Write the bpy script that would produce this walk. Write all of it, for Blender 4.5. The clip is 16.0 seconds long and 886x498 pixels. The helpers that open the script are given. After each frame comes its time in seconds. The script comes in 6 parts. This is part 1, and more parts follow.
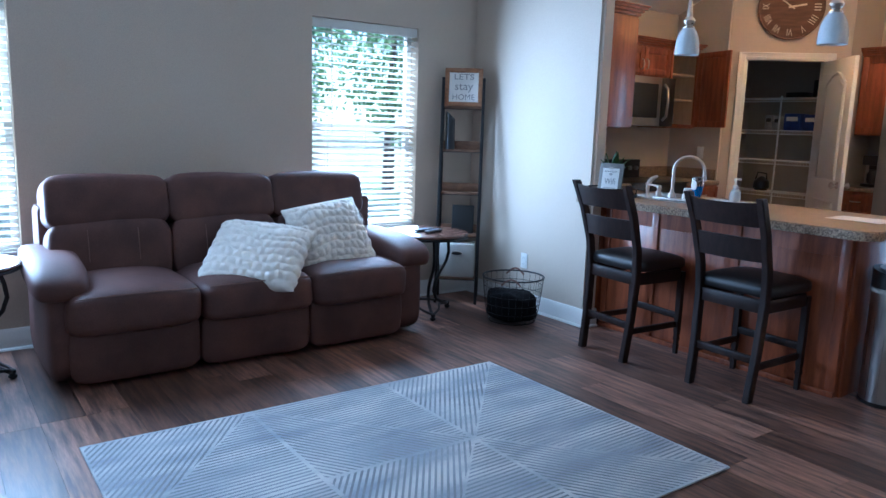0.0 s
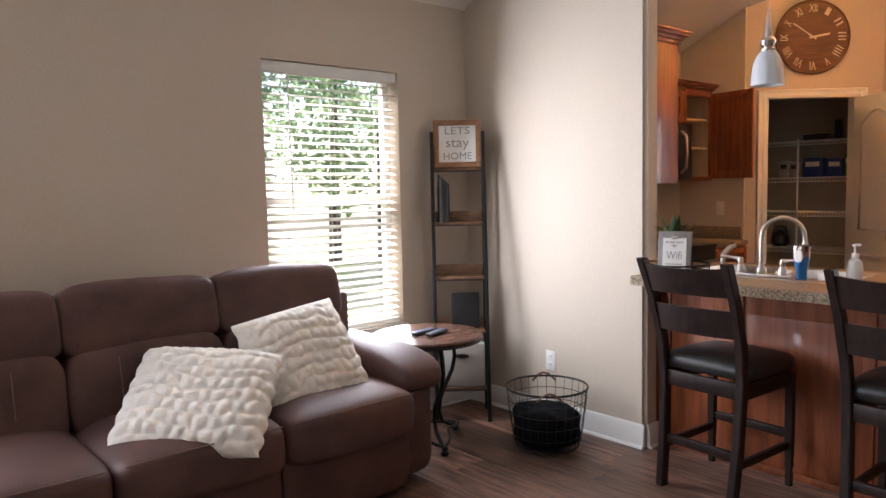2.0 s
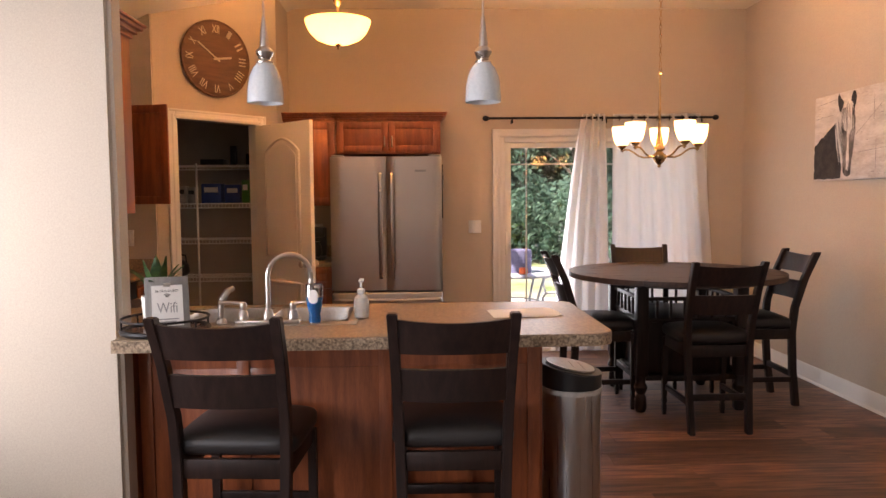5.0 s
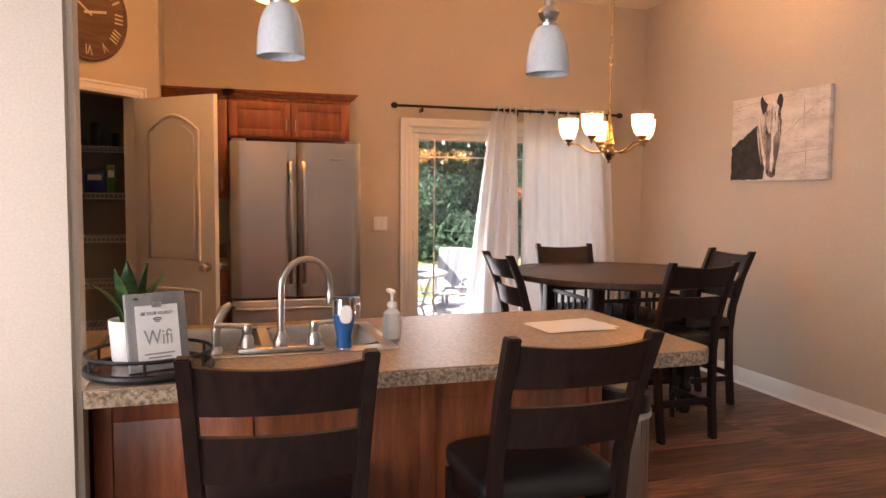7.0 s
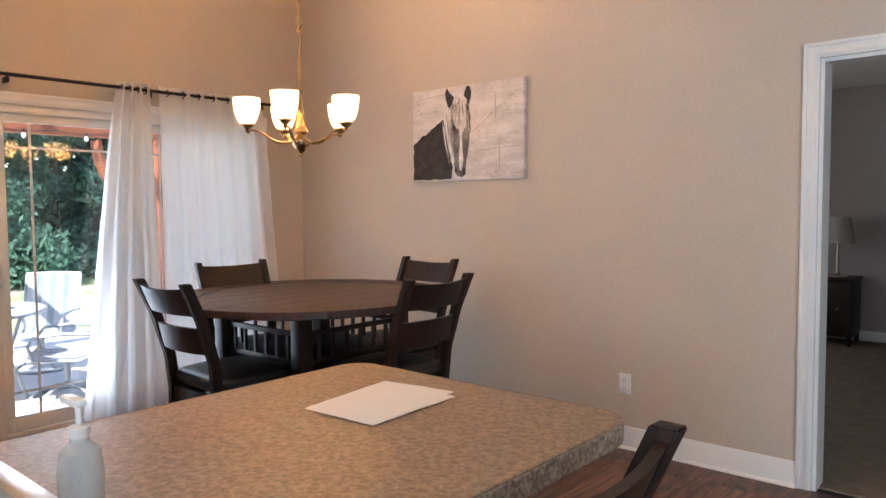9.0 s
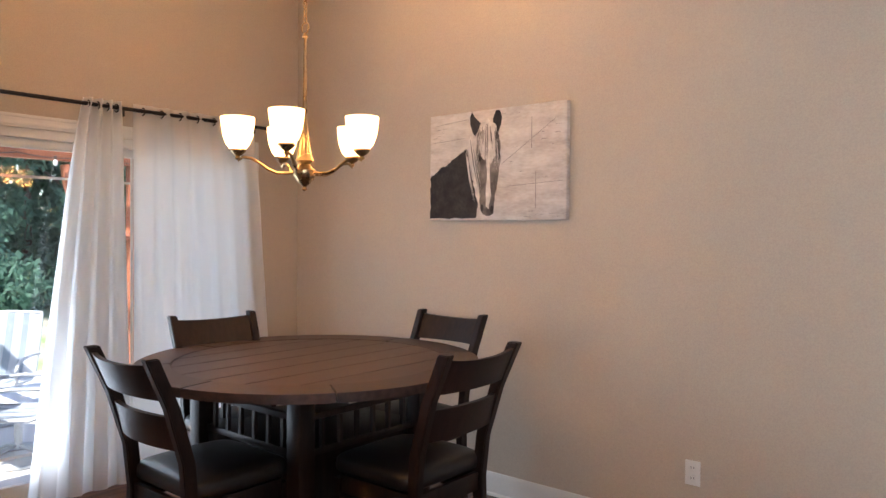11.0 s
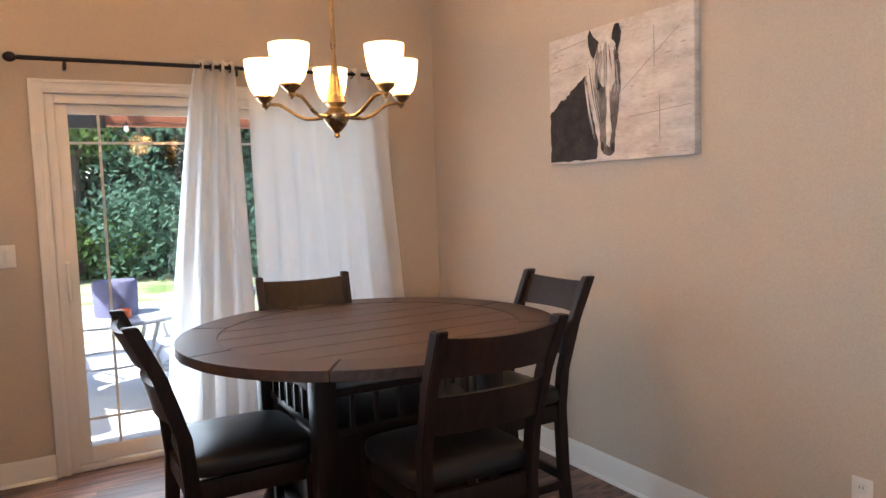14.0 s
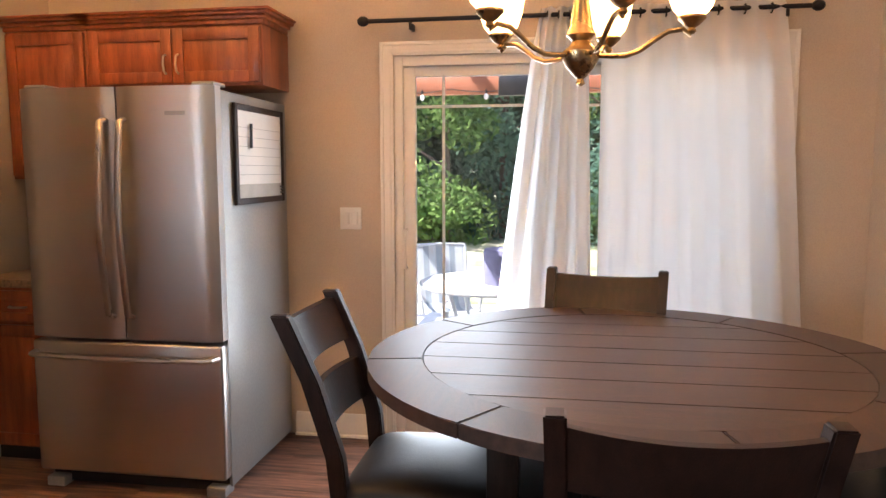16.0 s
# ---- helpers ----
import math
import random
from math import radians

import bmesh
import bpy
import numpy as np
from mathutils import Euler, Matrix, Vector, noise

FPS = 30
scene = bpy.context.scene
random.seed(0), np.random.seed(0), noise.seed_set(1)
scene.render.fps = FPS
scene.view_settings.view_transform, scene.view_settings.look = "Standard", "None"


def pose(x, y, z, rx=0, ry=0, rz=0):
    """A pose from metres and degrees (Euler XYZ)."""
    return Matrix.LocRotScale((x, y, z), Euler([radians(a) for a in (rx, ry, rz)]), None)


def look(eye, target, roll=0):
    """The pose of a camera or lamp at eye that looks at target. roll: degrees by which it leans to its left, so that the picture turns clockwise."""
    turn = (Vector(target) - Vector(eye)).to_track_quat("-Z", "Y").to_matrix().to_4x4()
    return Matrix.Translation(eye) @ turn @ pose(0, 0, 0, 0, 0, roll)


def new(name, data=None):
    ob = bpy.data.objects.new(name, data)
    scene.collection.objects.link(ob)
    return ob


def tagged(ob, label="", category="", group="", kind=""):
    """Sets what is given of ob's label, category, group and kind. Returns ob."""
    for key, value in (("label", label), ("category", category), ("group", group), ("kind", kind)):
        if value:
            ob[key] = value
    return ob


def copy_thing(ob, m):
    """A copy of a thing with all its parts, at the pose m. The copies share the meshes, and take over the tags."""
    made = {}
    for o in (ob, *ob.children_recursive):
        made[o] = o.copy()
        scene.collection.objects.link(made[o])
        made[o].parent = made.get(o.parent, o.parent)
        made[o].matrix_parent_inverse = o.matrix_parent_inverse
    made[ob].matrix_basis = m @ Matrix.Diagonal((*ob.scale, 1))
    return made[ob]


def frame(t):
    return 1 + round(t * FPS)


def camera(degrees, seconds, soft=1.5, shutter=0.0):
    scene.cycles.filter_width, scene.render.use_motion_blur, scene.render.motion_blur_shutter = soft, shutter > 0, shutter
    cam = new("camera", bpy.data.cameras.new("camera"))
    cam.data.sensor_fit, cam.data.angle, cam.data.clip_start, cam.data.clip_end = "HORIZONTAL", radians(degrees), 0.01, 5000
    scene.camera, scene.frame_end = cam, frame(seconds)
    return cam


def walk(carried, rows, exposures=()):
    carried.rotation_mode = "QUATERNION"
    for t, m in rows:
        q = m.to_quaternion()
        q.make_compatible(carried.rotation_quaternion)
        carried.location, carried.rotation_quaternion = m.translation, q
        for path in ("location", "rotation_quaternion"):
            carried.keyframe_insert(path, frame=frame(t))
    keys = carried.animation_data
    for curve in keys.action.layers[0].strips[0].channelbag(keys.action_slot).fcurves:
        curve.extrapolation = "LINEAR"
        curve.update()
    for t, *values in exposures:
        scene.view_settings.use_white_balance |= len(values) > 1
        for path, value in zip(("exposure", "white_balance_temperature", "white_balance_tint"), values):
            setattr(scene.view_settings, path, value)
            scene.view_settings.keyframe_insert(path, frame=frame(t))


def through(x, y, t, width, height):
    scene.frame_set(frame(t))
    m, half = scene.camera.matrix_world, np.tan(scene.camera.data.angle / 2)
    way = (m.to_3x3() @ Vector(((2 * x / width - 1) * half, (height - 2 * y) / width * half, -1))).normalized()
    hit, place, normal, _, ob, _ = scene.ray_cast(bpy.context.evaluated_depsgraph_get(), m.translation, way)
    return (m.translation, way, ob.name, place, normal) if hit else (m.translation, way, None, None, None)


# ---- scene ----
cam = camera(62.9, 16.0)
PATH = [
    (0, (0.21, 0.118, 1.348), (1.368, 1.714, 1.014), 1.8),
    (0.5, (0.457, 0.462, 1.364), (1.499, 2.139, 1.05), 2.4),
    (1, (0.628, 0.804, 1.375), (1.674, 2.489, 1.118), 1.2),
    (1.5, (0.616, 1.135, 1.363), (1.739, 2.777, 1.153), -0.2),
    (2, (0.686, 1.37, 1.374), (1.988, 2.879, 1.21), -1.2),
    (2.5, (0.852, 1.547, 1.404), (2.384, 2.824, 1.259), -0.9),
    (3, (0.963, 1.672, 1.417), (2.756, 2.551, 1.306), 0.3),
    (3.5, (1.018, 1.852, 1.432), (2.968, 2.286, 1.333), 0.9),
    (4, (0.98, 1.964, 1.431), (2.973, 2.096, 1.316), 0.7),
    (6.3, (1.446, 2.91, 1.4), (3.423, 2.652, 1.239), -0.3),
    (6.5, (1.52, 2.972, 1.39), (3.481, 2.613, 1.223), 0.6),
    (7, (1.795, 3.141, 1.406), (3.698, 2.543, 1.263), 0.5),
    (7.5, (2.172, 3.208, 1.419), (3.959, 2.317, 1.302), -0.2),
    (8, (2.494, 3.244, 1.408), (4.112, 2.075, 1.293), -0.6),
    (8.5, (2.767, 3.175, 1.396), (4.209, 1.795, 1.272), -0.4),
    (9, (3.014, 3.029, 1.38), (4.325, 1.524, 1.26), -0.5),
    (9.2, (3.082, 2.98, 1.386), (4.332, 1.424, 1.264), -0.6),
    (11.3, (3.688, 2.605, 1.466), (4.984, 1.082, 1.427), 0.6),
    (11.5, (3.692, 2.614, 1.467), (5.005, 1.108, 1.413), 0.4),
    (12, (3.62, 2.618, 1.464), (4.966, 1.142, 1.399), -0.4),
    (12.5, (3.55, 2.526, 1.475), (4.944, 1.094, 1.404), -2.1),
    (13, (3.41, 2.258, 1.44), (4.92, 0.947, 1.384), -3.5),
    (13.5, (3.457, 1.971, 1.414), (5.085, 0.815, 1.308), -3.2),
    (14, (3.517, 1.666, 1.428), (5.256, 0.69, 1.27), -2.0),
    (14.5, (3.57, 1.372, 1.424), (5.439, 0.696, 1.201), -1.0),
    (15, (3.726, 1.152, 1.392), (5.676, 0.78, 1.147), -0.8),
    (15.5, (3.923, 0.943, 1.426), (5.909, 0.887, 1.197), -0.5),
    (16, (4.112, 0.735, 1.421), (6.074, 1.056, 1.208), -0.1),
]
walk(cam, [(t, look(eye, target, roll)) for t, eye, target, roll in PATH],
     exposures=[(0.0, 1.6, 4400, 4), (0.5, 1.68, 5250, 12), (1.2, 1.82, 6650, 20), (2.2, 1.65, 6600, 19), (3.0, 1.52, 6650, 19), (4.0, 1.65, 6950, 22), (6.3, 1.68, 7500, 26), (7.2, 1.68, 7500, 26), (8.0, 1.7, 6500, 18), (9.0, 1.75, 5900, 11), (12.5, 1.55, 6000, 11), (14.0, 1.7, 6050, 10), (16.0, 2.0, 6450, 14)])

# ---- light ----
SUN_AZ, SUN_EL = -22.0, 54.0          # degrees from +y towards +x, and above the horizon
world = bpy.data.worlds.new("world")
scene.world = world
world.use_nodes = True
wn = world.node_tree
sky = wn.nodes.new("ShaderNodeTexSky")
sky.sky_type, sky.sun_disc = "NISHITA", False
sky.sun_elevation, sky.sun_rotation = radians(SUN_EL), radians(SUN_AZ)
wn.links.new(sky.outputs[0], wn.nodes["Background"].inputs[0])
wn.nodes["Background"].inputs[1].default_value = 0.15


def sun_lamp():
    d = Vector((math.sin(radians(SUN_AZ)) * math.cos(radians(SUN_EL)), math.cos(radians(SUN_AZ)) * math.cos(radians(SUN_EL)), math.sin(radians(SUN_EL))))
    lamp = bpy.data.lights.new("sun", "SUN")
    lamp.energy, lamp.angle, lamp.color = 5.0, radians(0.5), (1.0, 0.95, 0.88)
    ob = new("sun", lamp)
    ob.matrix_world = look(d * 30, (0, 0, 0))


def window_light(name, eye, target, w, h, watts, colour):
    lamp = bpy.data.lights.new(name, "AREA")
    lamp.shape, lamp.size, lamp.size_y, lamp.energy, lamp.color = "RECTANGLE", w, h, watts, colour
    new(name, lamp).matrix_world = look(eye, target)


def bulb(name, place, watts, r=0.03, colour=(1.0, 0.52, 0.19)):
    lamp = bpy.data.lights.new(name, "POINT")
    lamp.energy, lamp.shadow_soft_size, lamp.color = watts, r, colour
    new(name, lamp).location = place


sun_lamp()
DAY = (0.80, 0.90, 1.0)
window_light("window_daylight", (2.9, 4.74, 1.32), (2.4, 0, 0.9), 0.84, 1.45, 20, DAY)
window_light("window_daylight", (0.22, 4.74, 1.32), (0.22, 0, 0.9), 0.84, 1.45, 35, DAY)
# the bedroom lamp is added at an assumed, unseen window to lift the dark room
window_light("bedroom_fill", (6.62, -2.8, 1.35), (3.0, -3.2, 0.6), 1.5, 1.25, 3.5, (1.0, 0.93, 0.86))
window_light("slider_daylight", (7.742, 1.28, 1.08), (0, 0.6, 0.8), 0.56, 1.75, 7, DAY)
window_light("slider_daylight", (7.745, 0.17, 1.02), (0, 0.17, 1.02), 0.76, 1.75, 0.45, DAY)

# ---- materials ----


def material(name, colour, rough=0.5, metal=0.0, var=0.12, scale=8.0, stretch=(1, 1, 1), fine=90.0, bump=0.05, per_object=0.0, spec=0.5, dark=None, coat=0.0, detail=4.0):
    """Principled surface with variation at two scales; dark: a second colour that the large noise mixes in; per_object: lightness spread by object."""
    m = bpy.data.materials.new(name)
    m.use_nodes = True
    nt = m.node_tree
    N, L = nt.nodes, nt.links
    b = N["Principled BSDF"]
    b.inputs["Roughness"].default_value, b.inputs["Metallic"].default_value = rough, metal
    b.inputs["Specular IOR Level"].default_value, b.inputs["Coat Weight"].default_value = spec, coat
    tc, mp = N.new("ShaderNodeTexCoord"), N.new("ShaderNodeMapping")
    L.new(tc.outputs["Object"], mp.inputs[0])
    mp.inputs["Scale"].default_value = stretch
    if per_object:
        oi = N.new("ShaderNodeObjectInfo")
        shift = N.new("ShaderNodeVectorMath")
        shift.operation = "MULTIPLY_ADD"
        L.new(oi.outputs["Random"], shift.inputs[0])
        shift.inputs[1].default_value = (37.0, 53.0, 29.0)
        L.new(mp.outputs[0], shift.inputs[2])
        vec = shift.outputs[0]
    else:
        vec = mp.outputs[0]
    big, small = N.new("ShaderNodeTexNoise"), N.new("ShaderNodeTexNoise")
    big.inputs["Scale"].default_value, small.inputs["Scale"].default_value = scale, fine
    big.inputs["Detail"].default_value, small.inputs["Detail"].default_value = detail, 3.0
    L.new(vec, big.inputs["Vector"])
    L.new(vec, small.inputs["Vector"])
    lo = dark if dark else tuple(c * (1 - var) for c in colour)
    hi = colour if dark else tuple(min(1, c * (1 + var)) for c in colour)
    ramp = N.new("ShaderNodeValToRGB")
    ramp.color_ramp.elements[0].position, ramp.color_ramp.elements[1].position = 0.35, 0.65
    ramp.color_ramp.elements[0].color, ramp.color_ramp.elements[1].color = (*lo, 1), (*hi, 1)
    L.new(big.outputs["Fac"], ramp.inputs[0])
    mix = N.new("ShaderNodeMix")
    mix.data_type, mix.blend_type = "RGBA", "OVERLAY"
    mix.inputs[0].default_value = min(0.6, 0.15 + var)
    L.new(ramp.outputs[0], mix.inputs[6])
    L.new(small.outputs["Fac"], mix.inputs[7])
    out = mix.outputs[2]
    if per_object:
        hsv, mr = N.new("ShaderNodeHueSaturation"), N.new("ShaderNodeMapRange")
        mr.inputs["To Min"].default_value, mr.inputs["To Max"].default_value = 1 - per_object, 1 + per_object
        L.new(oi.outputs["Random"], mr.inputs[0])
        L.new(mr.outputs[0], hsv.inputs["Value"])
        L.new(out, hsv.inputs["Color"])
        out = hsv.outputs[0]
    L.new(out, b.inputs["Base Color"])
    rr = N.new("ShaderNodeMapRange")
    rr.inputs["To Min"].default_value, rr.inputs["To Max"].default_value = max(0.03, rough - 0.08), min(1, rough + 0.08)
    L.new(big.outputs["Fac"], rr.inputs[0])
    L.new(rr.outputs[0], b.inputs["Roughness"])
    if bump:
        bp = N.new("ShaderNodeBump")
        bp.inputs["Strength"].default_value, bp.inputs["Distance"].default_value = min(1.0, bump * 4), 0.004
        L.new(small.outputs["Fac"], bp.inputs["Height"])
        L.new(bp.outputs[0], b.inputs["Normal"])
    return m


def glass(name, tint=(1, 1, 1), rough=0.0):
    m = bpy.data.materials.new(name)
    m.use_nodes = True
    b = m.node_tree.nodes["Principled BSDF"]
    b.inputs["Base Color"].default_value = (*tint, 1)
    b.inputs["Transmission Weight"].default_value, b.inputs["Roughness"].default_value, b.inputs["IOR"].default_value = 1.0, rough, 1.45
    return m


def cloth(name, colour, through, **k):
    """A thin woven sheet that lets some light through."""
    m = material(name, colour, 0.9, spec=0.1, **k)
    nt = m.node_tree
    b, o = nt.nodes["Principled BSDF"], nt.nodes["Material Output"]
    tr, ms = nt.nodes.new("ShaderNodeBsdfTranslucent"), nt.nodes.new("ShaderNodeMixShader")
    tr.inputs[0].default_value = (*colour, 1)
    ms.inputs[0].default_value = through
    nt.links.new(b.outputs[0], ms.inputs[1])
    nt.links.new(tr.outputs[0], ms.inputs[2])
    nt.links.new(ms.outputs[0], o.inputs[0])
    return m


def lit_glass(name, colour, strength, tint=(0.92, 0.86, 0.76)):
    """Frosted lamp glass that glows and passes its bulb's light on."""
    m = cloth(name, tint, 0.7, bump=0, var=0.02)
    b = m.node_tree.nodes["Principled BSDF"]
    b.inputs["Emission Color"].default_value, b.inputs["Emission Strength"].default_value = (*colour, 1), strength
    return m


M_WALL = material("wall_paint", (0.55, 0.475, 0.39), 0.75, var=0.025, scale=1.2, fine=160, bump=0.010, spec=0.25)
M_CEIL = material("ceiling_paint", (0.78, 0.75, 0.70), 0.85, var=0.02, scale=2, fine=220, bump=0.05, spec=0.2)
M_TRIM = material("white_trim", (0.78, 0.77, 0.74), 0.4, var=0.02, scale=3, bump=0.01)
M_PLANK = material("plank_vinyl", (0.23, 0.122, 0.082), 0.42, var=0.3, scale=5, stretch=(9, 0.9, 1), fine=26, bump=0.03, per_object=0.5, dark=(0.060, 0.033, 0.026), spec=0.4)
M_JOINT = material("plank_joint", (0.03, 0.02, 0.016), 0.7, bump=0)
M_CHERRY = material("cherry_wood", (0.35, 0.098, 0.035), 0.36, var=0.15, scale=4, stretch=(7, 7, 0.8), fine=40, bump=0.012, dark=(0.21, 0.056, 0.022), coat=0.15)
M_MAPLE = material("cabinet_inside", (0.50, 0.36, 0.22), 0.5, var=0.08, scale=4, stretch=(6, 6, 1), bump=0.01)
M_LAM = material("speckled_laminate", (0.36, 0.255, 0.165), 0.42, var=0.4, scale=75, fine=210, bump=0.006, dark=(0.18, 0.125, 0.083), detail=7)
M_LAMEDGE = material("speckled_laminate_edge", (0.42, 0.31, 0.21), 0.4, var=0.5, scale=95, fine=260, bump=0.006, dark=(0.12, 0.08, 0.05), detail=6)
M_LEATHER = material("brown_leather", (0.098, 0.046, 0.037), 0.58, var=0.14, scale=5, fine=150, bump=0.06, spec=0.35, dark=(0.062, 0.029, 0.024))
M_SEAM = material("tan_thread", (0.17, 0.10, 0.08), 0.8, bump=0)
M_DARKWOOD = material("espresso_wood", (0.026, 0.012, 0.009), 0.45, var=0.3, scale=6, stretch=(8, 8, 1), fine=50, bump=0.03, dark=(0.012, 0.006, 0.0045), spec=0.35)
M_TABLEWOOD = material("table_wood", (0.078, 0.045, 0.034), 0.48, var=0.25, scale=5, stretch=(1.2, 9, 9), fine=50, bump=0.02, dark=(0.044, 0.025, 0.019), per_object=0.14)
M_BLACKPAD = material("black_faux_leather", (0.014, 0.012, 0.012), 0.42, var=0.1, scale=6, fine=200, bump=0.04)
M_STEEL = material("brushed_steel", (0.50, 0.48, 0.46), 0.30, 1.0, var=0.04, scale=3, stretch=(1, 60, 0.6), fine=60, bump=0.006)


def brushed(m, amount):
    """Fine level brush lines, which draw reflections out upwards."""
    nt = m.node_tree
    b, tg = nt.nodes["Principled BSDF"], nt.nodes.new("ShaderNodeTangent")
    tg.direction_type, tg.axis = "RADIAL", "Z"
    nt.links.new(tg.outputs[0], b.inputs["Tangent"])
    b.inputs["Anisotropic"].default_value, b.inputs["Anisotropic Rotation"].default_value = amount, 0.25
    return m


M_FRIDGE = brushed(material("fridge_steel", (0.50, 0.475, 0.455), 0.34, 1.0, var=0.015, scale=0.8, fine=2, bump=0, detail=1), 0.5)
M_STEELGREY = material("grey_appliance_paint", (0.30, 0.30, 0.29), 0.4, 0.25, var=0.03, bump=0.02)
M_NICKEL = material("brushed_nickel", (0.52, 0.48, 0.44), 0.30, 1.0, var=0.04, bump=0)
M_BRONZE = material("antique_brass", (0.40, 0.28, 0.15), 0.28, 1.0, var=0.15, bump=0)
M_BLACKMETAL = material("black_metal", (0.022, 0.021, 0.022), 0.45, 0.6, var=0.15, bump=0.01)
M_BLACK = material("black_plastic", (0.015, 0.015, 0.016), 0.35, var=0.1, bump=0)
M_BLACKCLOTH = material("black_fleece", (0.008, 0.008, 0.010), 0.95, var=0.3, scale=14, fine=120, bump=0.2, spec=0.1)
M_WHITE = material("white_plastic", (0.78, 0.77, 0.74), 0.35, var=0.02, bump=0)
M_BLIND = cloth("blind_slat", (0.84, 0.84, 0.82), 0.35, var=0.02, bump=0)
M_FUR = material("cream_plush", (0.74, 0.69, 0.62), 0.95, var=0.06, scale=20, fine=260, bump=0.3, spec=0.1)
M_RUSTIC = material("rustic_board", (0.20, 0.105, 0.055), 0.55, var=0.3, scale=7, stretch=(2, 8, 8), fine=60, bump=0.03, dark=(0.11, 0.055, 0.03))
M_LINEN = material("linen_bin", (0.48, 0.46, 0.42), 0.95, var=0.06, scale=10, fine=240, bump=0.15, spec=0.1)
M_FRAMEWOOD = material("frame_wood", (0.27, 0.13, 0.06), 0.5, var=0.2, scale=6, stretch=(3, 3, 8), bump=0.02)
M_PAPER = material("paper", (0.80, 0.78, 0.75), 0.8, var=0.02, bump=0)
M_INK = material("dark_ink", (0.05, 0.05, 0.05), 0.7, bump=0)
M_GREYINK = material("grey_ink", (0.30, 0.30, 0.30), 0.7, bump=0)
M_SHADE = lit_glass("lit_shade_glass", (1.0, 0.70, 0.36), 1.25)
M_BOWL = lit_glass("lit_bowl_glass", (1.0, 0.60, 0.24), 0.9, (0.91, 0.76, 0.50))
M_PENDANT = material("white_pendant_glass", (0.56, 0.60, 0.63), 0.25, var=0.01, bump=0)
M_GLASS = glass("clear_glass")
M_CURTAIN = cloth("white_curtain", (0.88, 0.87, 0.86), 0.66, var=0.03, scale=9, stretch=(1, 1, 0.2), fine=300, bump=0.05)
M_RED = material("red_brown_beam", (0.30, 0.10, 0.045), 0.6, var=0.15, scale=5, stretch=(2, 8, 8))
M_CONC = material("patio_concrete", (0.58, 0.57, 0.55), 0.85, var=0.08, scale=1.5, fine=60, bump=0.1)
M_GRASS = material("lawn", (0.13, 0.19, 0.06), 0.95, var=0.35, scale=1.1, fine=40, bump=0.3, dark=(0.38, 0.34, 0.26))
M_LEAF = cloth("hedge_leaf", (0.16, 0.27, 0.20), 0.6, var=0.4, scale=0.5, fine=5, bump=0, dark=(0.10, 0.19, 0.14))
M_LEAF_B = cloth("bright_leaf", (0.18, 0.28, 0.09), 0.6, var=0.4, scale=0.7, fine=5, bump=0, dark=(0.07, 0.14, 0.045))
# backlight put into the colour: paler, more translucent leaves for the window side
M_LEAF_C = cloth("sun_tinted_leaf", (0.22, 0.32, 0.17), 0.7, var=0.3, scale=0.7, fine=5, bump=0, dark=(0.15, 0.24, 0.12))
M_BARK = material("bark", (0.09, 0.065, 0.05), 0.9, var=0.2, scale=6, bump=0.1)
M_CARPET = material("beige_carpet", (0.22, 0.17, 0.12), 0.95, var=0.1, scale=10, fine=220, bump=0.3, spec=0.05)
M_GREYWALL = material("bedroom_wall_paint", (0.40, 0.35, 0.33), 0.8, var=0.02, bump=0.02)
# wall paint darkened by about a quarter, putting the pantry's shade into colour
M_PANTRY_SHADED = material("shade_tinted_pantry_paint", (0.42, 0.36, 0.29), 0.8, var=0.03, bump=0.02)
M_RUGLIGHT = material("rug_ivory", (0.60, 0.59, 0.57), 0.95, var=0.12, scale=2.4, stretch=(0.8, 2.4, 1), fine=200, bump=0.3, spec=0.05, dark=(0.31, 0.335, 0.38))
M_RUGDARK = material("rug_grey_stripe", (0.27, 0.28, 0.30), 0.95, var=0.2, scale=3, fine=200, bump=0.3, spec=0.05)

# ---- mesh helpers ----


def finish(name, bm, mat, smooth=True):
    me = bpy.data.meshes.new(name)
    bmesh.ops.recalc_face_normals(bm, faces=bm.faces[:])
    bm.to_mesh(me)
    bm.free()
    for k in (mat if isinstance(mat, (list, tuple)) else [mat]):
        me.materials.append(k)
    if smooth:
        for p in me.polygons:
            p.use_smooth = True
        me.set_sharp_from_angle(angle=radians(38))
    return me


def part(name, bm, mat, parent, label="", m=None):
    ob = new(name, finish(name, bm, mat))
    ob.parent = parent
    if m is not None:
        ob.matrix_basis = m
    return tagged(ob, label)


def single(name, bm, mat, label, category, m=None, group="", kind=""):
    ob = new(name, finish(name, bm, mat))
    if m is not None:
        ob.matrix_world = m
    return tagged(ob, label, category, group, kind)


def thing(name, label, category, m=None, group="", kind=""):
    ob = new(name)
    ob.empty_display_size = 0.05
    if m is not None:
        ob.matrix_world = m
    return tagged(ob, label, category, group, kind)


def structure(name, bm, mat, label, category):
    return single(name, bm, mat, label, category, kind="structure")


def box(x0, y0, z0, x1, y1, z1, bev=0.0, bm=None, seg=2, m=None):
    bm = bm if bm is not None else bmesh.new()
    t = bmesh.new()
    bmesh.ops.create_cube(t, size=1)
    for v in t.verts:
        v.co = Vector(((x0 + x1) / 2 + v.co.x * (x1 - x0), (y0 + y1) / 2 + v.co.y * (y1 - y0), (z0 + z1) / 2 + v.co.z * (z1 - z0)))
    if bev:
        bmesh.ops.bevel(t, geom=t.edges[:], offset=bev, segments=seg, affect="EDGES", profile=0.5)
    return merge(bm, t, m)


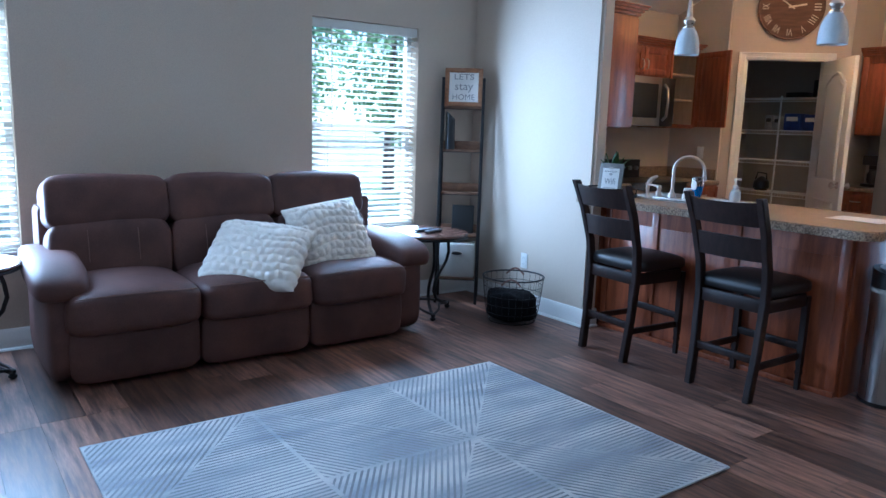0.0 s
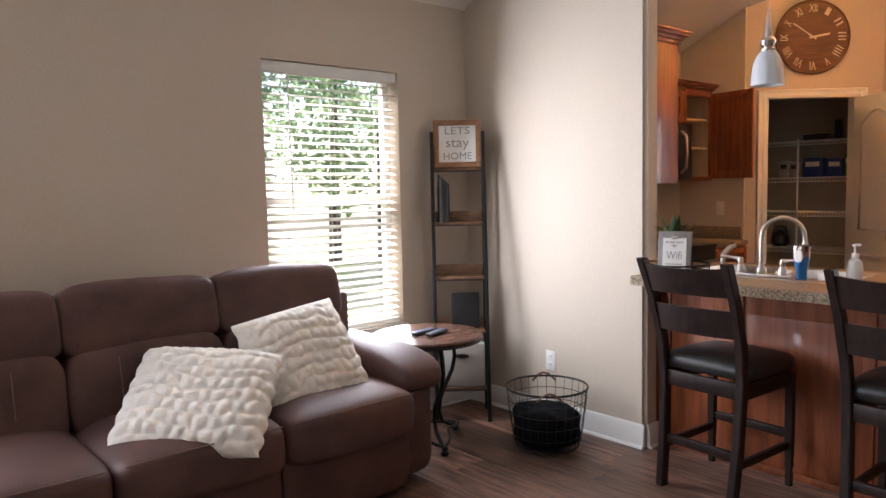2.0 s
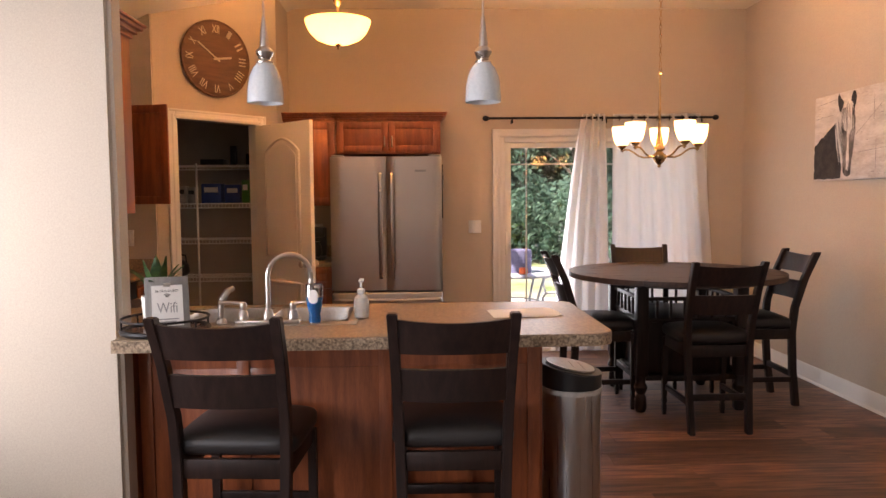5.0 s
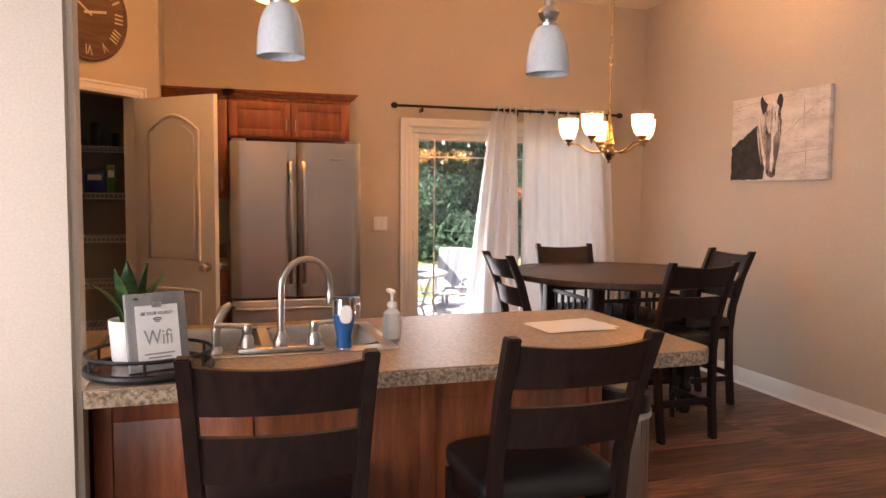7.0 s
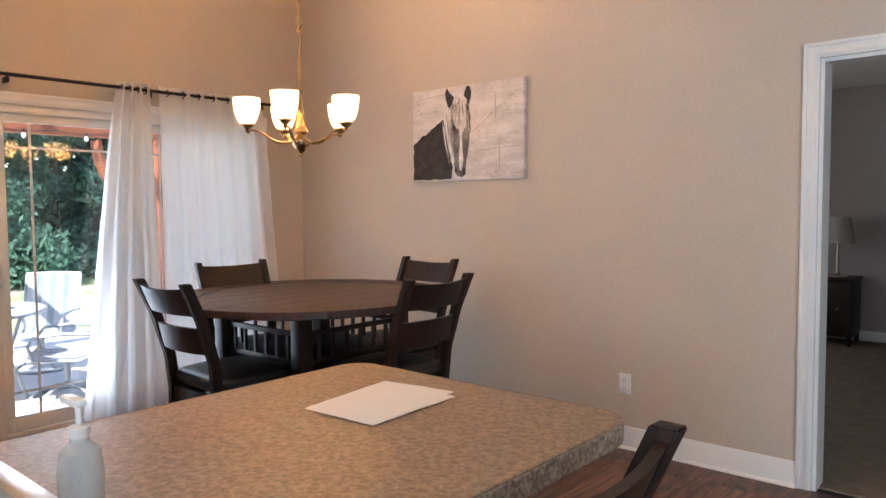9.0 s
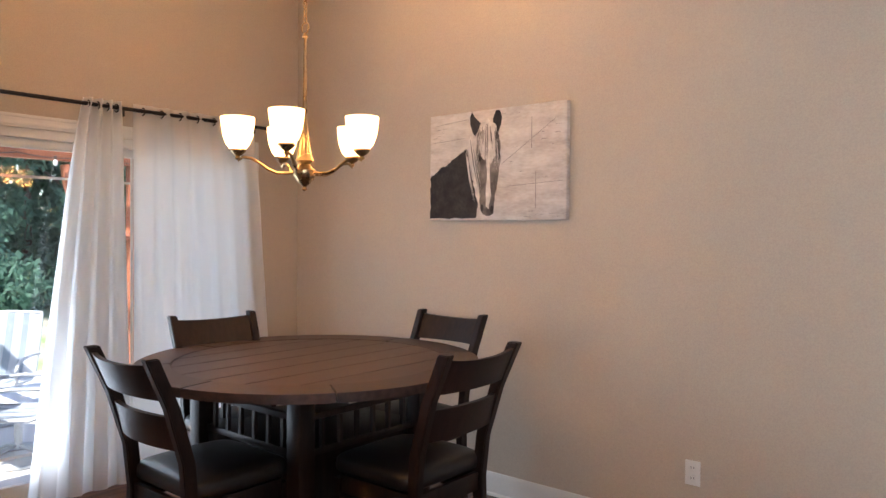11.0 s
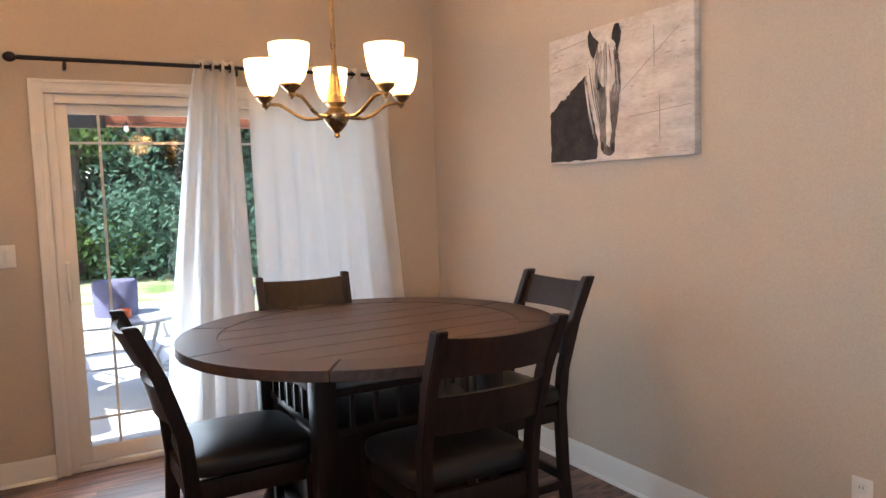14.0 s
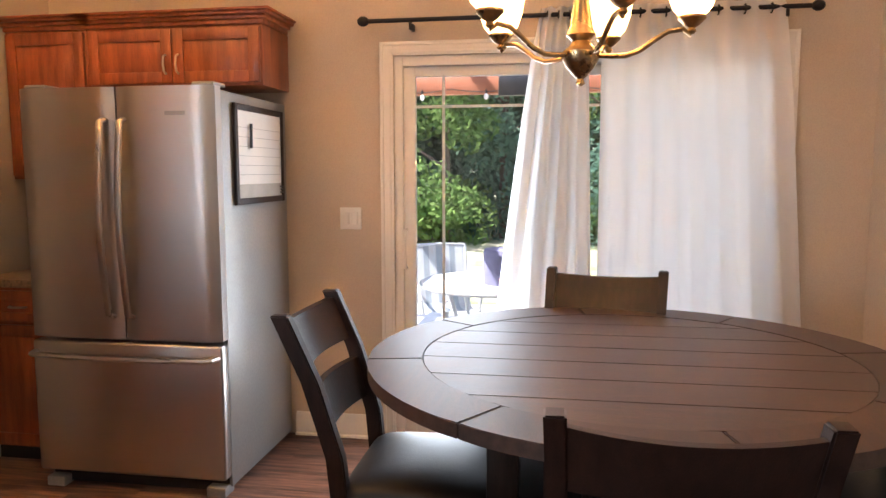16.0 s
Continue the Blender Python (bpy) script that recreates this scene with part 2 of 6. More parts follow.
def merge(bm, t, m=None):
    if m is not None:
        bmesh.ops.transform(t, matrix=m, verts=t.verts[:])
    ids = {v: bm.verts.new(v.co) for v in t.verts}
    for f in t.faces:
        try:
            g = bm.faces.new([ids[v] for v in f.verts])
            g.material_index = f.material_index
        except ValueError:
            pass
    t.free()
    return bm


def tube(points, r, n=10, bm=None, closed=False, radii=None, flat=1.0):
    """A round bar swept along points."""
    bm = bm if bm is not None else bmesh.new()
    P = [Vector(p) for p in points]
    rings, up = [], None
    for i, p in enumerate(P):
        a = P[i - 1] if (i or closed) else p
        b = P[(i + 1) % len(P)] if (i < len(P) - 1 or closed) else p
        d = (b - a).normalized()
        if up is None:
            up = Vector((0, 0, 1)) if abs(d.z) < 0.9 else Vector((1, 0, 0))
        s = d.cross(up).normalized()
        up = s.cross(d).normalized()
        rr = radii[i] if radii else r
        rings.append([bm.verts.new(p + s * math.cos(k * math.tau / n) * rr + up * math.sin(k * math.tau / n) * rr * flat) for k in range(n)])
    for i in range(len(rings) - (0 if closed else 1)):
        A, B = rings[i], rings[(i + 1) % len(rings)]
        for k in range(n):
            bm.faces.new((A[k], A[(k + 1) % n], B[(k + 1) % n], B[k]))
    if not closed:
        bm.faces.new(rings[0][::-1])
        bm.faces.new(rings[-1])
    return bm


def lathe(profile, n=32, at=(0, 0, 0), bm=None, cap=True):
    """Profile rows (radius, height) turned about the upright axis."""
    bm = bm if bm is not None else bmesh.new()
    rings = [[bm.verts.new((at[0] + r * math.cos(k * math.tau / n), at[1] + r * math.sin(k * math.tau / n), at[2] + z)) for k in range(n)] for r, z in profile]
    for A, B in zip(rings, rings[1:]):
        for k in range(n):
            bm.faces.new((A[k], A[(k + 1) % n], B[(k + 1) % n], B[k]))
    if cap:
        bm.faces.new(rings[0][::-1])
        bm.faces.new(rings[-1])
    return bm


def spow(c, e):
    return math.copysign(abs(c) ** e, c)


def soft(size, e1=0.45, e2=0.35, nu=36, nv=18, at=(0, 0, 0), wobble=0.0, freq=6.0, bm=None, m=None, fn=None):
    """A stuffed, rounded block: a superellipsoid of that full size."""
    t = bmesh.new()
    rings = []
    for j in range(nv + 1):
        v = -math.pi / 2 + math.pi * j / nv
        ring = []
        for i in range(nu):
            u = math.tau * i / nu - math.pi
            c = Vector((spow(math.cos(v), e1) * spow(math.cos(u), e2), spow(math.cos(v), e1) * spow(math.sin(u), e2), spow(math.sin(v), e1)))
            p = Vector((c.x * size[0] / 2, c.y * size[1] / 2, c.z * size[2] / 2))
            if wobble:
                p += p.normalized() * wobble * noise.noise(p * freq + Vector(at) * 3.1)
            if fn:
                p = fn(p, c)
            ring.append(p)
        rings.append(ring)
    rows = []
    for j, ring in enumerate(rings):
        rows.append([t.verts.new(ring[0])] if j in (0, nv) else [t.verts.new(p) for p in ring])
    for j in range(nv):
        A, B = rows[j], rows[j + 1]
        for i in range(nu):
            k = (i + 1) % nu
            if len(A) == 1:
                t.faces.new((A[0], B[k], B[i]))
            elif len(B) == 1:
                t.faces.new((A[i], A[k], B[0]))
            else:
                t.faces.new((A[i], A[k], B[k], B[i]))
    bmesh.ops.translate(t, vec=at, verts=t.verts[:])
    return merge(bm if bm is not None else bmesh.new(), t, m)


def prism(outline, z0, z1, bm=None, m=None, bev=0.0):
    """A flat outline (x, y) raised from z0 to z1."""
    t = bmesh.new()
    lo, hi = [t.verts.new((x, y, z0)) for x, y in outline], [t.verts.new((x, y, z1)) for x, y in outline]
    t.faces.new(lo[::-1])
    t.faces.new(hi)
    n = len(outline)
    for i in range(n):
        t.faces.new((lo[i], lo[(i + 1) % n], hi[(i + 1) % n], hi[i]))
    if bev:
        bmesh.ops.bevel(t, geom=[e for e in t.edges if abs(e.verts[0].co.z - e.verts[1].co.z) < 1e-6], offset=bev, segments=2, affect="EDGES")
    return merge(bm if bm is not None else bmesh.new(), t, m)


def letters(text, size, parent, mat, m, name="lettering", width=None):
    cu = bpy.data.curves.new(name, "FONT")
    cu.body, cu.size, cu.align_x, cu.align_y, cu.extrude, cu.resolution_u = text, size, "CENTER", "CENTER", 0.0004, 3
    tmp = bpy.data.objects.new(name, cu)
    me = bpy.data.meshes.new_from_object(tmp)
    bpy.data.objects.remove(tmp)
    me.materials.clear()
    me.materials.append(mat)
    if width and len(me.vertices):
        xs = [v.co.x for v in me.vertices]
        k = width / max(1e-6, max(xs) - min(xs))
        for v in me.vertices:
            v.co.x *= k
    ob = new(name, me)
    ob.parent = parent
    ob.matrix_basis = m
    return ob


def rounded(x0, y0, x1, y1, r, n=6):
    pts = []
    for cx, cy, a in ((x1 - r, y1 - r, 0), (x0 + r, y1 - r, 90), (x0 + r, y0 + r, 180), (x1 - r, y0 + r, 270)):
        pts += [(cx + r * math.cos(radians(a + 90 * k / n)), cy + r * math.sin(radians(a + 90 * k / n))) for k in range(n + 1)]
    return pts

# ---- the setting ----
X0, XF, YH, YS = -2.6, 7.764, -0.685, 4.82       # back wall, fridge wall, picture wall, sofa wall
FLAT, EAVE, RIDGE_Y = 3.15, 2.50, 3.437
WIN = [(2.46, 3.335), (-0.22, 0.655)]
WZ0, WZ1 = 0.575, 2.065


def sofa_wall():
    bm = bmesh.new()
    y0, y1, top = YS, YS + 0.16, EAVE + 0.06
    xs = [X0 - 0.15, WIN[1][0], WIN[1][1], WIN[0][0], WIN[0][1], 6.55]
    for i in range(0, 5, 2):
        box(xs[i], y0, -0.02, xs[i + 1], y1, top, bm=bm)
    for a, b in WIN:
        box(a, y0, -0.02, b, y1, WZ0, bm=bm)
        box(a, y0, WZ1, b, y1, top, bm=bm)
    structure("wall_north", bm, M_WALL, "greige painted wall with two tall windows behind the sofa", "wall")


def picture_wall():
    bm = bmesh.new()
    y0, y1 = YH - 0.13, YH
    box(X0 - 0.15, y0, -0.02, 3.10, y1, FLAT + 0.05, bm=bm)
    box(3.92, y0, -0.02, XF + 0.16, y1, FLAT + 0.05, bm=bm)
    box(3.10, y0, 2.045, 3.92, y1, FLAT + 0.05, bm=bm)
    structure("wall_south", bm, M_WALL, "greige painted wall behind the dining table with a bedroom doorway", "wall")


def fridge_wall():
    bm = bmesh.new()
    x0, x1 = XF, XF + 0.16
    box(x0, YH, -0.02, x1, -0.27, FLAT + 0.05, bm=bm)
    box(x0, 1.585, -0.02, x1, 4.98, FLAT + 0.05, bm=bm)
    box(x0, -0.27, 2.0, x1, 1.585, FLAT + 0.05, bm=bm)
    structure("wall_east", bm, M_WALL, "warm beige wall with the sliding patio door", "wall")


def back_wall():
    structure("wall_west", box(X0 - 0.15, YH, -0.02, X0, YS, FLAT + 0.05), M_WALL, "plain greige living room wall", "wall")


def partition():
    t = bmesh.new()
    prof = [(3.487, -0.01), (4.82, -0.01), (4.82, 2.55), (3.487, 3.17)]
    lo, hi = [t.verts.new((3.88, y, z)) for y, z in prof], [t.verts.new((4.0, y, z)) for y, z in prof]
    t.faces.new(lo)
    t.faces.new(hi[::-1])
    for i in range(4):
        t.faces.new((lo[i], hi[i], hi[(i + 1) % 4], lo[(i + 1) % 4]))
    edges = [e for e in t.edges if all(abs(v.co.y - 3.487) < 1e-5 for v in e.verts) and abs(e.verts[0].co.z - e.verts[1].co.z) > 1]
    bmesh.ops.bevel(t, geom=edges, offset=0.02, segments=5, affect="EDGES")
    structure("wall_partition", t, M_WALL, "short greige wall with rounded corners between living room and kitchen", "wall")


D0, D1 = Vector((6.43, 4.24, 0)), Vector((7.20, 3.50, 0))
DIR = (D1 - D0).normalized()
DIAG = Matrix.Translation(D0) @ Matrix.Rotation(math.atan2(DIR.y, DIR.x), 4, "Z")      # local x runs along the wall, -y faces the room
DLEN = (D1 - D0).length


def pantry_walls():
    bm = bmesh.new()
    for a, b, z0, z1 in ((0, 0.16, -0.02, FLAT + 0.02), (0.87, DLEN, -0.02, FLAT + 0.02), (0.16, 0.87, 2.045, FLAT + 0.02)):
        box(a, 0, z0, b, 0.1, z1, bm=bm, m=DIAG)
    structure("wall_pantry_diagonal", bm, M_WALL, "angled beige corner wall with the pantry doorway", "wall")
    structure("wall_pantry_return", box(6.41, 4.2425, -0.02, 6.51, 4.82, 2.80), M_WALL, "short beige wall beside the range counter", "wall")
    structure("wall_pantry_end", box(7.205, 3.50, -0.02, XF, 3.60, FLAT + 0.02), M_WALL, "short beige wall beside the corner cabinet", "wall")
    # shade inside the pantry is painted in with the darker wall colour
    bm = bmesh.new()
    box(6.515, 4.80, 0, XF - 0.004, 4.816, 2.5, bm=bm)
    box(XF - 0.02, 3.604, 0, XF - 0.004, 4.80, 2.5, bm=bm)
    structure("wall_pantry_inside", bm, M_PANTRY_SHADED, "pantry inside walls with dimness put into a darker paint colour", "wall")
    structure("ceiling_pantry", prism([(6.52, 4.26), (7.25, 3.61), (7.74, 3.61), (7.74, 4.79), (6.52, 4.79)], 2.46, 2.49), M_PANTRY_SHADED, "plain pantry ceiling in the dimmed wall colour", "ceiling")


def ceilings():
    bm = box(X0 - 0.15, YH - 0.13, FLAT, XF + 0.16, RIDGE_Y, FLAT + 0.1)
    structure("ceiling", bm, M_CEIL, "smooth white painted flat ceiling", "ceiling")
    t = bmesh.new()
    s = (FLAT - EAVE) / (YS - RIDGE_Y)
    prof = [(RIDGE_Y, FLAT), (YS + 0.16, EAVE - 0.16 * s), (YS + 0.16, EAVE + 0.1), (RIDGE_Y, FLAT + 0.1)]
    lo, hi = [t.verts.new((X0 - 0.15, y, z)) for y, z in prof], [t.verts.new((XF + 0.16, y, z)) for y, z in prof]
    t.faces.new(lo)
    t.faces.new(hi[::-1])
    for i in range(4):
        t.faces.new((lo[i], hi[i], hi[(i + 1) % 4], lo[(i + 1) % 4]))
    structure("ceiling_slope", t, M_CEIL, "white sloping part of the vaulted ceiling", "ceiling")


def baseboards():
    prof = [(0, 0), (0.016, 0), (0.016, 0.085), (0.011, 0.10), (0.011, 0.112), (0.005, 0.125), (0, 0.125)]

    def run(bm, a, b):
        a, b = Vector((*a, 0)), Vector((*b, 0))
        d = (b - a).normalized()
        nrm = Vector((-d.y, d.x, 0))
        A, B = [[bm.verts.new(p + nrm * (o + 0.001) + Vector((0, 0, z + 0.001))) for o, z in prof] for p in (a, b)]
        n = len(prof)
        for i in range(n):
            bm.faces.new((A[i], A[(i + 1) % n], B[(i + 1) % n], B[i]))
        bm.faces.new(A)
        bm.faces.new(B[::-1])
        shoe = [(0.017, 0), (0.030, 0), (0.027, 0.010), (0.017, 0.016)]
        A, B = [[bm.verts.new(p + nrm * (o + 0.001) + Vector((0, 0, z + 0.001))) for o, z in shoe] for p in (a, b)]
        for i in range(4):
            bm.faces.new((A[i], A[(i + 1) % 4], B[(i + 1) % 4], B[i]))
        bm.faces.new(A)
        bm.faces.new(B[::-1])
    bm = bmesh.new()
    for a, b in (((3.88, YS), (X0, YS)), ((3.88, 3.487), (3.88, 4.79)), ((X0, YH), (3.03, YH)), ((3.99, YH), (XF, YH)), ((XF, YH), (XF, -0.335)), ((XF, 1.655), (XF, 2.14)), ((3.99, 3.486), (3.895, 3.486))):
        run(bm, a, b)
    structure("baseboard", bm, M_TRIM, "white moulded baseboard with shoe moulding", "baseboard")


def casing(bm, width, height, m, w=0.07):
    """Stepped white casing round a doorway; local x across, z up, -y to the room."""
    for a, b, d in ((0, w, 0.016), (0, 0.018, 0.024), (w * 0.55, w - 0.012, 0.020)):
        box(-w + a, -d, 0.002, -w + b, -0.0005, height + w - a - (w - b) * 0 - 0.0, 0.002, bm, m=m)
        box(width + w - b, -d, 0.002, width + w - a, -0.0005, height + w - a, 0.002, bm, m=m)
        box(-w + b, -d, height + w - b, width + w - b, -0.0005, height + w - a, 0.002, bm, m=m)


def doors():
    bm = bmesh.new()
    casing(bm, 0.71, 2.045, DIAG @ pose(0.16, 0, 0))
    for a in (0.1605, 0.852):
        box(a, 0, 0.0, a + 0.018, 0.1, 2.044, bm=bm, m=DIAG)
    structure("trim_pantry", bm, M_TRIM, "white stepped casing round the pantry doorway", "door casing")
    m = pose(3.92, YH, 0, 0, 0, 180)
    bm = bmesh.new()
    casing(bm, 0.82, 2.045, m)
    for a in (0.0005, 0.8015):
        box(a, 0.0, 0.0, a + 0.018, 0.13, 2.044, bm=bm, m=m)
    box(0.019, 0.0, 2.026, 0.80, 0.13, 2.044, bm=bm, m=m)
    structure("trim_bedroom", bm, M_TRIM, "white stepped casing round the bedroom doorway", "door casing")
    # pantry door, swung open into the room
    hinge, tip = DIAG @ Vector((0.86, -0.01, 0)), Vector((6.535, 3.11, 0))
    d = tip - hinge
    door = thing("door_1", "white two-panel arched pantry door standing open", "door", pose(hinge.x, hinge.y, 0.012, 0, 0, math.degrees(math.atan2(d.y, d.x))), kind="structure")
    W, Hh, T = 0.70, 2.02, 0.035
    bm = box(0, -T / 2, 0, W, T / 2, Hh, 0.002)
    part("door_leaf", bm, M_TRIM, door)
    for side in (-1, 1):
        for z0, z1, arch in ((0.20, 0.78, 0), (0.98, 1.90, 0.10)):
            for ins, name in ((0.0, "panel_moulding"), (0.035, "panel_field")):
                x0, x1 = 0.13 + ins, W - 0.13 - ins
                pts = [(x0, z0 + ins), (x1, z0 + ins)]
                k = 12
                for i in range(k + 1):
                    f = i / k
                    pts.append((x1 + (x0 - x1) * f, z1 - ins - arch + arch * math.sin(math.pi * f)))
                mm = Matrix.Rotation(radians(90), 4, "X")
                if ins == 0.0:
                    bm = tube([(x, side * (T / 2 + 0.002), z) for x, z in pts], 0.012, 8, closed=True)
                else:
                    bm = prism(pts, T / 2 + 0.0005, T / 2 + 0.006, m=mm if side < 0 else Matrix.Diagonal((1, -1, 1, 1)) @ mm, bev=0.003)
                part(name, bm, M_TRIM, door)
        knob = lathe([(0.006, 0), (0.03, 0.002), (0.03, 0.007), (0.012, 0.012), (0.011, 0.03), (0.024, 0.04), (0.029, 0.052), (0.022, 0.062), (0.004, 0.066)], 20)
        bmesh.ops.transform(knob, matrix=pose(W - 0.06, side * T / 2, 0.94, -90 * side), verts=knob.verts[:])
        part("door_knob", knob, M_NICKEL, door, "brushed nickel knob")


def window(x0, x1, name):
    w = thing(name, "tall double-hung window with half-open white blinds", "window", kind="structure")
    yo = YS + 0.10
    bm = bmesh.new()
    for a, b, c, d in ((x0, WZ0, x0 + 0.04, WZ1), (x1 - 0.04, WZ0, x1, WZ1), (x0 + 0.04, WZ0, x1 - 0.04, WZ0 + 0.05), (x0 + 0.04, WZ1 - 0.04, x1 - 0.04, WZ1), (x0 + 0.04, 1.29, x1 - 0.04, 1.34)):
        box(a, yo, b, c, yo + 0.05, d, 0.003, bm)
    part("window_frame", bm, M_WHITE, w)
    for z0, z1 in ((WZ0 + 0.05, 1.29), (1.34, WZ1 - 0.04)):
        ob = part("pane", box(x0 + 0.04, yo + 0.02, z0, x1 - 0.04, yo + 0.026, z1), M_GLASS, w)
        ob.visible_shadow = False
    part("window_sill", box(x0 - 0.015, YS - 0.025, WZ0 - 0.022, x1 + 0.015, YS - 0.001, WZ0, 0.004), M_TRIM, w)
    part("window_stool", box(x0 + 0.002, YS, WZ0 + 0.0005, x1 - 0.002, YS + 0.10, WZ0 + 0.006), M_TRIM, w)
    bl = thing("window_blind", "white two-inch slat blind lowered over the window", "blind", group="living room blinds")
    part("headrail", box(x0 + 0.006, YS + 0.012, WZ1 - 0.062, x1 - 0.006, YS + 0.075, WZ1 - 0.004, 0.004), M_BLIND, bl)
    part("bottom_rail", box(x0 + 0.008, YS + 0.018, WZ0 + 0.012, x1 - 0.008, YS + 0.070, WZ0 + 0.032, 0.004), M_BLIND, bl)
    n = 33
    slat = box(x0 + 0.008, -0.025, -0.0014, x1 - 0.008, 0.025, 0.0014)
    me = finish("slat", slat, M_BLIND)
    for i in range(n):
        z = WZ0 + 0.055 + (WZ1 - 0.09 - WZ0 - 0.055) * i / (n - 1)
        ob = new("slat", me)
        ob.parent = bl
        ob.matrix_basis = pose(0, YS + 0.044, z, 17)
    for x in (x0 + 0.13, (x0 + x1) / 2, x1 - 0.13):
        for dy in (0.019, 0.071):
            part("ladder_cord", tube([(x, YS + dy, WZ0 + 0.03), (x, YS + dy, WZ1 - 0.06)], 0.0014, 4), M_BLIND, bl)
    part("tilt_wand", tube([(x0 + 0.15, YS + 0.006, WZ1 - 0.06), (x0 + 0.153, YS - 0.004, 1.28)], 0.004, 6), M_WHITE, bl)


def slider():
    s = thing("door_2", "white vinyl sliding glass patio door with corner grilles", "sliding door", kind="structure")
    y0, y1, z1 = -0.27, 1.585, 2.0
    bm = bmesh.new()
    casing(bm, y1 - y0, z1, pose(XF, y1, 0, 0, 0, -90), 0.068)
    part("door_casing", bm, M_TRIM, s)
    bm = bmesh.new()
    xa, xb = XF + 0.004, XF + 0.14
    box(xa, y1 - 0.045, 0.0, xb, y1, z1, 0.003, bm)
    box(xa, y0, 0.0, xb, y0 + 0.045, z1, 0.003, bm)
    box(xa, y0 + 0.045, z1 - 0.05, xb, y1 - 0.045, z1, 0.003, bm)
    box(xa, y0 + 0.045, 0.0, xb, y1 - 0.045, 0.035, 0.003, bm)
    part("door_frame", bm, M_WHITE, s)
    mid = (y0 + y1) / 2
    for a, b, x, st in ((mid - 0.03, y1 - 0.045, XF + 0.03, 0.06), (y0 + 0.045, mid + 0.03, XF + 0.085, 0.06)):
        p = box(x, a, 0.036, x + 0.04, a + st, z1 - 0.051, 0.003)
        box(x, b - st, 0.036, x + 0.04, b, z1 - 0.051, 0.003, p)
        box(x, a + st, z1 - 0.051 - 0.05, x + 0.04, b - st, z1 - 0.051, 0.003, p)
        box(x, a + st, 0.036, x + 0.04, b - st, 0.12, 0.003, p)
        part("sliding_panel", p, M_WHITE, s)
        ob = part("pane", box(x + 0.016, a + st, 0.12, x + 0.024, b - st, z1 - 0.101), M_GLASS, s)
        ob.visible_shadow = False
        for yy in (a + st + 0.145, b - st - 0.145):
            part("grille_bar", box(x + 0.011, yy - 0.007, 0.12, x + 0.015, yy + 0.007, z1 - 0.101), M_WHITE, s)
        for zz in (0.27, z1 - 0.101 - 0.15):
            part("grille_bar", box(x + 0.0065, a + st, zz - 0.007, x + 0.0105, b - st, zz + 0.007), M_WHITE, s)
    h = tube([(XF + 0.03, 1.53, 0.92), (XF - 0.004, 1.53, 0.925), (XF - 0.02, 1.53, 0.96), (XF - 0.024, 1.53, 1.02), (XF - 0.02, 1.53, 1.08), (XF - 0.004, 1.53, 1.115), (XF + 0.03, 1.53, 1.12)], 0.010, 8)
    part("pull_handle", h, M_WHITE, s)


def bedroom():
    yb = -5.05
    walls = (("back", ((1.6, yb - 0.1, -0.02, 6.6, yb, 2.5),)), ("side", ((1.5, yb - 0.1, -0.02, 1.6, YH - 0.14, 2.5),)),
             # this wall's opening is unseen, made up for the added bedroom lamp
             ("unseen_opening", ((6.6, yb - 0.1, -0.02, 6.7, -3.6, 2.5), (6.6, -2.0, -0.02, 6.7, YH - 0.14, 2.5), (6.6, -3.6, -0.02, 6.7, -2.0, 0.7), (6.6, -3.6, 2.0, 6.7, -2.0, 2.5))))
    for name, blocks in walls:
        bm = bmesh.new()
        for b in blocks:
            box(*b, bm=bm)
        structure("wall_bedroom_" + name, bm, M_GREYWALL, "grey painted bedroom wall beyond the doorway", "wall")
    structure("ceiling_bedroom", box(1.5, yb - 0.1, 2.5, 6.7, YH - 0.135, 2.58), M_CEIL, "plain bedroom ceiling", "ceiling")
    structure("floor_bedroom", box(1.6, yb, -0.05, 6.6, YH - 0.062, 0.006), M_CARPET, "brown-beige bedroom carpet", "carpet")
    structure("baseboard_bedroom", box(1.62, yb + 0.001, 0.007, 6.58, yb + 0.015, 0.11, 0.003), M_TRIM, "white bedroom baseboard", "baseboard")
    n = thing("nightstand", "black two-door nightstand on short legs in the bedroom", "nightstand", pose(4.80, -4.80, 0.006))
    part("body", box(-0.235, -0.19, 0.09, 0.235, 0.19, 0.62, 0.004), M_DARKWOOD, n)
    part("tabletop", box(-0.25, -0.20, 0.621, 0.25, 0.21, 0.65, 0.005), M_DARKWOOD, n)
    for a, b in ((-0.225, -0.005), (0.005, 0.225)):
        d = part("cabinet_door", box(a, 0.191, 0.11, b, 0.206, 0.605, 0.004), M_DARKWOOD, n)
        part("knob", soft((0.02, 0.02, 0.02), 1, 1, 10, 6, ((a + b) / 2, 0.216, 0.36)), M_NICKEL, d)
    for x in (-0.21, 0.21):
        for y in (-0.165, 0.165):
            part("leg", tube([(x, y, 0.001), (x, y, 0.09)], 0.02, 8), M_DARKWOOD, n)
    l = thing("table_lamp", "unlit table lamp with white cone shade on the nightstand", "lamp", pose(4.73, -4.77, 0.657))
    part("base", lathe([(0.085, 0), (0.085, 0.012), (0.03, 0.03), (0.014, 0.06), (0.011, 0.30), (0.006, 0.42)], 24), M_NICKEL, l)
    part("shade", lathe([(0.15, 0.33), (0.105, 0.58), (0.103, 0.58), (0.147, 0.33)], 28, cap=False), M_LINEN, l)


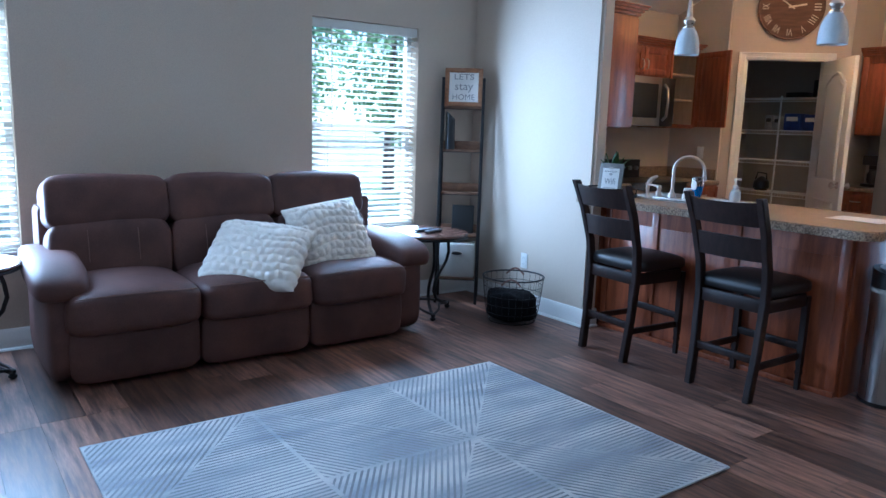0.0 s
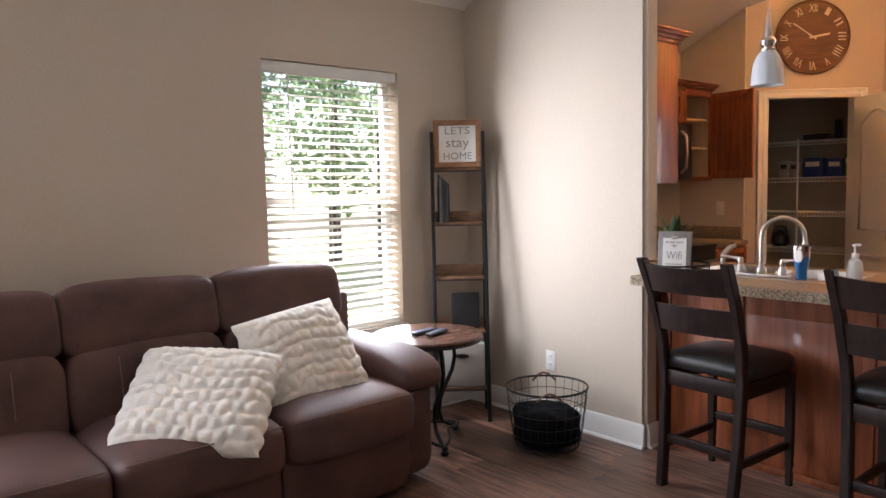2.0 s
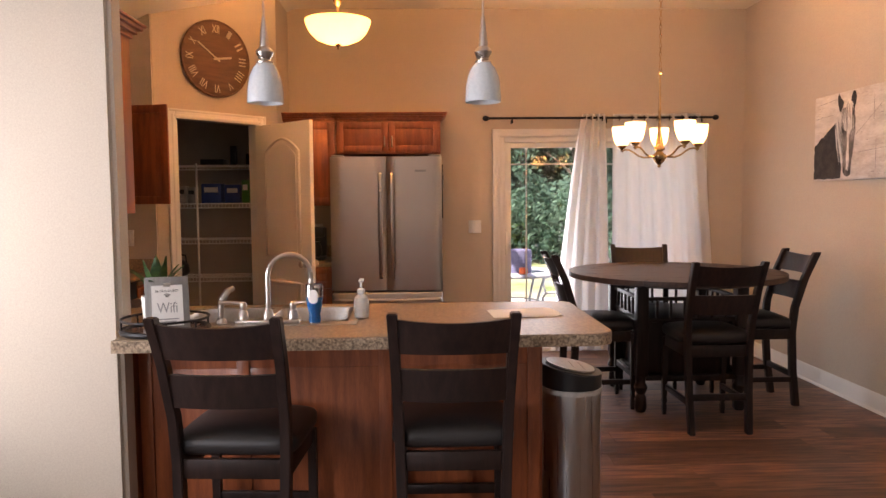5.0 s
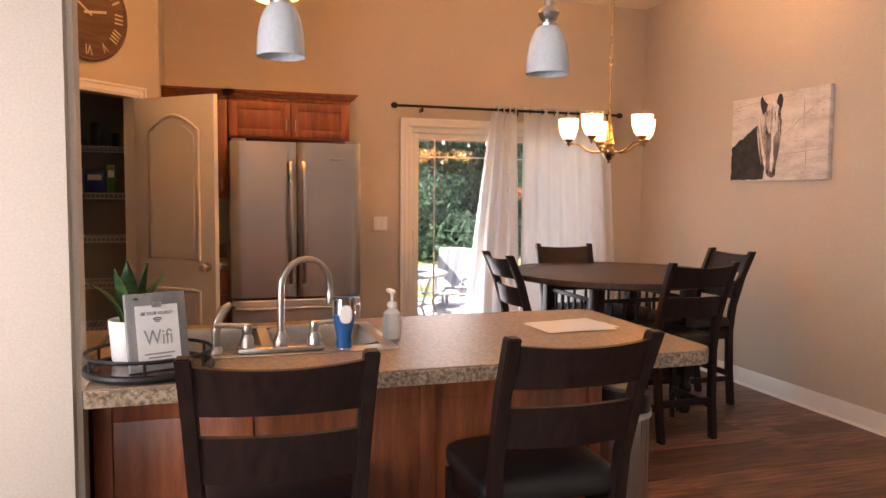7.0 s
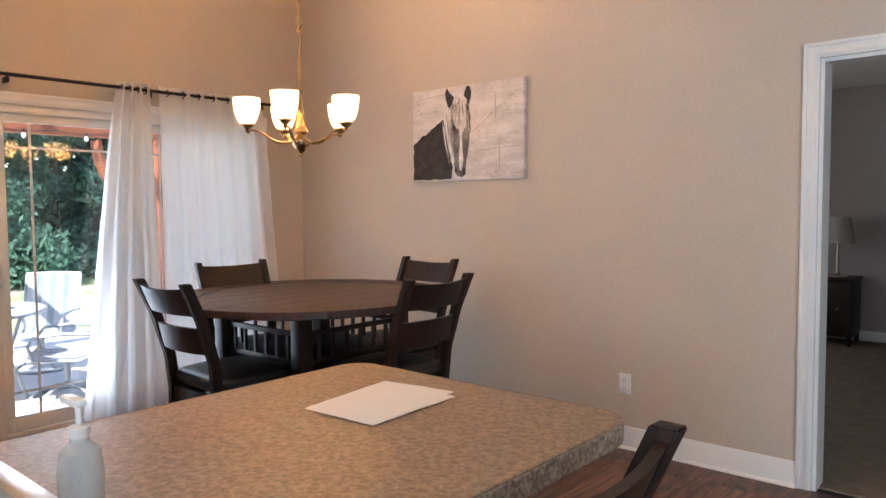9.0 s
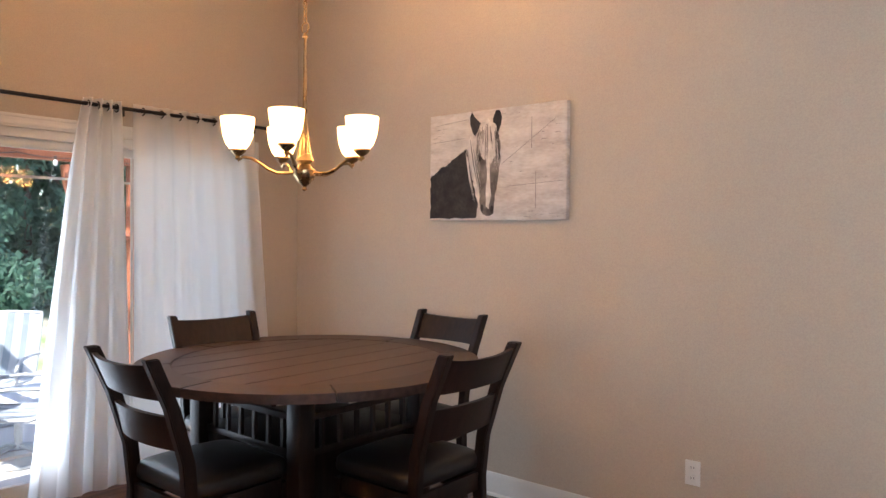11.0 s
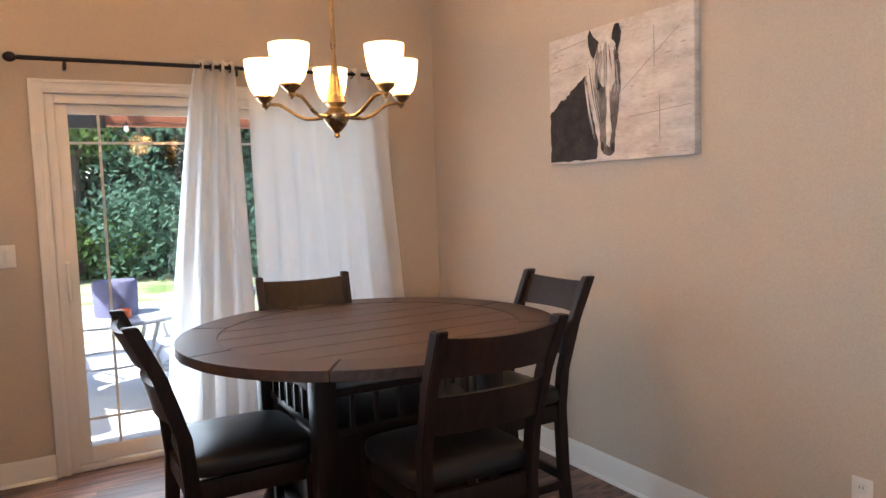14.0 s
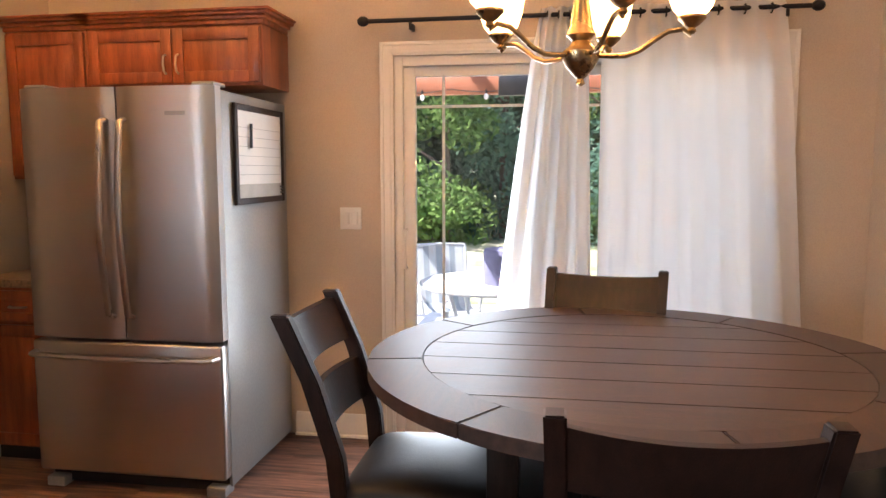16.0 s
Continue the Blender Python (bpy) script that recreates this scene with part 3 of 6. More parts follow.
def plate(name, label, m, kind):
    p = thing(name, label, "wall plate", m)
    part("cover", box(-0.036 if kind != "double" else -0.058, -0.006, -0.058, 0.036 if kind != "double" else 0.058, -0.0004, 0.058, 0.003), M_WHITE, p)
    if kind == "outlet":
        for z in (-0.024, 0.024):
            r = part("receptacle", box(-0.016, -0.008, z - 0.014, 0.016, -0.0062, z + 0.014, 0.002), M_WHITE, p)
            for x in (-0.006, 0.006):
                part("slot", box(x - 0.0012, -0.0088, z - 0.003, x + 0.0012, -0.0081, z + 0.006), M_BLACK, r)
    else:
        for x in ((-0.023, 0.023) if kind == "double" else (0,)):
            part("rocker", box(x - 0.016, -0.010, -0.033, x + 0.016, -0.0062, 0.033, 0.003), M_WHITE, p)


def plates():
    plate("wall_outlet", "white duplex outlet low on the greige wall", pose(3.88, 4.123, 0.364, 0, 0, -90), "outlet")
    plate("wall_outlet", "white duplex outlet near the dining room baseboard", pose(4.893, YH, 0.368, 0, 0, 180), "outlet")
    plate("light_switch", "white double rocker switch beside the patio door", pose(XF, 1.819, 1.178, 0, 0, -90), "double")
    plate("light_switch", "white switch plate beside the pantry", pose(6.41, 4.44, 1.17, 0, 0, -90), "single")
    plate("light_switch", "white switch plate above the back counter", pose(XF, 3.25, 1.16, 0, 0, -90), "single")
    v = thing("ceiling_vent", "white slatted ceiling air vent", "vent", pose(7.25, 0.86, FLAT))
    part("frame", box(-0.08, -0.17, -0.008, 0.08, 0.17, -0.0005, 0.002), M_TRIM, v)
    for i in range(6):
        part("slat", box(-0.06 + i * 0.021, -0.15, -0.014, -0.052 + i * 0.021, 0.15, -0.0085), M_GREYINK, v)


sofa_wall(), picture_wall(), fridge_wall(), back_wall(), partition(), pantry_walls(), ceilings(), baseboards(), doors()
window(*WIN[0], "window_1"), window(*WIN[1], "window_2")
slider(), bedroom(), plates()

# ---- living room ----
def sofa():
    s = thing("sofa", "brown leather three-seat reclining sofa with tan stitching", "sofa")
    xl, xr, n = 0.735, 2.655, 3
    w = (xr - xl) / n
    part("base", box(0.68, 3.99, 0.03, 2.80, 4.66, 0.34, 0.03), M_LEATHER, s)
    for i in range(n):
        cx = xl + w * (i + 0.5)

        def crown(p, c):
            k = max(0.0, 1 - (c.x * c.x)) * max(0.0, 1 - (c.y * c.y) * 0.6)
            return p + Vector((0, -0.02 * (1 - c.x * c.x) if c.y < 0 else 0, 0.03 * k if c.z > 0 else 0))
        seat = part("seat_cushion", soft((w + 0.012, 0.66, 0.23), 0.42, 0.22, 48, 22, (cx, 4.16, 0.385), 0.012, 5, fn=crown), M_LEATHER, s)
        pts = [(cx - w / 2 + 0.03 + (w - 0.06) * k / 14, 3.838 - 0.02 * (1 - (k / 7 - 1) ** 2), 0.478 + 0.010 * (1 - (k / 7 - 1) ** 2)) for k in range(15)]
        part("stitching", tube(pts, 0.0035, 5), M_SEAM, seat)
        foot = soft((w - 0.004, 0.10, 0.30), 0.3, 0.2, 32, 14, (cx, 3.955, 0.175), 0.008, 5)
        part("footrest_panel", foot, M_LEATHER, s)
        lean = pose(cx, 4.42, 0.42, -13)
        part("back_cushion", soft((w + 0.012, 0.24, 0.40), 0.45, 0.16, 40, 22, (0, 0.02, 0.17), 0.018, 5, m=lean), M_LEATHER, s)
        part("headrest_cushion", soft((w + 0.02, 0.25, 0.31), 0.40, 0.15, 40, 22, (0, 0.035, 0.46), 0.016, 5, m=lean), M_LEATHER, s)
        for dx in (-0.13, 0.13):
            part("stitching", tube([lean @ Vector((dx, -0.096 - 0.004 * math.sin(k), 0.30 - 0.045 * k)) for k in range(5)], 0.003, 5), M_SEAM, s)
    part("back_shell", box(0.70, 4.55, 0.05, 2.78, 4.74, 0.86, 0.04), M_LEATHER, s)
    for x, sg in ((0.755, -1), (2.725, 1)):
        part("arm_panel", soft((0.215, 0.80, 0.56), 0.3, 0.3, 40, 20, (x, 4.33, 0.305), 0.012, 4), M_LEATHER, s)

        def roll(p, c):
            return p + Vector((0.02 * sg * (0.5 - 0.5 * c.y), 0, -0.045 * max(0, -c.y) ** 3 + 0.01 * c.y))
        arm = part("arm_pad", soft((0.27, 0.86, 0.17), 0.6, 0.35, 40, 20, (x + 0.01 * sg, 4.33, 0.555), 0.012, 4, fn=roll), M_LEATHER, s)
        part("stitching", tube([(x - 0.12 * sg, 3.98 + 0.1 * k, 0.50) for k in range(8)], 0.003, 5), M_SEAM, arm)


def pillow(m, label, seed):
    """A square plush cushion, gathered in wavy rows."""
    t = bmesh.new()
    n, S = 92, 0.50
    grid = {}
    for side in (1, -1):
        for i in range(n + 1):
            for j in range(n + 1):
                u, v = i / n * 2 - 1, j / n * 2 - 1
                edge = (1 - u ** 4) * (1 - v ** 4)
                puff = 0.075 * edge ** 0.55
                row = v * 9 + 0.55 * math.sin(u * 4.0 + seed) + 0.95 * noise.noise(Vector((u * 3.5, v * 3.5, seed)))
                knot = abs(math.sin(u * 17 + math.floor(row / 2) * 1.9 + seed + 0.8 * noise.noise(Vector((u * 5, v * 5, seed + 3)))))
                ridge = 0.013 * abs(math.sin(row * math.pi / 2)) ** 0.7 * (0.35 + 0.65 * knot) * min(1, edge * 3)
                pinch = 1 - 0.05 * (1 - abs(u)) * abs(v) ** 3 - 0.02 * math.sin(v * 20 + seed) * abs(u) ** 6
                grid[side, i, j] = None if (side < 0 and (i in (0, n) or j in (0, n))) else t.verts.new((u * S / 2 * pinch, v * S / 2 * (1 - 0.05 * (1 - abs(v)) * abs(u) ** 3), side * (puff + ridge)))
    for side in (1, -1):
        for i in range(n):
            for j in range(n):
                q = [grid[side, a, b] or grid[1, a, b] for a, b in ((i, j), (i + 1, j), (i + 1, j + 1), (i, j + 1))]
                t.faces.new(q if side > 0 else q[::-1])
    single("throw_pillow", t, M_FUR, label, "pillow", m, "sofa pillows")


def side_table(x, y, turn):
    s = thing("side_table", "round wood side table with scrolled black iron legs", "side table", pose(x, y, 0, 0, 0, turn), "side tables")
    part("tabletop", lathe([(0.01, 0.578), (0.285, 0.578), (0.297, 0.584), (0.30, 0.592), (0.295, 0.600), (0.27, 0.603), (0.01, 0.603)], 56), M_TABLETOP, s)
    part("rim", tube([(0.288 * math.cos(a * math.tau / 48), 0.288 * math.sin(a * math.tau / 48), 0.572) for a in range(48)], 0.008, 6, closed=True), M_BLACKMETAL, s)
    for k in range(3):
        a = k * math.tau / 3
        prof = [(0.20, 0.572), (0.225, 0.50), (0.235, 0.43), (0.21, 0.36), (0.15, 0.29), (0.10, 0.22), (0.085, 0.15), (0.11, 0.09), (0.17, 0.055), (0.235, 0.03)]
        fine = []
        for i in range(len(prof) - 1):
            for f in (0, 0.5):
                fine.append((prof[i][0] + (prof[i + 1][0] - prof[i][0]) * f, prof[i][1] + (prof[i + 1][1] - prof[i][1]) * f))
        fine.append(prof[-1])
        leg = part("leg", tube([(r * math.cos(a), r * math.sin(a), z) for r, z in fine], 0.0115, 8), M_BLACKMETAL, s)
        part("foot", lathe([(0.012, 0.0), (0.021, 0.008), (0.022, 0.018), (0.012, 0.026), (0.018, 0.036), (0.016, 0.048), (0.006, 0.052)], 14, (0.235 * math.cos(a), 0.235 * math.sin(a), 0)), M_BLACKMETAL, leg)
        b = a + math.tau / 3
        pts = []
        for i in range(13):
            f = i / 12
            r = 0.235 - 0.13 * math.sin(math.pi * f)
            ang = a + (b - a) * f
            pts.append((r * math.cos(ang), r * math.sin(ang), 0.045 + 0.03 * math.sin(math.pi * f)))
        part("stretcher", tube(pts, 0.009, 6), M_BLACKMETAL, s)


M_TABLETOP = material("side_table_wood", (0.11, 0.055, 0.038), 0.25, var=0.25, scale=5, stretch=(1, 8, 1), fine=40, bump=0.01, dark=(0.07, 0.033, 0.022))


def remote(x, y, z, turn, label):
    r = thing("remote_control", label, "remote control", pose(x, y, z, 0, 0, turn))
    part("body", box(-0.085, -0.022, 0.001, 0.085, 0.022, 0.018, 0.006), M_BLACK, r)
    for i in range(7):
        for j in range(3):
            part("button", box(-0.065 + i * 0.018, -0.014 + j * 0.010, 0.0182, -0.055 + i * 0.018, -0.008 + j * 0.010, 0.0205), M_GREYINK if (i + j) % 3 else M_BLUE, r)


M_BLUE = material("blue_plastic", (0.03, 0.10, 0.30), 0.4, bump=0)


def ladder_shelf():
    """Faces the room from the corner; local x across, -y towards the room."""
    base = Vector((3.50, 4.475, 0))
    s = thing("ladder_shelf", "black metal ladder shelf with five rustic wood boards", "shelf", pose(base.x, base.y, 0, 0, 0, -40))
    W = 0.31
    for x in (-W / 2, W / 2):
        part("front_rail", box(-0.011, -0.011, 0, 0.011, 0.011, 1.72, 0.002, m=Matrix.Translation((x, 0, 0)) @ Matrix(((1, 0, 0, 0), (0, 1, 0.135, 0), (0, 0, 1, 0), (0, 0, 0, 1)))), M_BLACKMETAL, s)
        part("rear_leg", box(x - 0.011, 0.245, 0, x + 0.011, 0.262, 1.66, 0.002), M_BLACKMETAL, s)
    for z in SHELF_Z:
        y0 = 0.135 * z + 0.006
        b = part("shelf_board", box(-W / 2 + 0.012, y0, z - 0.016, W / 2 - 0.012, 0.243, z, 0.002), M_RUSTIC, s)
        part("back_board", box(-W / 2 + 0.012, 0.228, z + 0.0005, W / 2 - 0.012, 0.242, z + 0.065, 0.002), M_RUSTIC, b)
        part("crossbar", box(-W / 2 + 0.012, y0 - 0.006, z - 0.022, W / 2 - 0.012, y0 + 0.004, z - 0.0165), M_BLACKMETAL, s)
    at = lambda x, y, z, rz=0, rx=0: pose(base.x, base.y, 0, 0, 0, -40) @ pose(x, y, z, rx, 0, rz)
    f = thing("framed_sign", "wood-framed white sign reading LETS stay HOME", "sign", at(0.0, 0.215, SHELF_Z[0] + 0.003, 0, -7))
    for a, b, c, d in ((-0.145, 0, -0.112, 0.29), (0.112, 0, 0.145, 0.29), (-0.111, 0, 0.111, 0.033), (-0.111, 0.257, 0.111, 0.29)):
        part("frame_bar", box(a, -0.012, b, c, 0.012, d, 0.003), M_FRAMEWOOD, f)
    part("sign_face", box(-0.1115, -0.003, 0.0335, 0.1115, 0.006, 0.2565), M_PAPER, f)
    letters("LETS", 0.062, f, M_GREYINK, pose(0, -0.0045, 0.222, 90), width=0.15)
    letters("stay", 0.085, f, M_GREYINK, pose(0, -0.0045, 0.150, 90), width=0.14)
    letters("HOME", 0.062, f, M_GREYINK, pose(0, -0.0045, 0.068, 90), width=0.17)
    v = thing("vase", "tall dark slant-top vase on the shelf", "vase", at(-0.09, 0.19, SHELF_Z[1] + 0.001))
    t = lathe([(0.036, 0), (0.037, 0.01), (0.036, 0.20), (0.035, 0.26), (0.030, 0.26), (0.030, 0.19)], 22, cap=False)
    for w in t.verts:
        if w.co.z > 0.15:
            w.co.z += w.co.x * -0.9 * (w.co.z - 0.15) / 0.11
    part("body", t, M_BLACK, v)
    k = thing("tablet", "dark slim tablet leaning on the shelf back", "tablet", at(0.03, 0.17, SHELF_Z[3] + 0.002, 0, -12))
    part("screen", box(-0.085, -0.005, 0, 0.085, 0.005, 0.22, 0.004), M_BLACK, k)
    cable = bmesh.new()
    tube([(-0.13 + 0.006 * i, 0.16 + 0.02 * math.sin(i * 1.1), SHELF_Z[3] + 0.006 + 0.012 * abs(math.sin(i * 0.7))) for i in range(14)], 0.003, 5, cable)
    single("cable", cable, M_BLACK, "loose black cable on the shelf", "cable", at(0, 0, 0))
    b = thing("storage_bin", "pale fabric storage bin with oval metal grommet", "bin", at(0.0, 0.135, SHELF_Z[4] + 0.001))
    part("body", box(-0.135, -0.10, 0, 0.135, 0.10, 0.26, 0.012), M_LINEN, b)
    part("grommet", tube([(0.045 * math.cos(a * math.tau / 20), -0.103, 0.185 + 0.017 * math.sin(a * math.tau / 20)) for a in range(20)], 0.005, 6, closed=True), M_NICKEL, b)
    part("handle_hole", prism([(0.042 * math.cos(a * math.tau / 20), 0.184 + 0.014 * math.sin(a * math.tau / 20)) for a in range(20)], 0.1002, 0.1022, m=Matrix.Rotation(radians(90), 4, "X")), M_BLACK, b)


SHELF_Z = [1.50, 1.175, 0.85, 0.525, 0.20]


def wire_basket():
    b = thing("wire_basket", "round black wire basket with brown leather handles", "basket", pose(3.565, 3.885, 0))
    R0, R1, Hh = 0.165, 0.215, 0.322
    for i, (f, r) in enumerate(((0.0, 0.004), (0.2, 0.002), (0.4, 0.002), (0.6, 0.002), (0.8, 0.002), (1.0, 0.006))):
        rr = R0 + (R1 - R0) * f ** 0.6
        part("ring", tube([(rr * math.cos(a * math.tau / 48), rr * math.sin(a * math.tau / 48), 0.008 + (Hh - 0.01) * f) for a in range(48)], r, 6, closed=True), M_BLACKMETAL, b)
    for k in range(26):
        a = k * math.tau / 26
        part("upright_wire", tube([((R0 + (R1 - R0) * f ** 0.6) * math.cos(a), (R0 + (R1 - R0) * f ** 0.6) * math.sin(a), 0.008 + (Hh - 0.01) * f) for f in (0, 0.1, 0.3, 0.6, 1.0)], 0.0018, 4), M_BLACKMETAL, b)
    for a0 in (radians(45), radians(225)):
        pts = [((R1 + 0.004) * math.cos(a0 + o), (R1 + 0.004) * math.sin(a0 + o), Hh - 0.03 + 0.045 * math.cos(o * 5.2)) for o in (-0.3, -0.2, -0.1, 0, 0.1, 0.2, 0.3)]
        part("leather_handle", tube(pts, 0.011, 8, flat=0.5), M_STRAP, b)

    def lump(p, c):
        return p + Vector((0, 0, 0.03 * noise.noise(p * 9))) if c.z > 0 else p
    single("folded_blanket", soft((0.345, 0.345, 0.20), 0.5, 0.9, 40, 18, (3.565, 3.885, 0.115), 0.02, 9, fn=lump), M_BLACKCLOTH, "black fleece blanket stuffed in the wire basket", "blanket")


M_STRAP = material("brown_strap", (0.13, 0.045, 0.025), 0.55, var=0.2, bump=0.02)


def rug():
    r = thing("area_rug", "ivory and grey geometric striped area rug", "rug", pose(0, 0, 0.0005))
    x0, y0, x1, y1 = 0.66, 1.67, 2.82, 3.22
    part("rug_base", box(x0, y0, 0, x1, y1, 0.007, 0.003), M_RUGLIGHT, r)
    part("border", tube([(x0, y0, 0.004), (x1, y0, 0.004), (x1, y1, 0.004), (x0, y1, 0.004)], 0.005, 6, closed=True), M_RUGLIGHT, r)
    # striped facets, each with its own slant, cut to triangles across the rug
    nx, ny = 3, 2
    cw, ch = (x1 - x0) / nx, (y1 - y0) / ny
    bm = bmesh.new()

    def stripes(tri, ang, pitch=0.024):
        d, q = Vector((math.cos(ang), math.sin(ang))), Vector((-math.sin(ang), math.cos(ang)))
        P = [Vector(p) for p in tri]
        lo, hi = min(p.dot(q) for p in P), max(p.dot(q) for p in P)
        s = lo + pitch * 0.7
        while s < hi:
            def cut(v):
                hits = []
                for i in range(3):
                    a, b = P[i], P[(i + 1) % 3]
                    fa, fb = a.dot(q) - v, b.dot(q) - v
                    if fa * fb < 0:
                        hits.append(a + (b - a) * (fa / (fa - fb)))
                return sorted(hits, key=lambda h: h.dot(d))
            A, B = cut(s), cut(s + pitch * 0.42)
            if len(A) == 2 and len(B) == 2:
                i0, i1 = d * 0.012, d * -0.012
                if (A[1] - A[0]).length > 0.03 and (B[1] - B[0]).length > 0.03:
                    vs = [bm.verts.new((*v, 0.0078)) for v in (A[0] + i0, A[1] + i1, B[1] + i1, B[0] + i0)]
                    bm.faces.new(vs)
            s += pitch
    for i in range(nx):
        for j in range(ny):
            a, b = (x0 + i * cw, y0 + j * ch), (x0 + (i + 1) * cw, y0 + j * ch)
            c, d = (x0 + (i + 1) * cw, y0 + (j + 1) * ch), (x0 + i * cw, y0 + (j + 1) * ch)
            if (i + j) % 2:
                stripes((a, b, c), 0.02), stripes((a, c, d), 0.95)
            else:
                stripes((a, b, d), -0.95), stripes((b, c, d), 0.02)
    part("stripe_pattern", bm, M_RUGDARK, r)


sofa()
pillow(pose(1.75, 4.05, 0.59, 34, 0, -32) @ pose(0, 0, 0, 0, 0, -8) @ Matrix.Diagonal((1.1, 1.0, 1.0, 1.0)), "cream gathered plush pillow lying back on the sofa seat", 1)
pillow(pose(2.28, 4.17, 0.63, 58, 0, -4) @ pose(0, 0, 0, 0, 0, 9), "cream gathered plush pillow upright on the sofa", 5)
side_table(3.14, 4.36, 10), side_table(0.31, 4.38, -25)
remote(3.15, 4.29, 0.604, 20, "black remote control on the side table"), remote(3.12, 4.36, 0.604, 8, "black remote control on the side table")
ladder_shelf(), wire_basket(), rug()

# ---- kitchen ----
def shaker(parent, name, w, h, m, handle=None, mat=None):
    """A raised-frame cabinet front; local x across, z up, -y out."""
    mat = mat or M_CHERRY
    r, t = min(0.055, h * 0.3), 0.019
    bm = bmesh.new()
    for a, b, c, d in ((0, 0, r, h), (w - r, 0, w, h), (r, 0, w - r, r), (r, h - r, w - r, h)):
        box(a, -t, b, c, -0.001, d, 0.002, bm)
    d = part(name, bm, mat, parent, "", m)
    part("panel", box(r - 0.002, -0.010, r - 0.002, w - r + 0.002, -0.002, h - r + 0.002, 0.002), mat, d)
    if handle:
        x, z, vert = handle
        L = 0.045
        pts = [(x, -t, z - L), (x, -t - 0.02, z - L * 0.8), (x, -t - 0.027, z), (x, -t - 0.02, z + L * 0.8), (x, -t, z + L)] if vert else [(x - L, -t, z), (x - L * 0.8, -t - 0.02, z), (x, -t - 0.027, z), (x + L * 0.8, -t - 0.02, z), (x + L, -t, z)]
        part("handle", tube(pts, 0.0055, 8), M_NICKEL, d, "brushed nickel pull")
    return d


def crown(parent, a, b, z, m=None):
    """Stepped crown moulding along a front from a to b; overhang towards -y."""
    bm = bmesh.new()
    for i, (o, h0, h1) in enumerate(((0.012, 0, 0.022), (0.028, 0.022, 0.040), (0.046, 0.040, 0.056), (0.058, 0.056, 0.068))):
        box(a - o, -o, z + h0, b + o, 0.30, z + h1, 0.003, bm)
    part("crown_moulding", bm, M_CHERRY, parent, "", m)


def upper(name, label, m, w, h, doors, depth=0.33, crowned=True, open_front=False):
    c = thing(name, label, "cabinet", m, "wall cabinets")
    if open_front:
        bm = bmesh.new()
        for a in ((0, 0.001, 0, 0.018, depth, h), (w - 0.018, 0.001, 0, w, depth, h), (0.018, 0.001, 0, w - 0.018, depth, 0.018), (0.018, 0.001, h - 0.018, w - 0.018, depth, h), (0.018, depth - 0.01, 0.018, w - 0.018, depth, h - 0.018)):
            box(*a, 0, bm)
        part("body", bm, M_MAPLE, c, "pale open cabinet inside")
        bm = bmesh.new()
        for a in ((0, -0.001, 0, 0.03, 0.0, h), (w - 0.03, -0.001, 0, w, 0.0, h), (0.03, -0.001, 0, w - 0.03, 0.0, 0.03), (0.03, -0.001, h - 0.04, w - 0.03, 0.0, h)):
            box(a[0], -0.018, a[2], a[3], 0.0005, a[5], 0.001, bm)
        part("face_frame", bm, M_CHERRY, c)
        part("bottom_skin", box(0, 0, -0.006, w, depth, -0.0005), M_CHERRY, c)
        for z in (0.25, 0.48):
            part("shelf", box(0.019, 0.02, z, w - 0.019, depth - 0.011, z + 0.016), M_MAPLE, c)
    else:
        part("body", box(0, 0, 0, w, depth, h, 0.002), M_CHERRY, c)
    for x0, x1, side in doors:
        shaker(c, "cabinet_door", x1 - x0, h - 0.03, pose(x0, 0, 0.015), ((x1 - x0 - 0.03) if side == "l" else 0.03, 0.09, True))
    if crowned:
        crown(c, 0, w, h)
    return c


def uppers():
    # behind the short wall, facing +x: only its end panel shows
    upper("wall_cabinet", "cherry wall cabinet with crown moulding by the opening", pose(4.36, 3.60, 1.38, 0, 0, 90), 1.21, 0.765, ((0.01, 0.40, "r"), (0.41, 0.80, "l"), (0.81, 1.2, "l")), 0.355)
    fy = YS - 0.33
    upper("wall_cabinet", "short cherry cabinet above the microwave", pose(5.14, fy, 1.845, 0, 0, 0), 0.755, 0.27, ((0.005, 0.375, "l"), (0.38, 0.75, "r")), 0.325)
    c = upper("wall_cabinet", "open cherry wall cabinet with shelves showing", pose(5.90, fy, 1.405, 0, 0, 0), 0.42, 0.71, (), 0.325, open_front=True)
    d = shaker(c, "cabinet_door", 0.41, 0.69, pose(0.42, -0.02, 0.01, 0, 0, -103))
    shelf_things(fy)
    upper("wall_cabinet", "cherry two-door cabinet above the refrigerator", pose(XF - 0.335, 3.045, 1.83, 0, 0, -90), 0.905, 0.285, ((0.01, 0.45, "l"), (0.455, 0.895, "r")), 0.33)
    upper("wall_cabinet", "tall cherry wall cabinet beside the refrigerator", pose(XF - 0.335, 3.495, 1.385, 0, 0, -90), 0.445, 0.73, ((0.01, 0.435, "l"),), 0.33)


def shelf_things(fy):
    for x, z, h, r in ((6.02, 1.424, 0.10, 0.035), (6.12, 1.424, 0.13, 0.03), (6.0, 1.672, 0.09, 0.03), (6.03, 1.902, 0.10, 0.038)):
        single("glass_jar", lathe([(r * 0.8, 0), (r, 0.01), (r, h * 0.8), (r * 0.7, h * 0.9), (r * 0.75, h)], 18, (x, fy + 0.12, z)), M_PAPER, "pale jar standing in the open cabinet", "jar", group="cupboard jars")


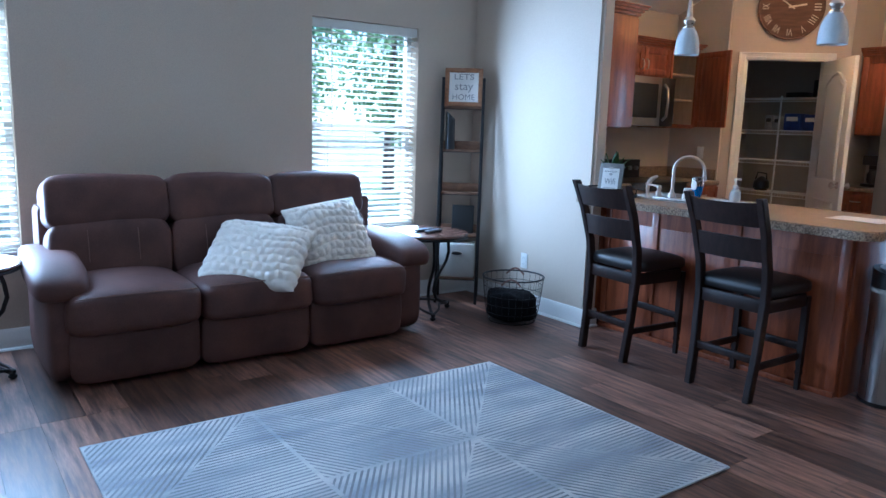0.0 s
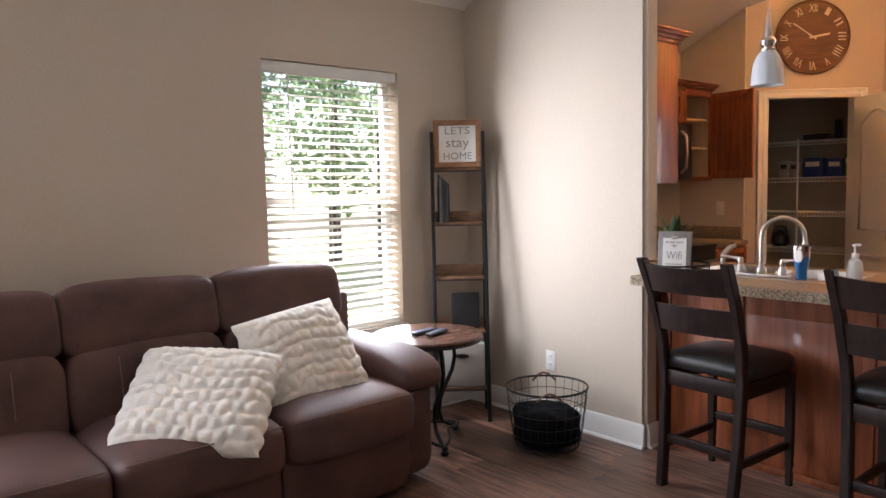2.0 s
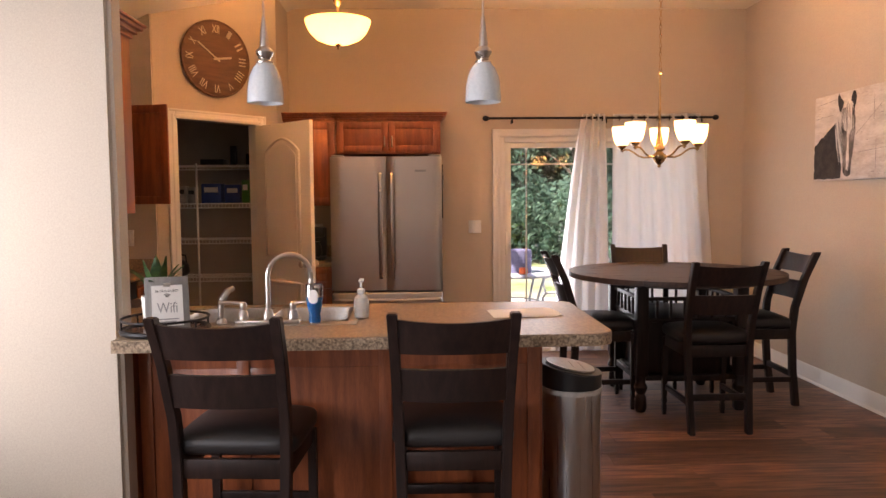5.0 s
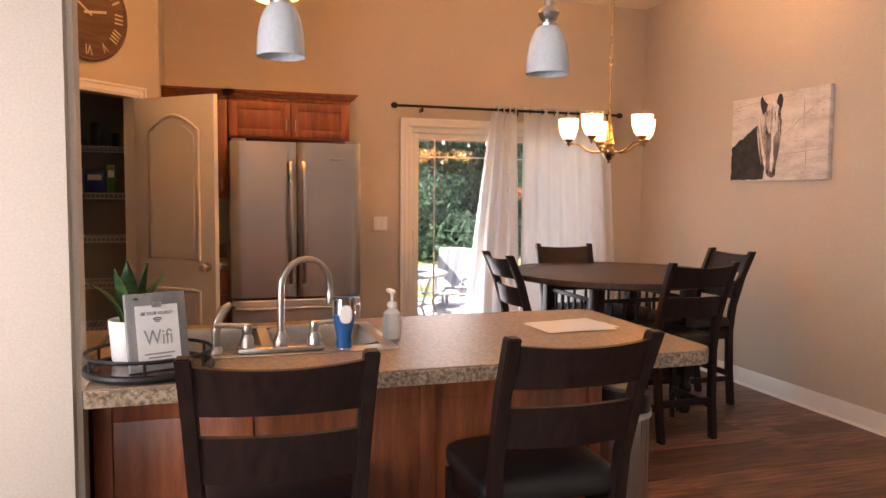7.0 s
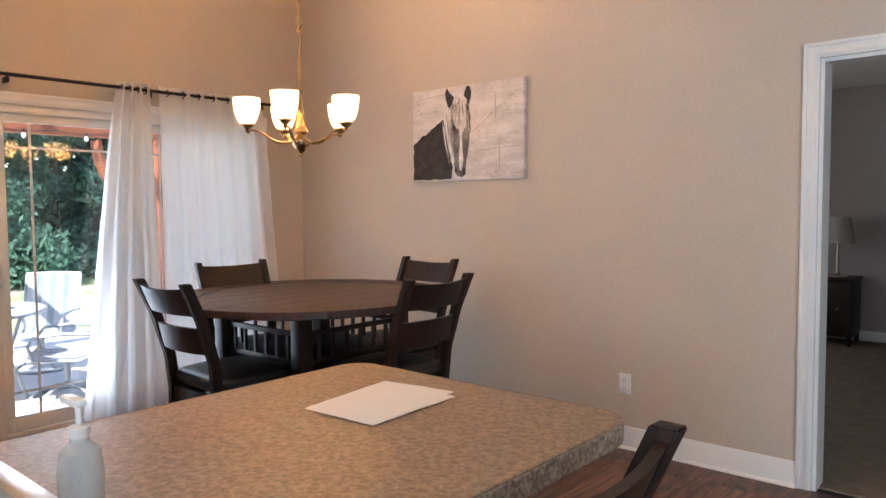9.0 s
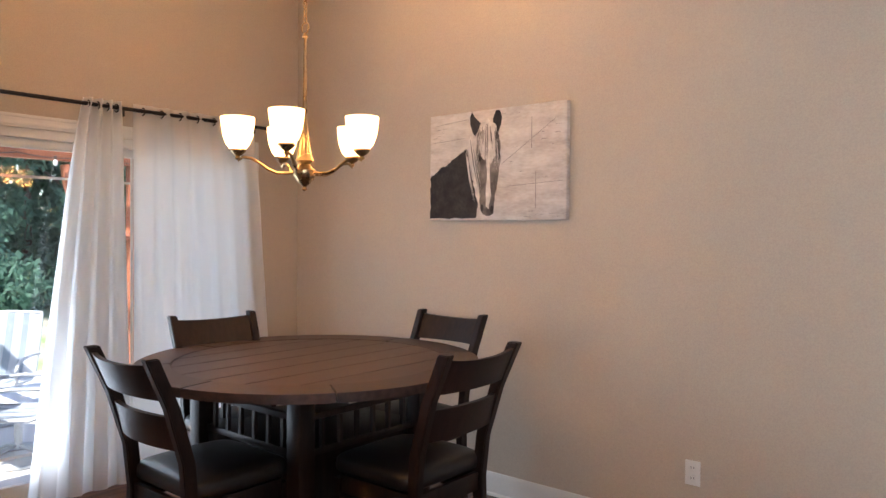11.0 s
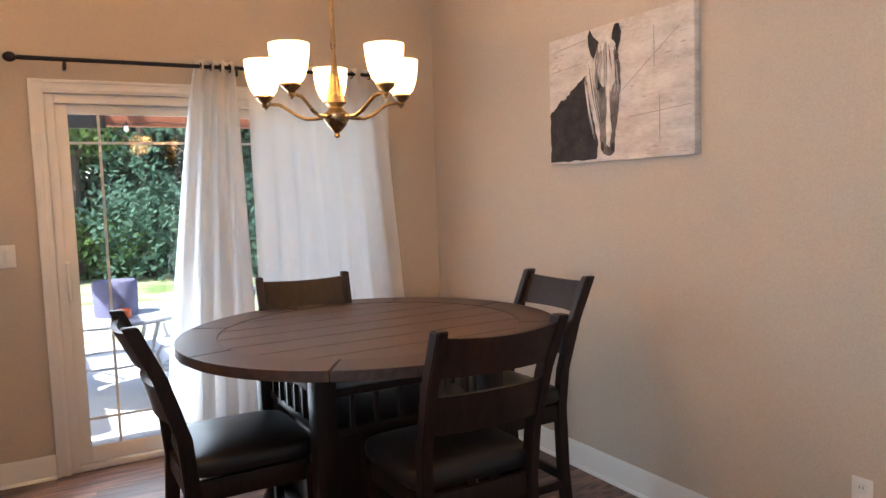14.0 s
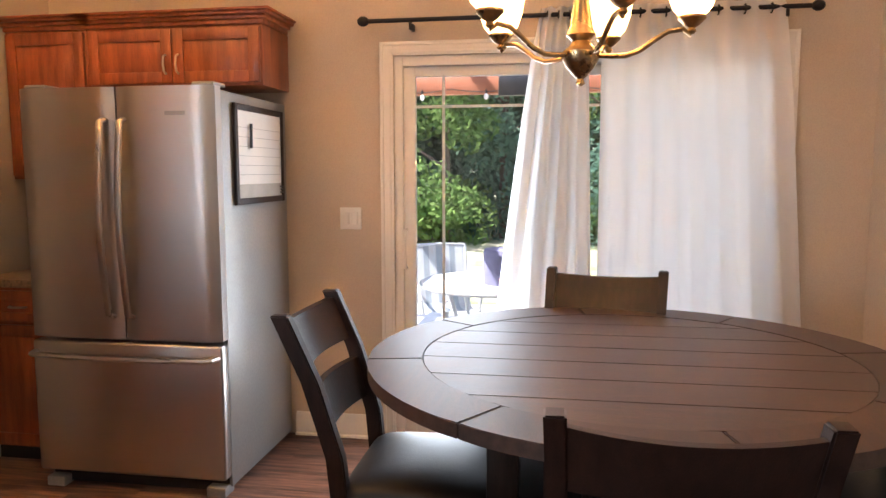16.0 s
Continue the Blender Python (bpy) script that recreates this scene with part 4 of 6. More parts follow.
def base_cabinets():
    c = thing("base_cabinet", "cherry base cabinet with drawer beside the range", "cabinet", pose(5.905, 4.22, 0.0), "base cabinets")
    part("body", box(0, 0, 0.09, 0.50, 0.595, 0.875, 0.002), M_CHERRY, c)
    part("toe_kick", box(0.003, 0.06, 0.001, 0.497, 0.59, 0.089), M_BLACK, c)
    shaker(c, "drawer_front", 0.48, 0.15, pose(0.01, 0, 0.71), (0.24, 0.075, False))
    shaker(c, "cabinet_door", 0.48, 0.59, pose(0.01, 0, 0.105), (0.04, 0.50, True))
    single("worktop", worktop(5.905, 4.195, 6.405, 4.81), M_LAM, "speckled brown laminate worktop beside the range", "worktop")
    single("backsplash", box(5.905, 4.795, 0.916, 6.386, 4.812, 1.02, 0.003), M_LAM, "low speckled laminate backsplash", "backsplash")
    single("backsplash", box(6.388, 4.25, 0.916, 6.408, 4.812, 1.02, 0.003), M_LAM, "low speckled laminate side splash", "backsplash")
    c = thing("base_cabinet", "cherry base cabinet with drawer beside the refrigerator", "cabinet", pose(XF - 0.61, 3.495, 0.0, 0, 0, -90), "base cabinets")
    part("body", box(0, 0, 0.09, 0.44, 0.60, 0.875, 0.002), M_CHERRY, c)
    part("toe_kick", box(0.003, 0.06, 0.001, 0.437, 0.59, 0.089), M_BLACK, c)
    shaker(c, "drawer_front", 0.42, 0.15, pose(0.01, 0, 0.71), (0.21, 0.075, False))
    shaker(c, "cabinet_door", 0.42, 0.59, pose(0.01, 0, 0.105), (0.04, 0.50, True))
    single("worktop", worktop(XF - 0.635, 3.055, XF - 0.003, 3.495), M_LAM, "speckled brown laminate worktop beside the refrigerator", "worktop")
    single("backsplash", box(XF - 0.022, 3.057, 0.916, XF - 0.003, 3.475, 1.02, 0.003), M_LAM, "low speckled laminate backsplash", "backsplash")
    # the corner run behind the short wall
    c = thing("base_cabinet", "cherry corner base cabinet behind the short wall", "cabinet", pose(4.60, 3.50, 0.0, 0, 0, 90), "base cabinets")
    part("body", box(0, 0, 0.09, 1.30, 0.595, 0.875, 0.002), M_CHERRY, c)
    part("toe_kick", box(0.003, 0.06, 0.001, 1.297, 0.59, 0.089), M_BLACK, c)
    c = thing("base_cabinet", "narrow cherry base cabinet beside the range", "cabinet", pose(4.605, 4.22, 0.0), "base cabinets")
    part("body", box(0, 0, 0.09, 0.53, 0.595, 0.875, 0.002), M_CHERRY, c)
    single("worktop", worktop(4.004, 3.505, 5.135, 4.81, ell=True), M_LAM, "speckled laminate corner worktop", "worktop")
    k = thing("coffee_maker", "black drip coffee maker on the back counter", "coffee maker", pose(7.42, 3.24, 0.916, 0, 0, -90))
    part("base", box(-0.09, -0.12, 0, 0.09, 0.10, 0.03, 0.008), M_BLACK, k)
    part("tower", box(-0.09, 0.02, 0.031, 0.09, 0.10, 0.28, 0.01), M_BLACK, k)
    part("brew_head", box(-0.09, -0.12, 0.20, 0.09, 0.018, 0.29, 0.012), M_BLACK, k)
    part("carafe", lathe([(0.05, 0.032), (0.065, 0.06), (0.062, 0.12), (0.045, 0.15), (0.048, 0.16)], 22, (0, -0.05, 0)), M_BLACK, k)


def worktop(x0, y0, x1, y1, ell=False):
    if ell:
        return prism([(x0, y0), (x0 + 0.63, y0), (x0 + 0.63, 4.195), (x1, 4.195), (x1, y1), (x0, y1)], 0.877, 0.915, bev=0.004)
    return box(x0, y0, 0.877, x1, y1, 0.915, 0.004)


def kitchen_range():
    c = thing("range", "black electric range with steel control panel", "range", pose(5.14, 4.17, 0))
    part("body", box(0.004, 0.03, 0.02, 0.756, 0.64, 0.905, 0.003), M_BLACK, c)
    part("oven_door", box(0.01, 0.0, 0.22, 0.75, 0.029, 0.80, 0.006), M_STEEL, c)
    part("cooktop", box(0.002, 0.005, 0.906, 0.758, 0.57, 0.918, 0.004), M_BLACK, c)
    part("door_handle", tube([(0.06, -0.002, 0.745), (0.06, -0.045, 0.75), (0.70, -0.045, 0.75), (0.70, -0.002, 0.745)], 0.011, 8), M_STEEL, c)
    b = part("control_panel", box(0.004, 0.572, 0.906, 0.756, 0.645, 1.09, 0.006), M_BLACK, c)
    part("display", box(0.30, 0.567, 0.98, 0.46, 0.5715, 1.05), M_BLUE, b)
    for x in (0.07, 0.16, 0.60, 0.69):
        k = lathe([(0.022, 0), (0.020, 0.02), (0.006, 0.022)], 16)
        bmesh.ops.transform(k, matrix=pose(x, 0.5715, 1.01, 90), verts=k.verts[:])
        part("knob", k, M_STEEL, b)
    m = thing("microwave", "over-range microwave with steel frame and black window", "microwave", pose(5.145, 4.405, 1.41))
    part("body", box(0, 0.03, 0, 0.75, 0.405, 0.43, 0.004), M_BLACK, m)
    d = part("door", box(0.0, 0.0, 0.0, 0.56, 0.029, 0.43, 0.004), M_STEEL, m)
    part("window", box(0.05, -0.004, 0.07, 0.51, -0.0005, 0.37, 0.002), M_BLACK, d)
    part("control_panel", box(0.562, 0.0, 0.0, 0.75, 0.029, 0.43, 0.004), M_BLACK, m)
    part("handle", tube([(0.595, -0.001, 0.05), (0.595, -0.04, 0.09), (0.595, -0.05, 0.21), (0.595, -0.04, 0.33), (0.595, -0.001, 0.37)], 0.012, 8), M_STEEL, m)


def refrigerator():
    c = thing("refrigerator", "stainless french-door refrigerator with bottom freezer drawer", "refrigerator", pose(6.93, 3.045, 0, 0, 0, -90))
    W, Hh = 0.897, 1.776
    part("body", box(0.006, 0.075, 0.03, W - 0.006, 0.80, Hh - 0.012, 0.006), M_STEELGREY, c)
    for a, b in ((0.0, W / 2 - 0.003), (W / 2 + 0.003, W)):
        t = bmesh.new()
        n, rows = 12, []
        for i in range(n + 1):
            f = i / n
            e = min(f, 1 - f)
            bow = 0.018 * (1 - (min(1, e / 0.12)) ** 0.5)
            rows.append([t.verts.new((a + (b - a) * f, y, z)) for y, z in ((bow, 0.70), (bow, Hh), (0.068, Hh), (0.068, 0.70))])
        for A, B in zip(rows, rows[1:]):
            for k in range(4):
                t.faces.new((A[k], A[(k + 1) % 4], B[(k + 1) % 4], B[k]))
        t.faces.new(rows[0][::-1])
        t.faces.new(rows[-1])
        d = part("fridge_door", t, M_FRIDGE, c)
        x = W / 2 - 0.045 if a == 0 else W / 2 + 0.045
        pts = [(x, -0.002, 0.80), (x, -0.03, 0.81)] + [(x, -0.035 - 0.035 * math.sin(math.pi * k / 12), 0.82 + 0.80 * k / 12) for k in range(13)] + [(x, -0.03, 1.63), (x, -0.002, 1.64)]
        part("handle", tube(pts, 0.016, 8, flat=0.7), M_STEEL, d, "curved steel bar handle")
    d = part("freezer_drawer", box(0.0, 0.0, 0.085, W, 0.068, 0.683, 0.014, seg=3), M_FRIDGE, c)
    part("handle", tube([(0.02, -0.001, 0.63), (0.03, -0.04, 0.63)] + [(0.06 + 0.777 * k / 12, -0.045 - 0.02 * math.sin(math.pi * k / 12), 0.628) for k in range(13)] + [(W - 0.03, -0.04, 0.63), (W - 0.02, -0.001, 0.63)], 0.017, 8, flat=0.8), M_STEEL, d, "curved steel bar handle")
    part("kick_plate", box(0.02, 0.07, 0.012, W - 0.02, 0.09, 0.082), M_BLACK, c)
    for x in (0.06, W - 0.06):
        part("foot", box(x - 0.045, 0.02, 0.0, x + 0.045, 0.11, 0.045, 0.006), M_STEELGREY, c)
        part("hinge_cover", box(x - 0.05, 0.03, Hh + 0.0005, x + 0.05, 0.14, Hh + 0.018, 0.006), M_STEELGREY, c)
    badge = part("badge", box(W * 0.76, -0.0025, 1.655, W * 0.76 + 0.09, -0.0005, 1.672, 0.0005), M_GREYINK, c)
    b = thing("dry_erase_board", "framed white planner board on the refrigerator side", "whiteboard", pose(7.375, 2.1495, 1.497))
    w, h = 0.55, 0.445
    for a0, b0, c0, d0 in ((-w / 2, -h / 2, -w / 2 + 0.028, h / 2), (w / 2 - 0.028, -h / 2, w / 2, h / 2), (-w / 2 + 0.028, -h / 2, w / 2 - 0.028, -h / 2 + 0.028), (-w / 2 + 0.028, h / 2 - 0.028, w / 2 - 0.028, h / 2)):
        part("frame_bar", box(a0, -0.016, b0, c0, -0.001, d0, 0.002), M_DARKWOOD, b)
    part("board", box(-w / 2 + 0.028, -0.010, -h / 2 + 0.09, w / 2 - 0.028, -0.002, h / 2 - 0.028), M_WHITE, b)
    part("cork_strip", box(-w / 2 + 0.028, -0.010, -h / 2 + 0.028, w / 2 - 0.028, -0.002, -h / 2 + 0.089), M_LINEN, b)
    for k in range(6):
        part("ruled_line", box(-w / 2 + 0.035, -0.0108, 0.12 - k * 0.042, w / 2 - 0.035, -0.0101, 0.1215 - k * 0.042), M_GREYINK, b)
    part("marker", tube([(-0.125, -0.02, 0.03), (-0.122, -0.02, 0.14)], 0.007, 8), M_BLACK, b)
    for k in range(3):
        part("clip", box(w / 2 - 0.05, -0.019, -h / 2 + 0.04 + k * 0.014, w / 2 - 0.02, -0.0105, -h / 2 + 0.048 + k * 0.014, 0.002), M_BLACK, b)


def bar():
    c = thing("kitchen_island", "cherry panelled peninsula base under the bar top", "island")
    x0, x1, y0, y1 = 4.04, 4.52, 1.845, 3.484
    part("body", box(x0, y0, 0.0, x1, y1, 0.745, 0.002), M_CHERRY, c)
    part("front_panel", box(x0, y0, 0.7455, x0 + 0.018, y1, 0.883), M_CHERRY, c)
    part("rear_rail", box(x1 - 0.018, y0, 0.7455, x1, y1, 0.883), M_CHERRY, c)
    part("drawer_block", box(x0 + 0.0185, y0, 0.7455, x1 - 0.0185, 2.58, 0.883), M_CHERRY, c)
    for a in (y0, 2.46, 3.04, y1 - 0.05):
        part("stile", box(x0 - 0.012, a, 0.0, x0 - 0.001, a + 0.05, 0.882, 0.002), M_CHERRY, c)
    part("end_panel", box(x0 + 0.02, y0 - 0.016, 0.0, x1, y0 - 0.001, 0.882, 0.002), M_CHERRY, c)
    part("base_shoe", box(x0 - 0.026, y0, 0.001, x0 - 0.013, y1, 0.03, 0.003), M_CHERRY, c)
    for k, a in enumerate((1.86, 2.40, 2.94)):
        shaker(c, "cabinet_door", 0.52, 0.62, pose(x1 + 0.001, a, 0.105, 0, 0, 90), (0.04, 0.52, True))
    # bar top with cut-outs for the double sink
    t = thing("bar_top", "speckled tan laminate bar top with rounded corners", "countertop")
    zt, zb, sx0, sx1, sy0, sy1 = 0.930, 0.886, 3.985, 4.455, 2.615, 3.365
    X0_, X1_, Y0_, Y1_ = 3.70, 4.575, 1.615, 3.4835
    outer = [(X0_ + 0.0, Y1_)] + [(X0_ + 0.09 - 0.09 * math.cos(radians(k * 15)), Y0_ + 0.09 - 0.09 * math.sin(radians(k * 15))) for k in range(7)] + [(X1_ - 0.07 + 0.07 * math.sin(radians(k * 15)), Y0_ + 0.07 - 0.07 * math.cos(radians(k * 15))) for k in range(7)] + [(X1_, Y1_)]
    bm = bmesh.new()
    # strips round the opening, so the bowls can be looked into
    prism([(X0_, sy0)] + outer[1:-1] + [(X1_, sy0)], zb, zt, bm)
    box(X0_, sy0, zb, 3.87, 3.452, zt, 0, bm)
    box(3.87, sy0, zb, sx0, Y1_, zt, 0, bm)
    box(sx1, sy0, zb, X1_, Y1_, zt, 0, bm)
    box(sx0, sy1, zb, sx1, Y1_, zt, 0, bm)
    bmesh.ops.remove_doubles(bm, verts=bm.verts[:], dist=1e-5)
    part("slab", bm, M_LAM, t)
    bm = bmesh.new()
    pts = [(3.868, 3.452), (X0_, 3.452)] + outer[1:-1] + [(X1_, Y1_)]
    A, B, C2, D2 = [], [], [], []
    for i, (x, y) in enumerate(pts):
        p = Vector((x, y))
        q0, q1 = Vector(pts[max(0, i - 1)]), Vector(pts[min(len(pts) - 1, i + 1)])
        d = (q1 - q0).normalized()
        o = Vector((d.y, -d.x)) * -1
        if (p + o * 0.1 - Vector((4.14, 2.55))).length < (p - Vector((4.14, 2.55))).length:
            o = -o
        A.append(bm.verts.new((*(p + o * 0.0015), zb - 0.001)))
        B.append(bm.verts.new((*(p + o * 0.0025), zb + 0.006)))
        C2.append(bm.verts.new((*(p + o * 0.0025), zt - 0.006)))
        D2.append(bm.verts.new((*(p - o * 0.004), zt + 0.0008)))
    for P, Q in ((A, B), (B, C2), (C2, D2)):
        for i in range(len(pts) - 1):
            bm.faces.new((P[i], P[i + 1], Q[i + 1], Q[i]))
    part("edge_band", bm, M_LAMEDGE, t)
    # sink
    s = thing("kitchen_sink", "stainless double-bowl drop-in sink", "sink")
    bm = bmesh.new()
    z = zt + 0.004
    box(sx0 - 0.015, sy0 - 0.02, zt + 0.0005, sx0 + 0.075, sy1 + 0.02, z, 0.0015, bm)
    box(sx1 - 0.02, sy0 - 0.02, zt + 0.0005, sx1 + 0.02, sy1 + 0.02, z, 0.0015, bm)
    ym = (sy0 + sy1) / 2
    for a, b in ((sy0 - 0.02, sy0 + 0.025), (ym - 0.018, ym + 0.018), (sy1 - 0.025, sy1 + 0.02)):
        box(sx0 + 0.075, a, zt + 0.0005, sx1 - 0.02, b, z, 0.0015, bm)
    part("rim", bm, M_SINK, s)
    for a, b in ((sy0 + 0.025, ym - 0.018), (ym + 0.018, sy1 - 0.025)):
        bm = bmesh.new()
        rings = []
        for ins, zz in ((0, z), (0.006, z - 0.02), (0.014, z - 0.15), (0.04, z - 0.17)):
            rings.append([bm.verts.new((x, y, zz)) for x, y in rounded(sx0 + 0.075 + ins, a + ins, sx1 - 0.02 - ins, b - ins, 0.055, 5)])
        for P, Q in zip(rings, rings[1:]):
            for k in range(len(P)):
                bm.faces.new((P[k], P[(k + 1) % len(P)], Q[(k + 1) % len(Q)], Q[k]))
        bm.faces.new(rings[-1])
        bw = part("bowl", bm, M_SINK, s)
        part("drain", lathe([(0.04, 0), (0.042, 0.003), (0.03, 0.004)], 20, ((sx0 + sx1) / 2 + 0.03, (a + b) / 2, z - 0.1695)), M_STEEL, bw)
    # faucet on the sink's ledge
    f = thing("faucet", "brushed nickel gooseneck faucet with two lever handles", "faucet", pose(4.025, 2.955, z + 0.0005))
    part("deck_plate", box(-0.03, -0.13, 0, 0.03, 0.13, 0.016, 0.007), M_NICKEL, f)
    part("spout", tube([(0, 0, 0.015), (0, 0, 0.19)] + [(0.042 * (1 - math.cos(radians(a))), -0.080 * (1 - math.cos(radians(a))), 0.19 + 0.085 * math.sin(radians(a))) for a in range(15, 181, 15)] + [(0.085, -0.162, 0.17), (0.085, -0.162, 0.155)], 0.0105, 12), M_NICKEL, f)
    part("spout_base", lathe([(0.024, 0.015), (0.024, 0.035), (0.016, 0.05), (0.012, 0.06)], 20), M_NICKEL, f)
    part("nozzle", lathe([(0.013, 0.13), (0.014, 0.15), (0.011, 0.17)], 16, (0.085, -0.162, 0)), M_NICKEL, f)
    for y, s_ in ((-0.10, -1), (0.10, 1)):
        part("valve", lathe([(0.022, 0.015), (0.020, 0.04), (0.012, 0.055), (0.015, 0.07), (0.012, 0.085), (0.004, 0.088)], 18, (0, y, 0)), M_NICKEL, f)
        part("lever", tube([(0, y, 0.078), (-0.006, y + s_ * 0.04, 0.084), (-0.012, y + s_ * 0.095, 0.088)], 0.008, 10, radii=[0.010, 0.007, 0.009]), M_NICKEL, f)
    p = thing("side_sprayer", "brushed nickel side spray handle", "sprayer", pose(4.025, 3.145, z + 0.0005))
    part("socket", lathe([(0.022, 0), (0.020, 0.015), (0.013, 0.022)], 18), M_NICKEL, p)
    part("spray_head", tube([(0, 0, 0.018), (0, 0, 0.07), (0.004, -0.006, 0.10), (0.022, -0.022, 0.128), (0.045, -0.04, 0.138)], 0.014, 10, radii=[0.011, 0.013, 0.015, 0.014, 0.011]), M_NICKEL, p)


M_SINK = material("satin_steel", (0.52, 0.50, 0.47), 0.34, 1.0, var=0.05, scale=6, bump=0.004)


def bar_things():
    z = 0.9312
    t = thing("serving_tray", "round wood tray with black metal rail", "tray", pose(3.875, 3.315, z))
    part("board", lathe([(0.01, 0), (0.152, 0), (0.152, 0.012), (0.01, 0.012)], 44), M_TABLETOP, t)
    part("lower_band", tube([(0.157 * math.cos(a * math.tau / 44), 0.157 * math.sin(a * math.tau / 44), 0.011) for a in range(44)], 0.011, 8, closed=True), M_BLACKMETAL, t)
    part("upper_rail", tube([(0.159 * math.cos(a * math.tau / 44), 0.159 * math.sin(a * math.tau / 44), 0.055) for a in range(44)], 0.005, 6, closed=True), M_BLACKMETAL, t)
    for k in range(6):
        a = k * math.tau / 6
        part("post", tube([(0.159 * math.cos(a), 0.159 * math.sin(a), 0.012), (0.159 * math.cos(a), 0.159 * math.sin(a), 0.055)], 0.004, 6), M_BLACKMETAL, t)
    p = thing("potted_plant", "snake plant with broad green leaves in white pot", "plant", pose(3.935, 3.365, z + 0.013))
    part("pot", lathe([(0.045, 0), (0.052, 0.01), (0.060, 0.12), (0.056, 0.12), (0.050, 0.10), (0.01, 0.10)], 32), M_WHITE, p)
    rnd = random.Random(8)
    for k, (a, lean, L, w) in enumerate(((20, 0.10, 0.19, 0.030), (140, 0.2, 0.18, 0.028), (250, 0.15, 0.19, 0.030), (310, 0.55, 0.17, 0.022), (75, 0.6, 0.16, 0.022), (190, 0.9, 0.15, 0.022), (345, 0.95, 0.14, 0.016), (270, 0.4, 0.17, 0.026), (110, 0.5, 0.15, 0.02))):
        t2 = bmesh.new()
        d = Vector((math.cos(radians(a)), math.sin(radians(a)), 0))
        q = Vector((-d.y, d.x, 0))
        rows = []
        for i in range(9):
            f = i / 8
            c = d * (0.015 + lean * L * f * f) + Vector((0, 0, 0.095 + L * f * (1 - 0.35 * lean * f)))
            ww = w * (0.55 + 1.4 * f * (1 - f)) * (1 - f ** 4) + 0.0008
            rows.append([t2.verts.new(c - q * ww + d * 0.006), t2.verts.new(c), t2.verts.new(c + q * ww + d * 0.006)])
        for A, B in zip(rows, rows[1:]):
            for j in range(2):
                t2.faces.new((A[j], A[j + 1], B[j + 1], B[j]))
        bmesh.ops.solidify(t2, geom=t2.faces[:], thickness=0.0022)
        part("leaf", t2, M_SNAKE, p)
    s = thing("wifi_sign", "grey wood clipboard sign with white wifi card", "sign", pose(3.815, 3.285, z + 0.013, -12, 0, -68))
    part("board", box(-0.078, -0.008, 0, 0.078, 0.008, 0.205, 0.002), M_GREYBOARD, s)
    part("card", box(-0.055, -0.0100, 0.018, 0.055, -0.0084, 0.172), M_PAPER, s)
    part("clip", box(-0.013, -0.016, 0.166, 0.013, -0.0102, 0.180, 0.003), M_NICKEL, s, "small nickel clip")
    letters("Wifi", 0.056, s, M_GREYINK, pose(0, -0.0105, 0.085, 90), width=0.072)
    letters("BE OUR GUEST!", 0.012, s, M_INK, pose(0, -0.0105, 0.150, 90), width=0.082)
    for zz, w in ((0.044, 0.078), (0.034, 0.06), (0.026, 0.07)):
        part("text_bar", box(-w / 2, -0.0108, zz - 0.002, w / 2, -0.0102, zz + 0.002), M_GREYINK, s)
    for k, r in enumerate((0.006, 0.011, 0.016)):
        part("wifi_arc", tube([(r * math.sin(radians(a)), -0.0106, 0.123 + r * math.cos(radians(a))) for a in range(-45, 46, 15)], 0.0012, 4), M_INK, s)
    b = thing("dish_soap", "clear bottle of blue dish soap", "soap bottle", pose(4.01, 2.765, z + 0.004))
    part("bottle", lathe([(0.022, 0), (0.026, 0.01), (0.022, 0.035), (0.030, 0.07), (0.036, 0.11), (0.034, 0.155), (0.028, 0.160)], 26), M_CLEAR, b)
    part("soap", lathe([(0.018, 0.003), (0.022, 0.012), (0.019, 0.036), (0.027, 0.07), (0.033, 0.105), (0.01, 0.106)], 26), M_SOAPBLUE, b)
    part("soap_label", soft((0.004, 0.040, 0.055), 0.8, 0.8, 16, 10, (-0.036, 0, 0.11)), M_PAPER, b)
    h = thing("hand_soap", "clear pump bottle of hand soap", "soap dispenser", pose(4.125, 2.585, z + 0.004))
    part("bottle", lathe([(0.028, 0), (0.031, 0.006), (0.033, 0.05), (0.028, 0.085), (0.014, 0.098), (0.013, 0.105)], 26), M_MILKY, h)
    part("collar", lathe([(0.016, 0.105), (0.016, 0.12), (0.006, 0.124)], 18), M_WHITE, h)
    part("pump", tube([(0, 0, 0.12), (0, 0, 0.150), (0.0, 0, 0.153)], 0.005, 8), M_WHITE, h)
    part("spout", box(-0.012, -0.010, 0.150, 0.045, 0.010, 0.162, 0.004), M_WHITE, h)
    q = thing("papers", "loose white sheets lying on the bar top", "papers")
    for k, (dx, dy, rz) in enumerate(((0, 0, 0), (0.012, -0.018, 5))):
        t3 = bmesh.new()
        n = 10
        g = [[t3.verts.new((-0.105 + 0.21 * i / n, -0.14 + 0.28 * j / n, 0.0015 + 0.0022 * k + 0.003 * abs(noise.noise(Vector((i * 0.35, j * 0.3, k * 4)))))) for j in range(n + 1)] for i in range(n + 1)]
        for i in range(n):
            for j in range(n):
                t3.faces.new((g[i][j], g[i + 1][j], g[i + 1][j + 1], g[i][j + 1]))
        part("sheet", t3, M_PAPER, q, "", pose(4.19 + dx, 1.895 + dy, z, 0, 0, 3 + rz))


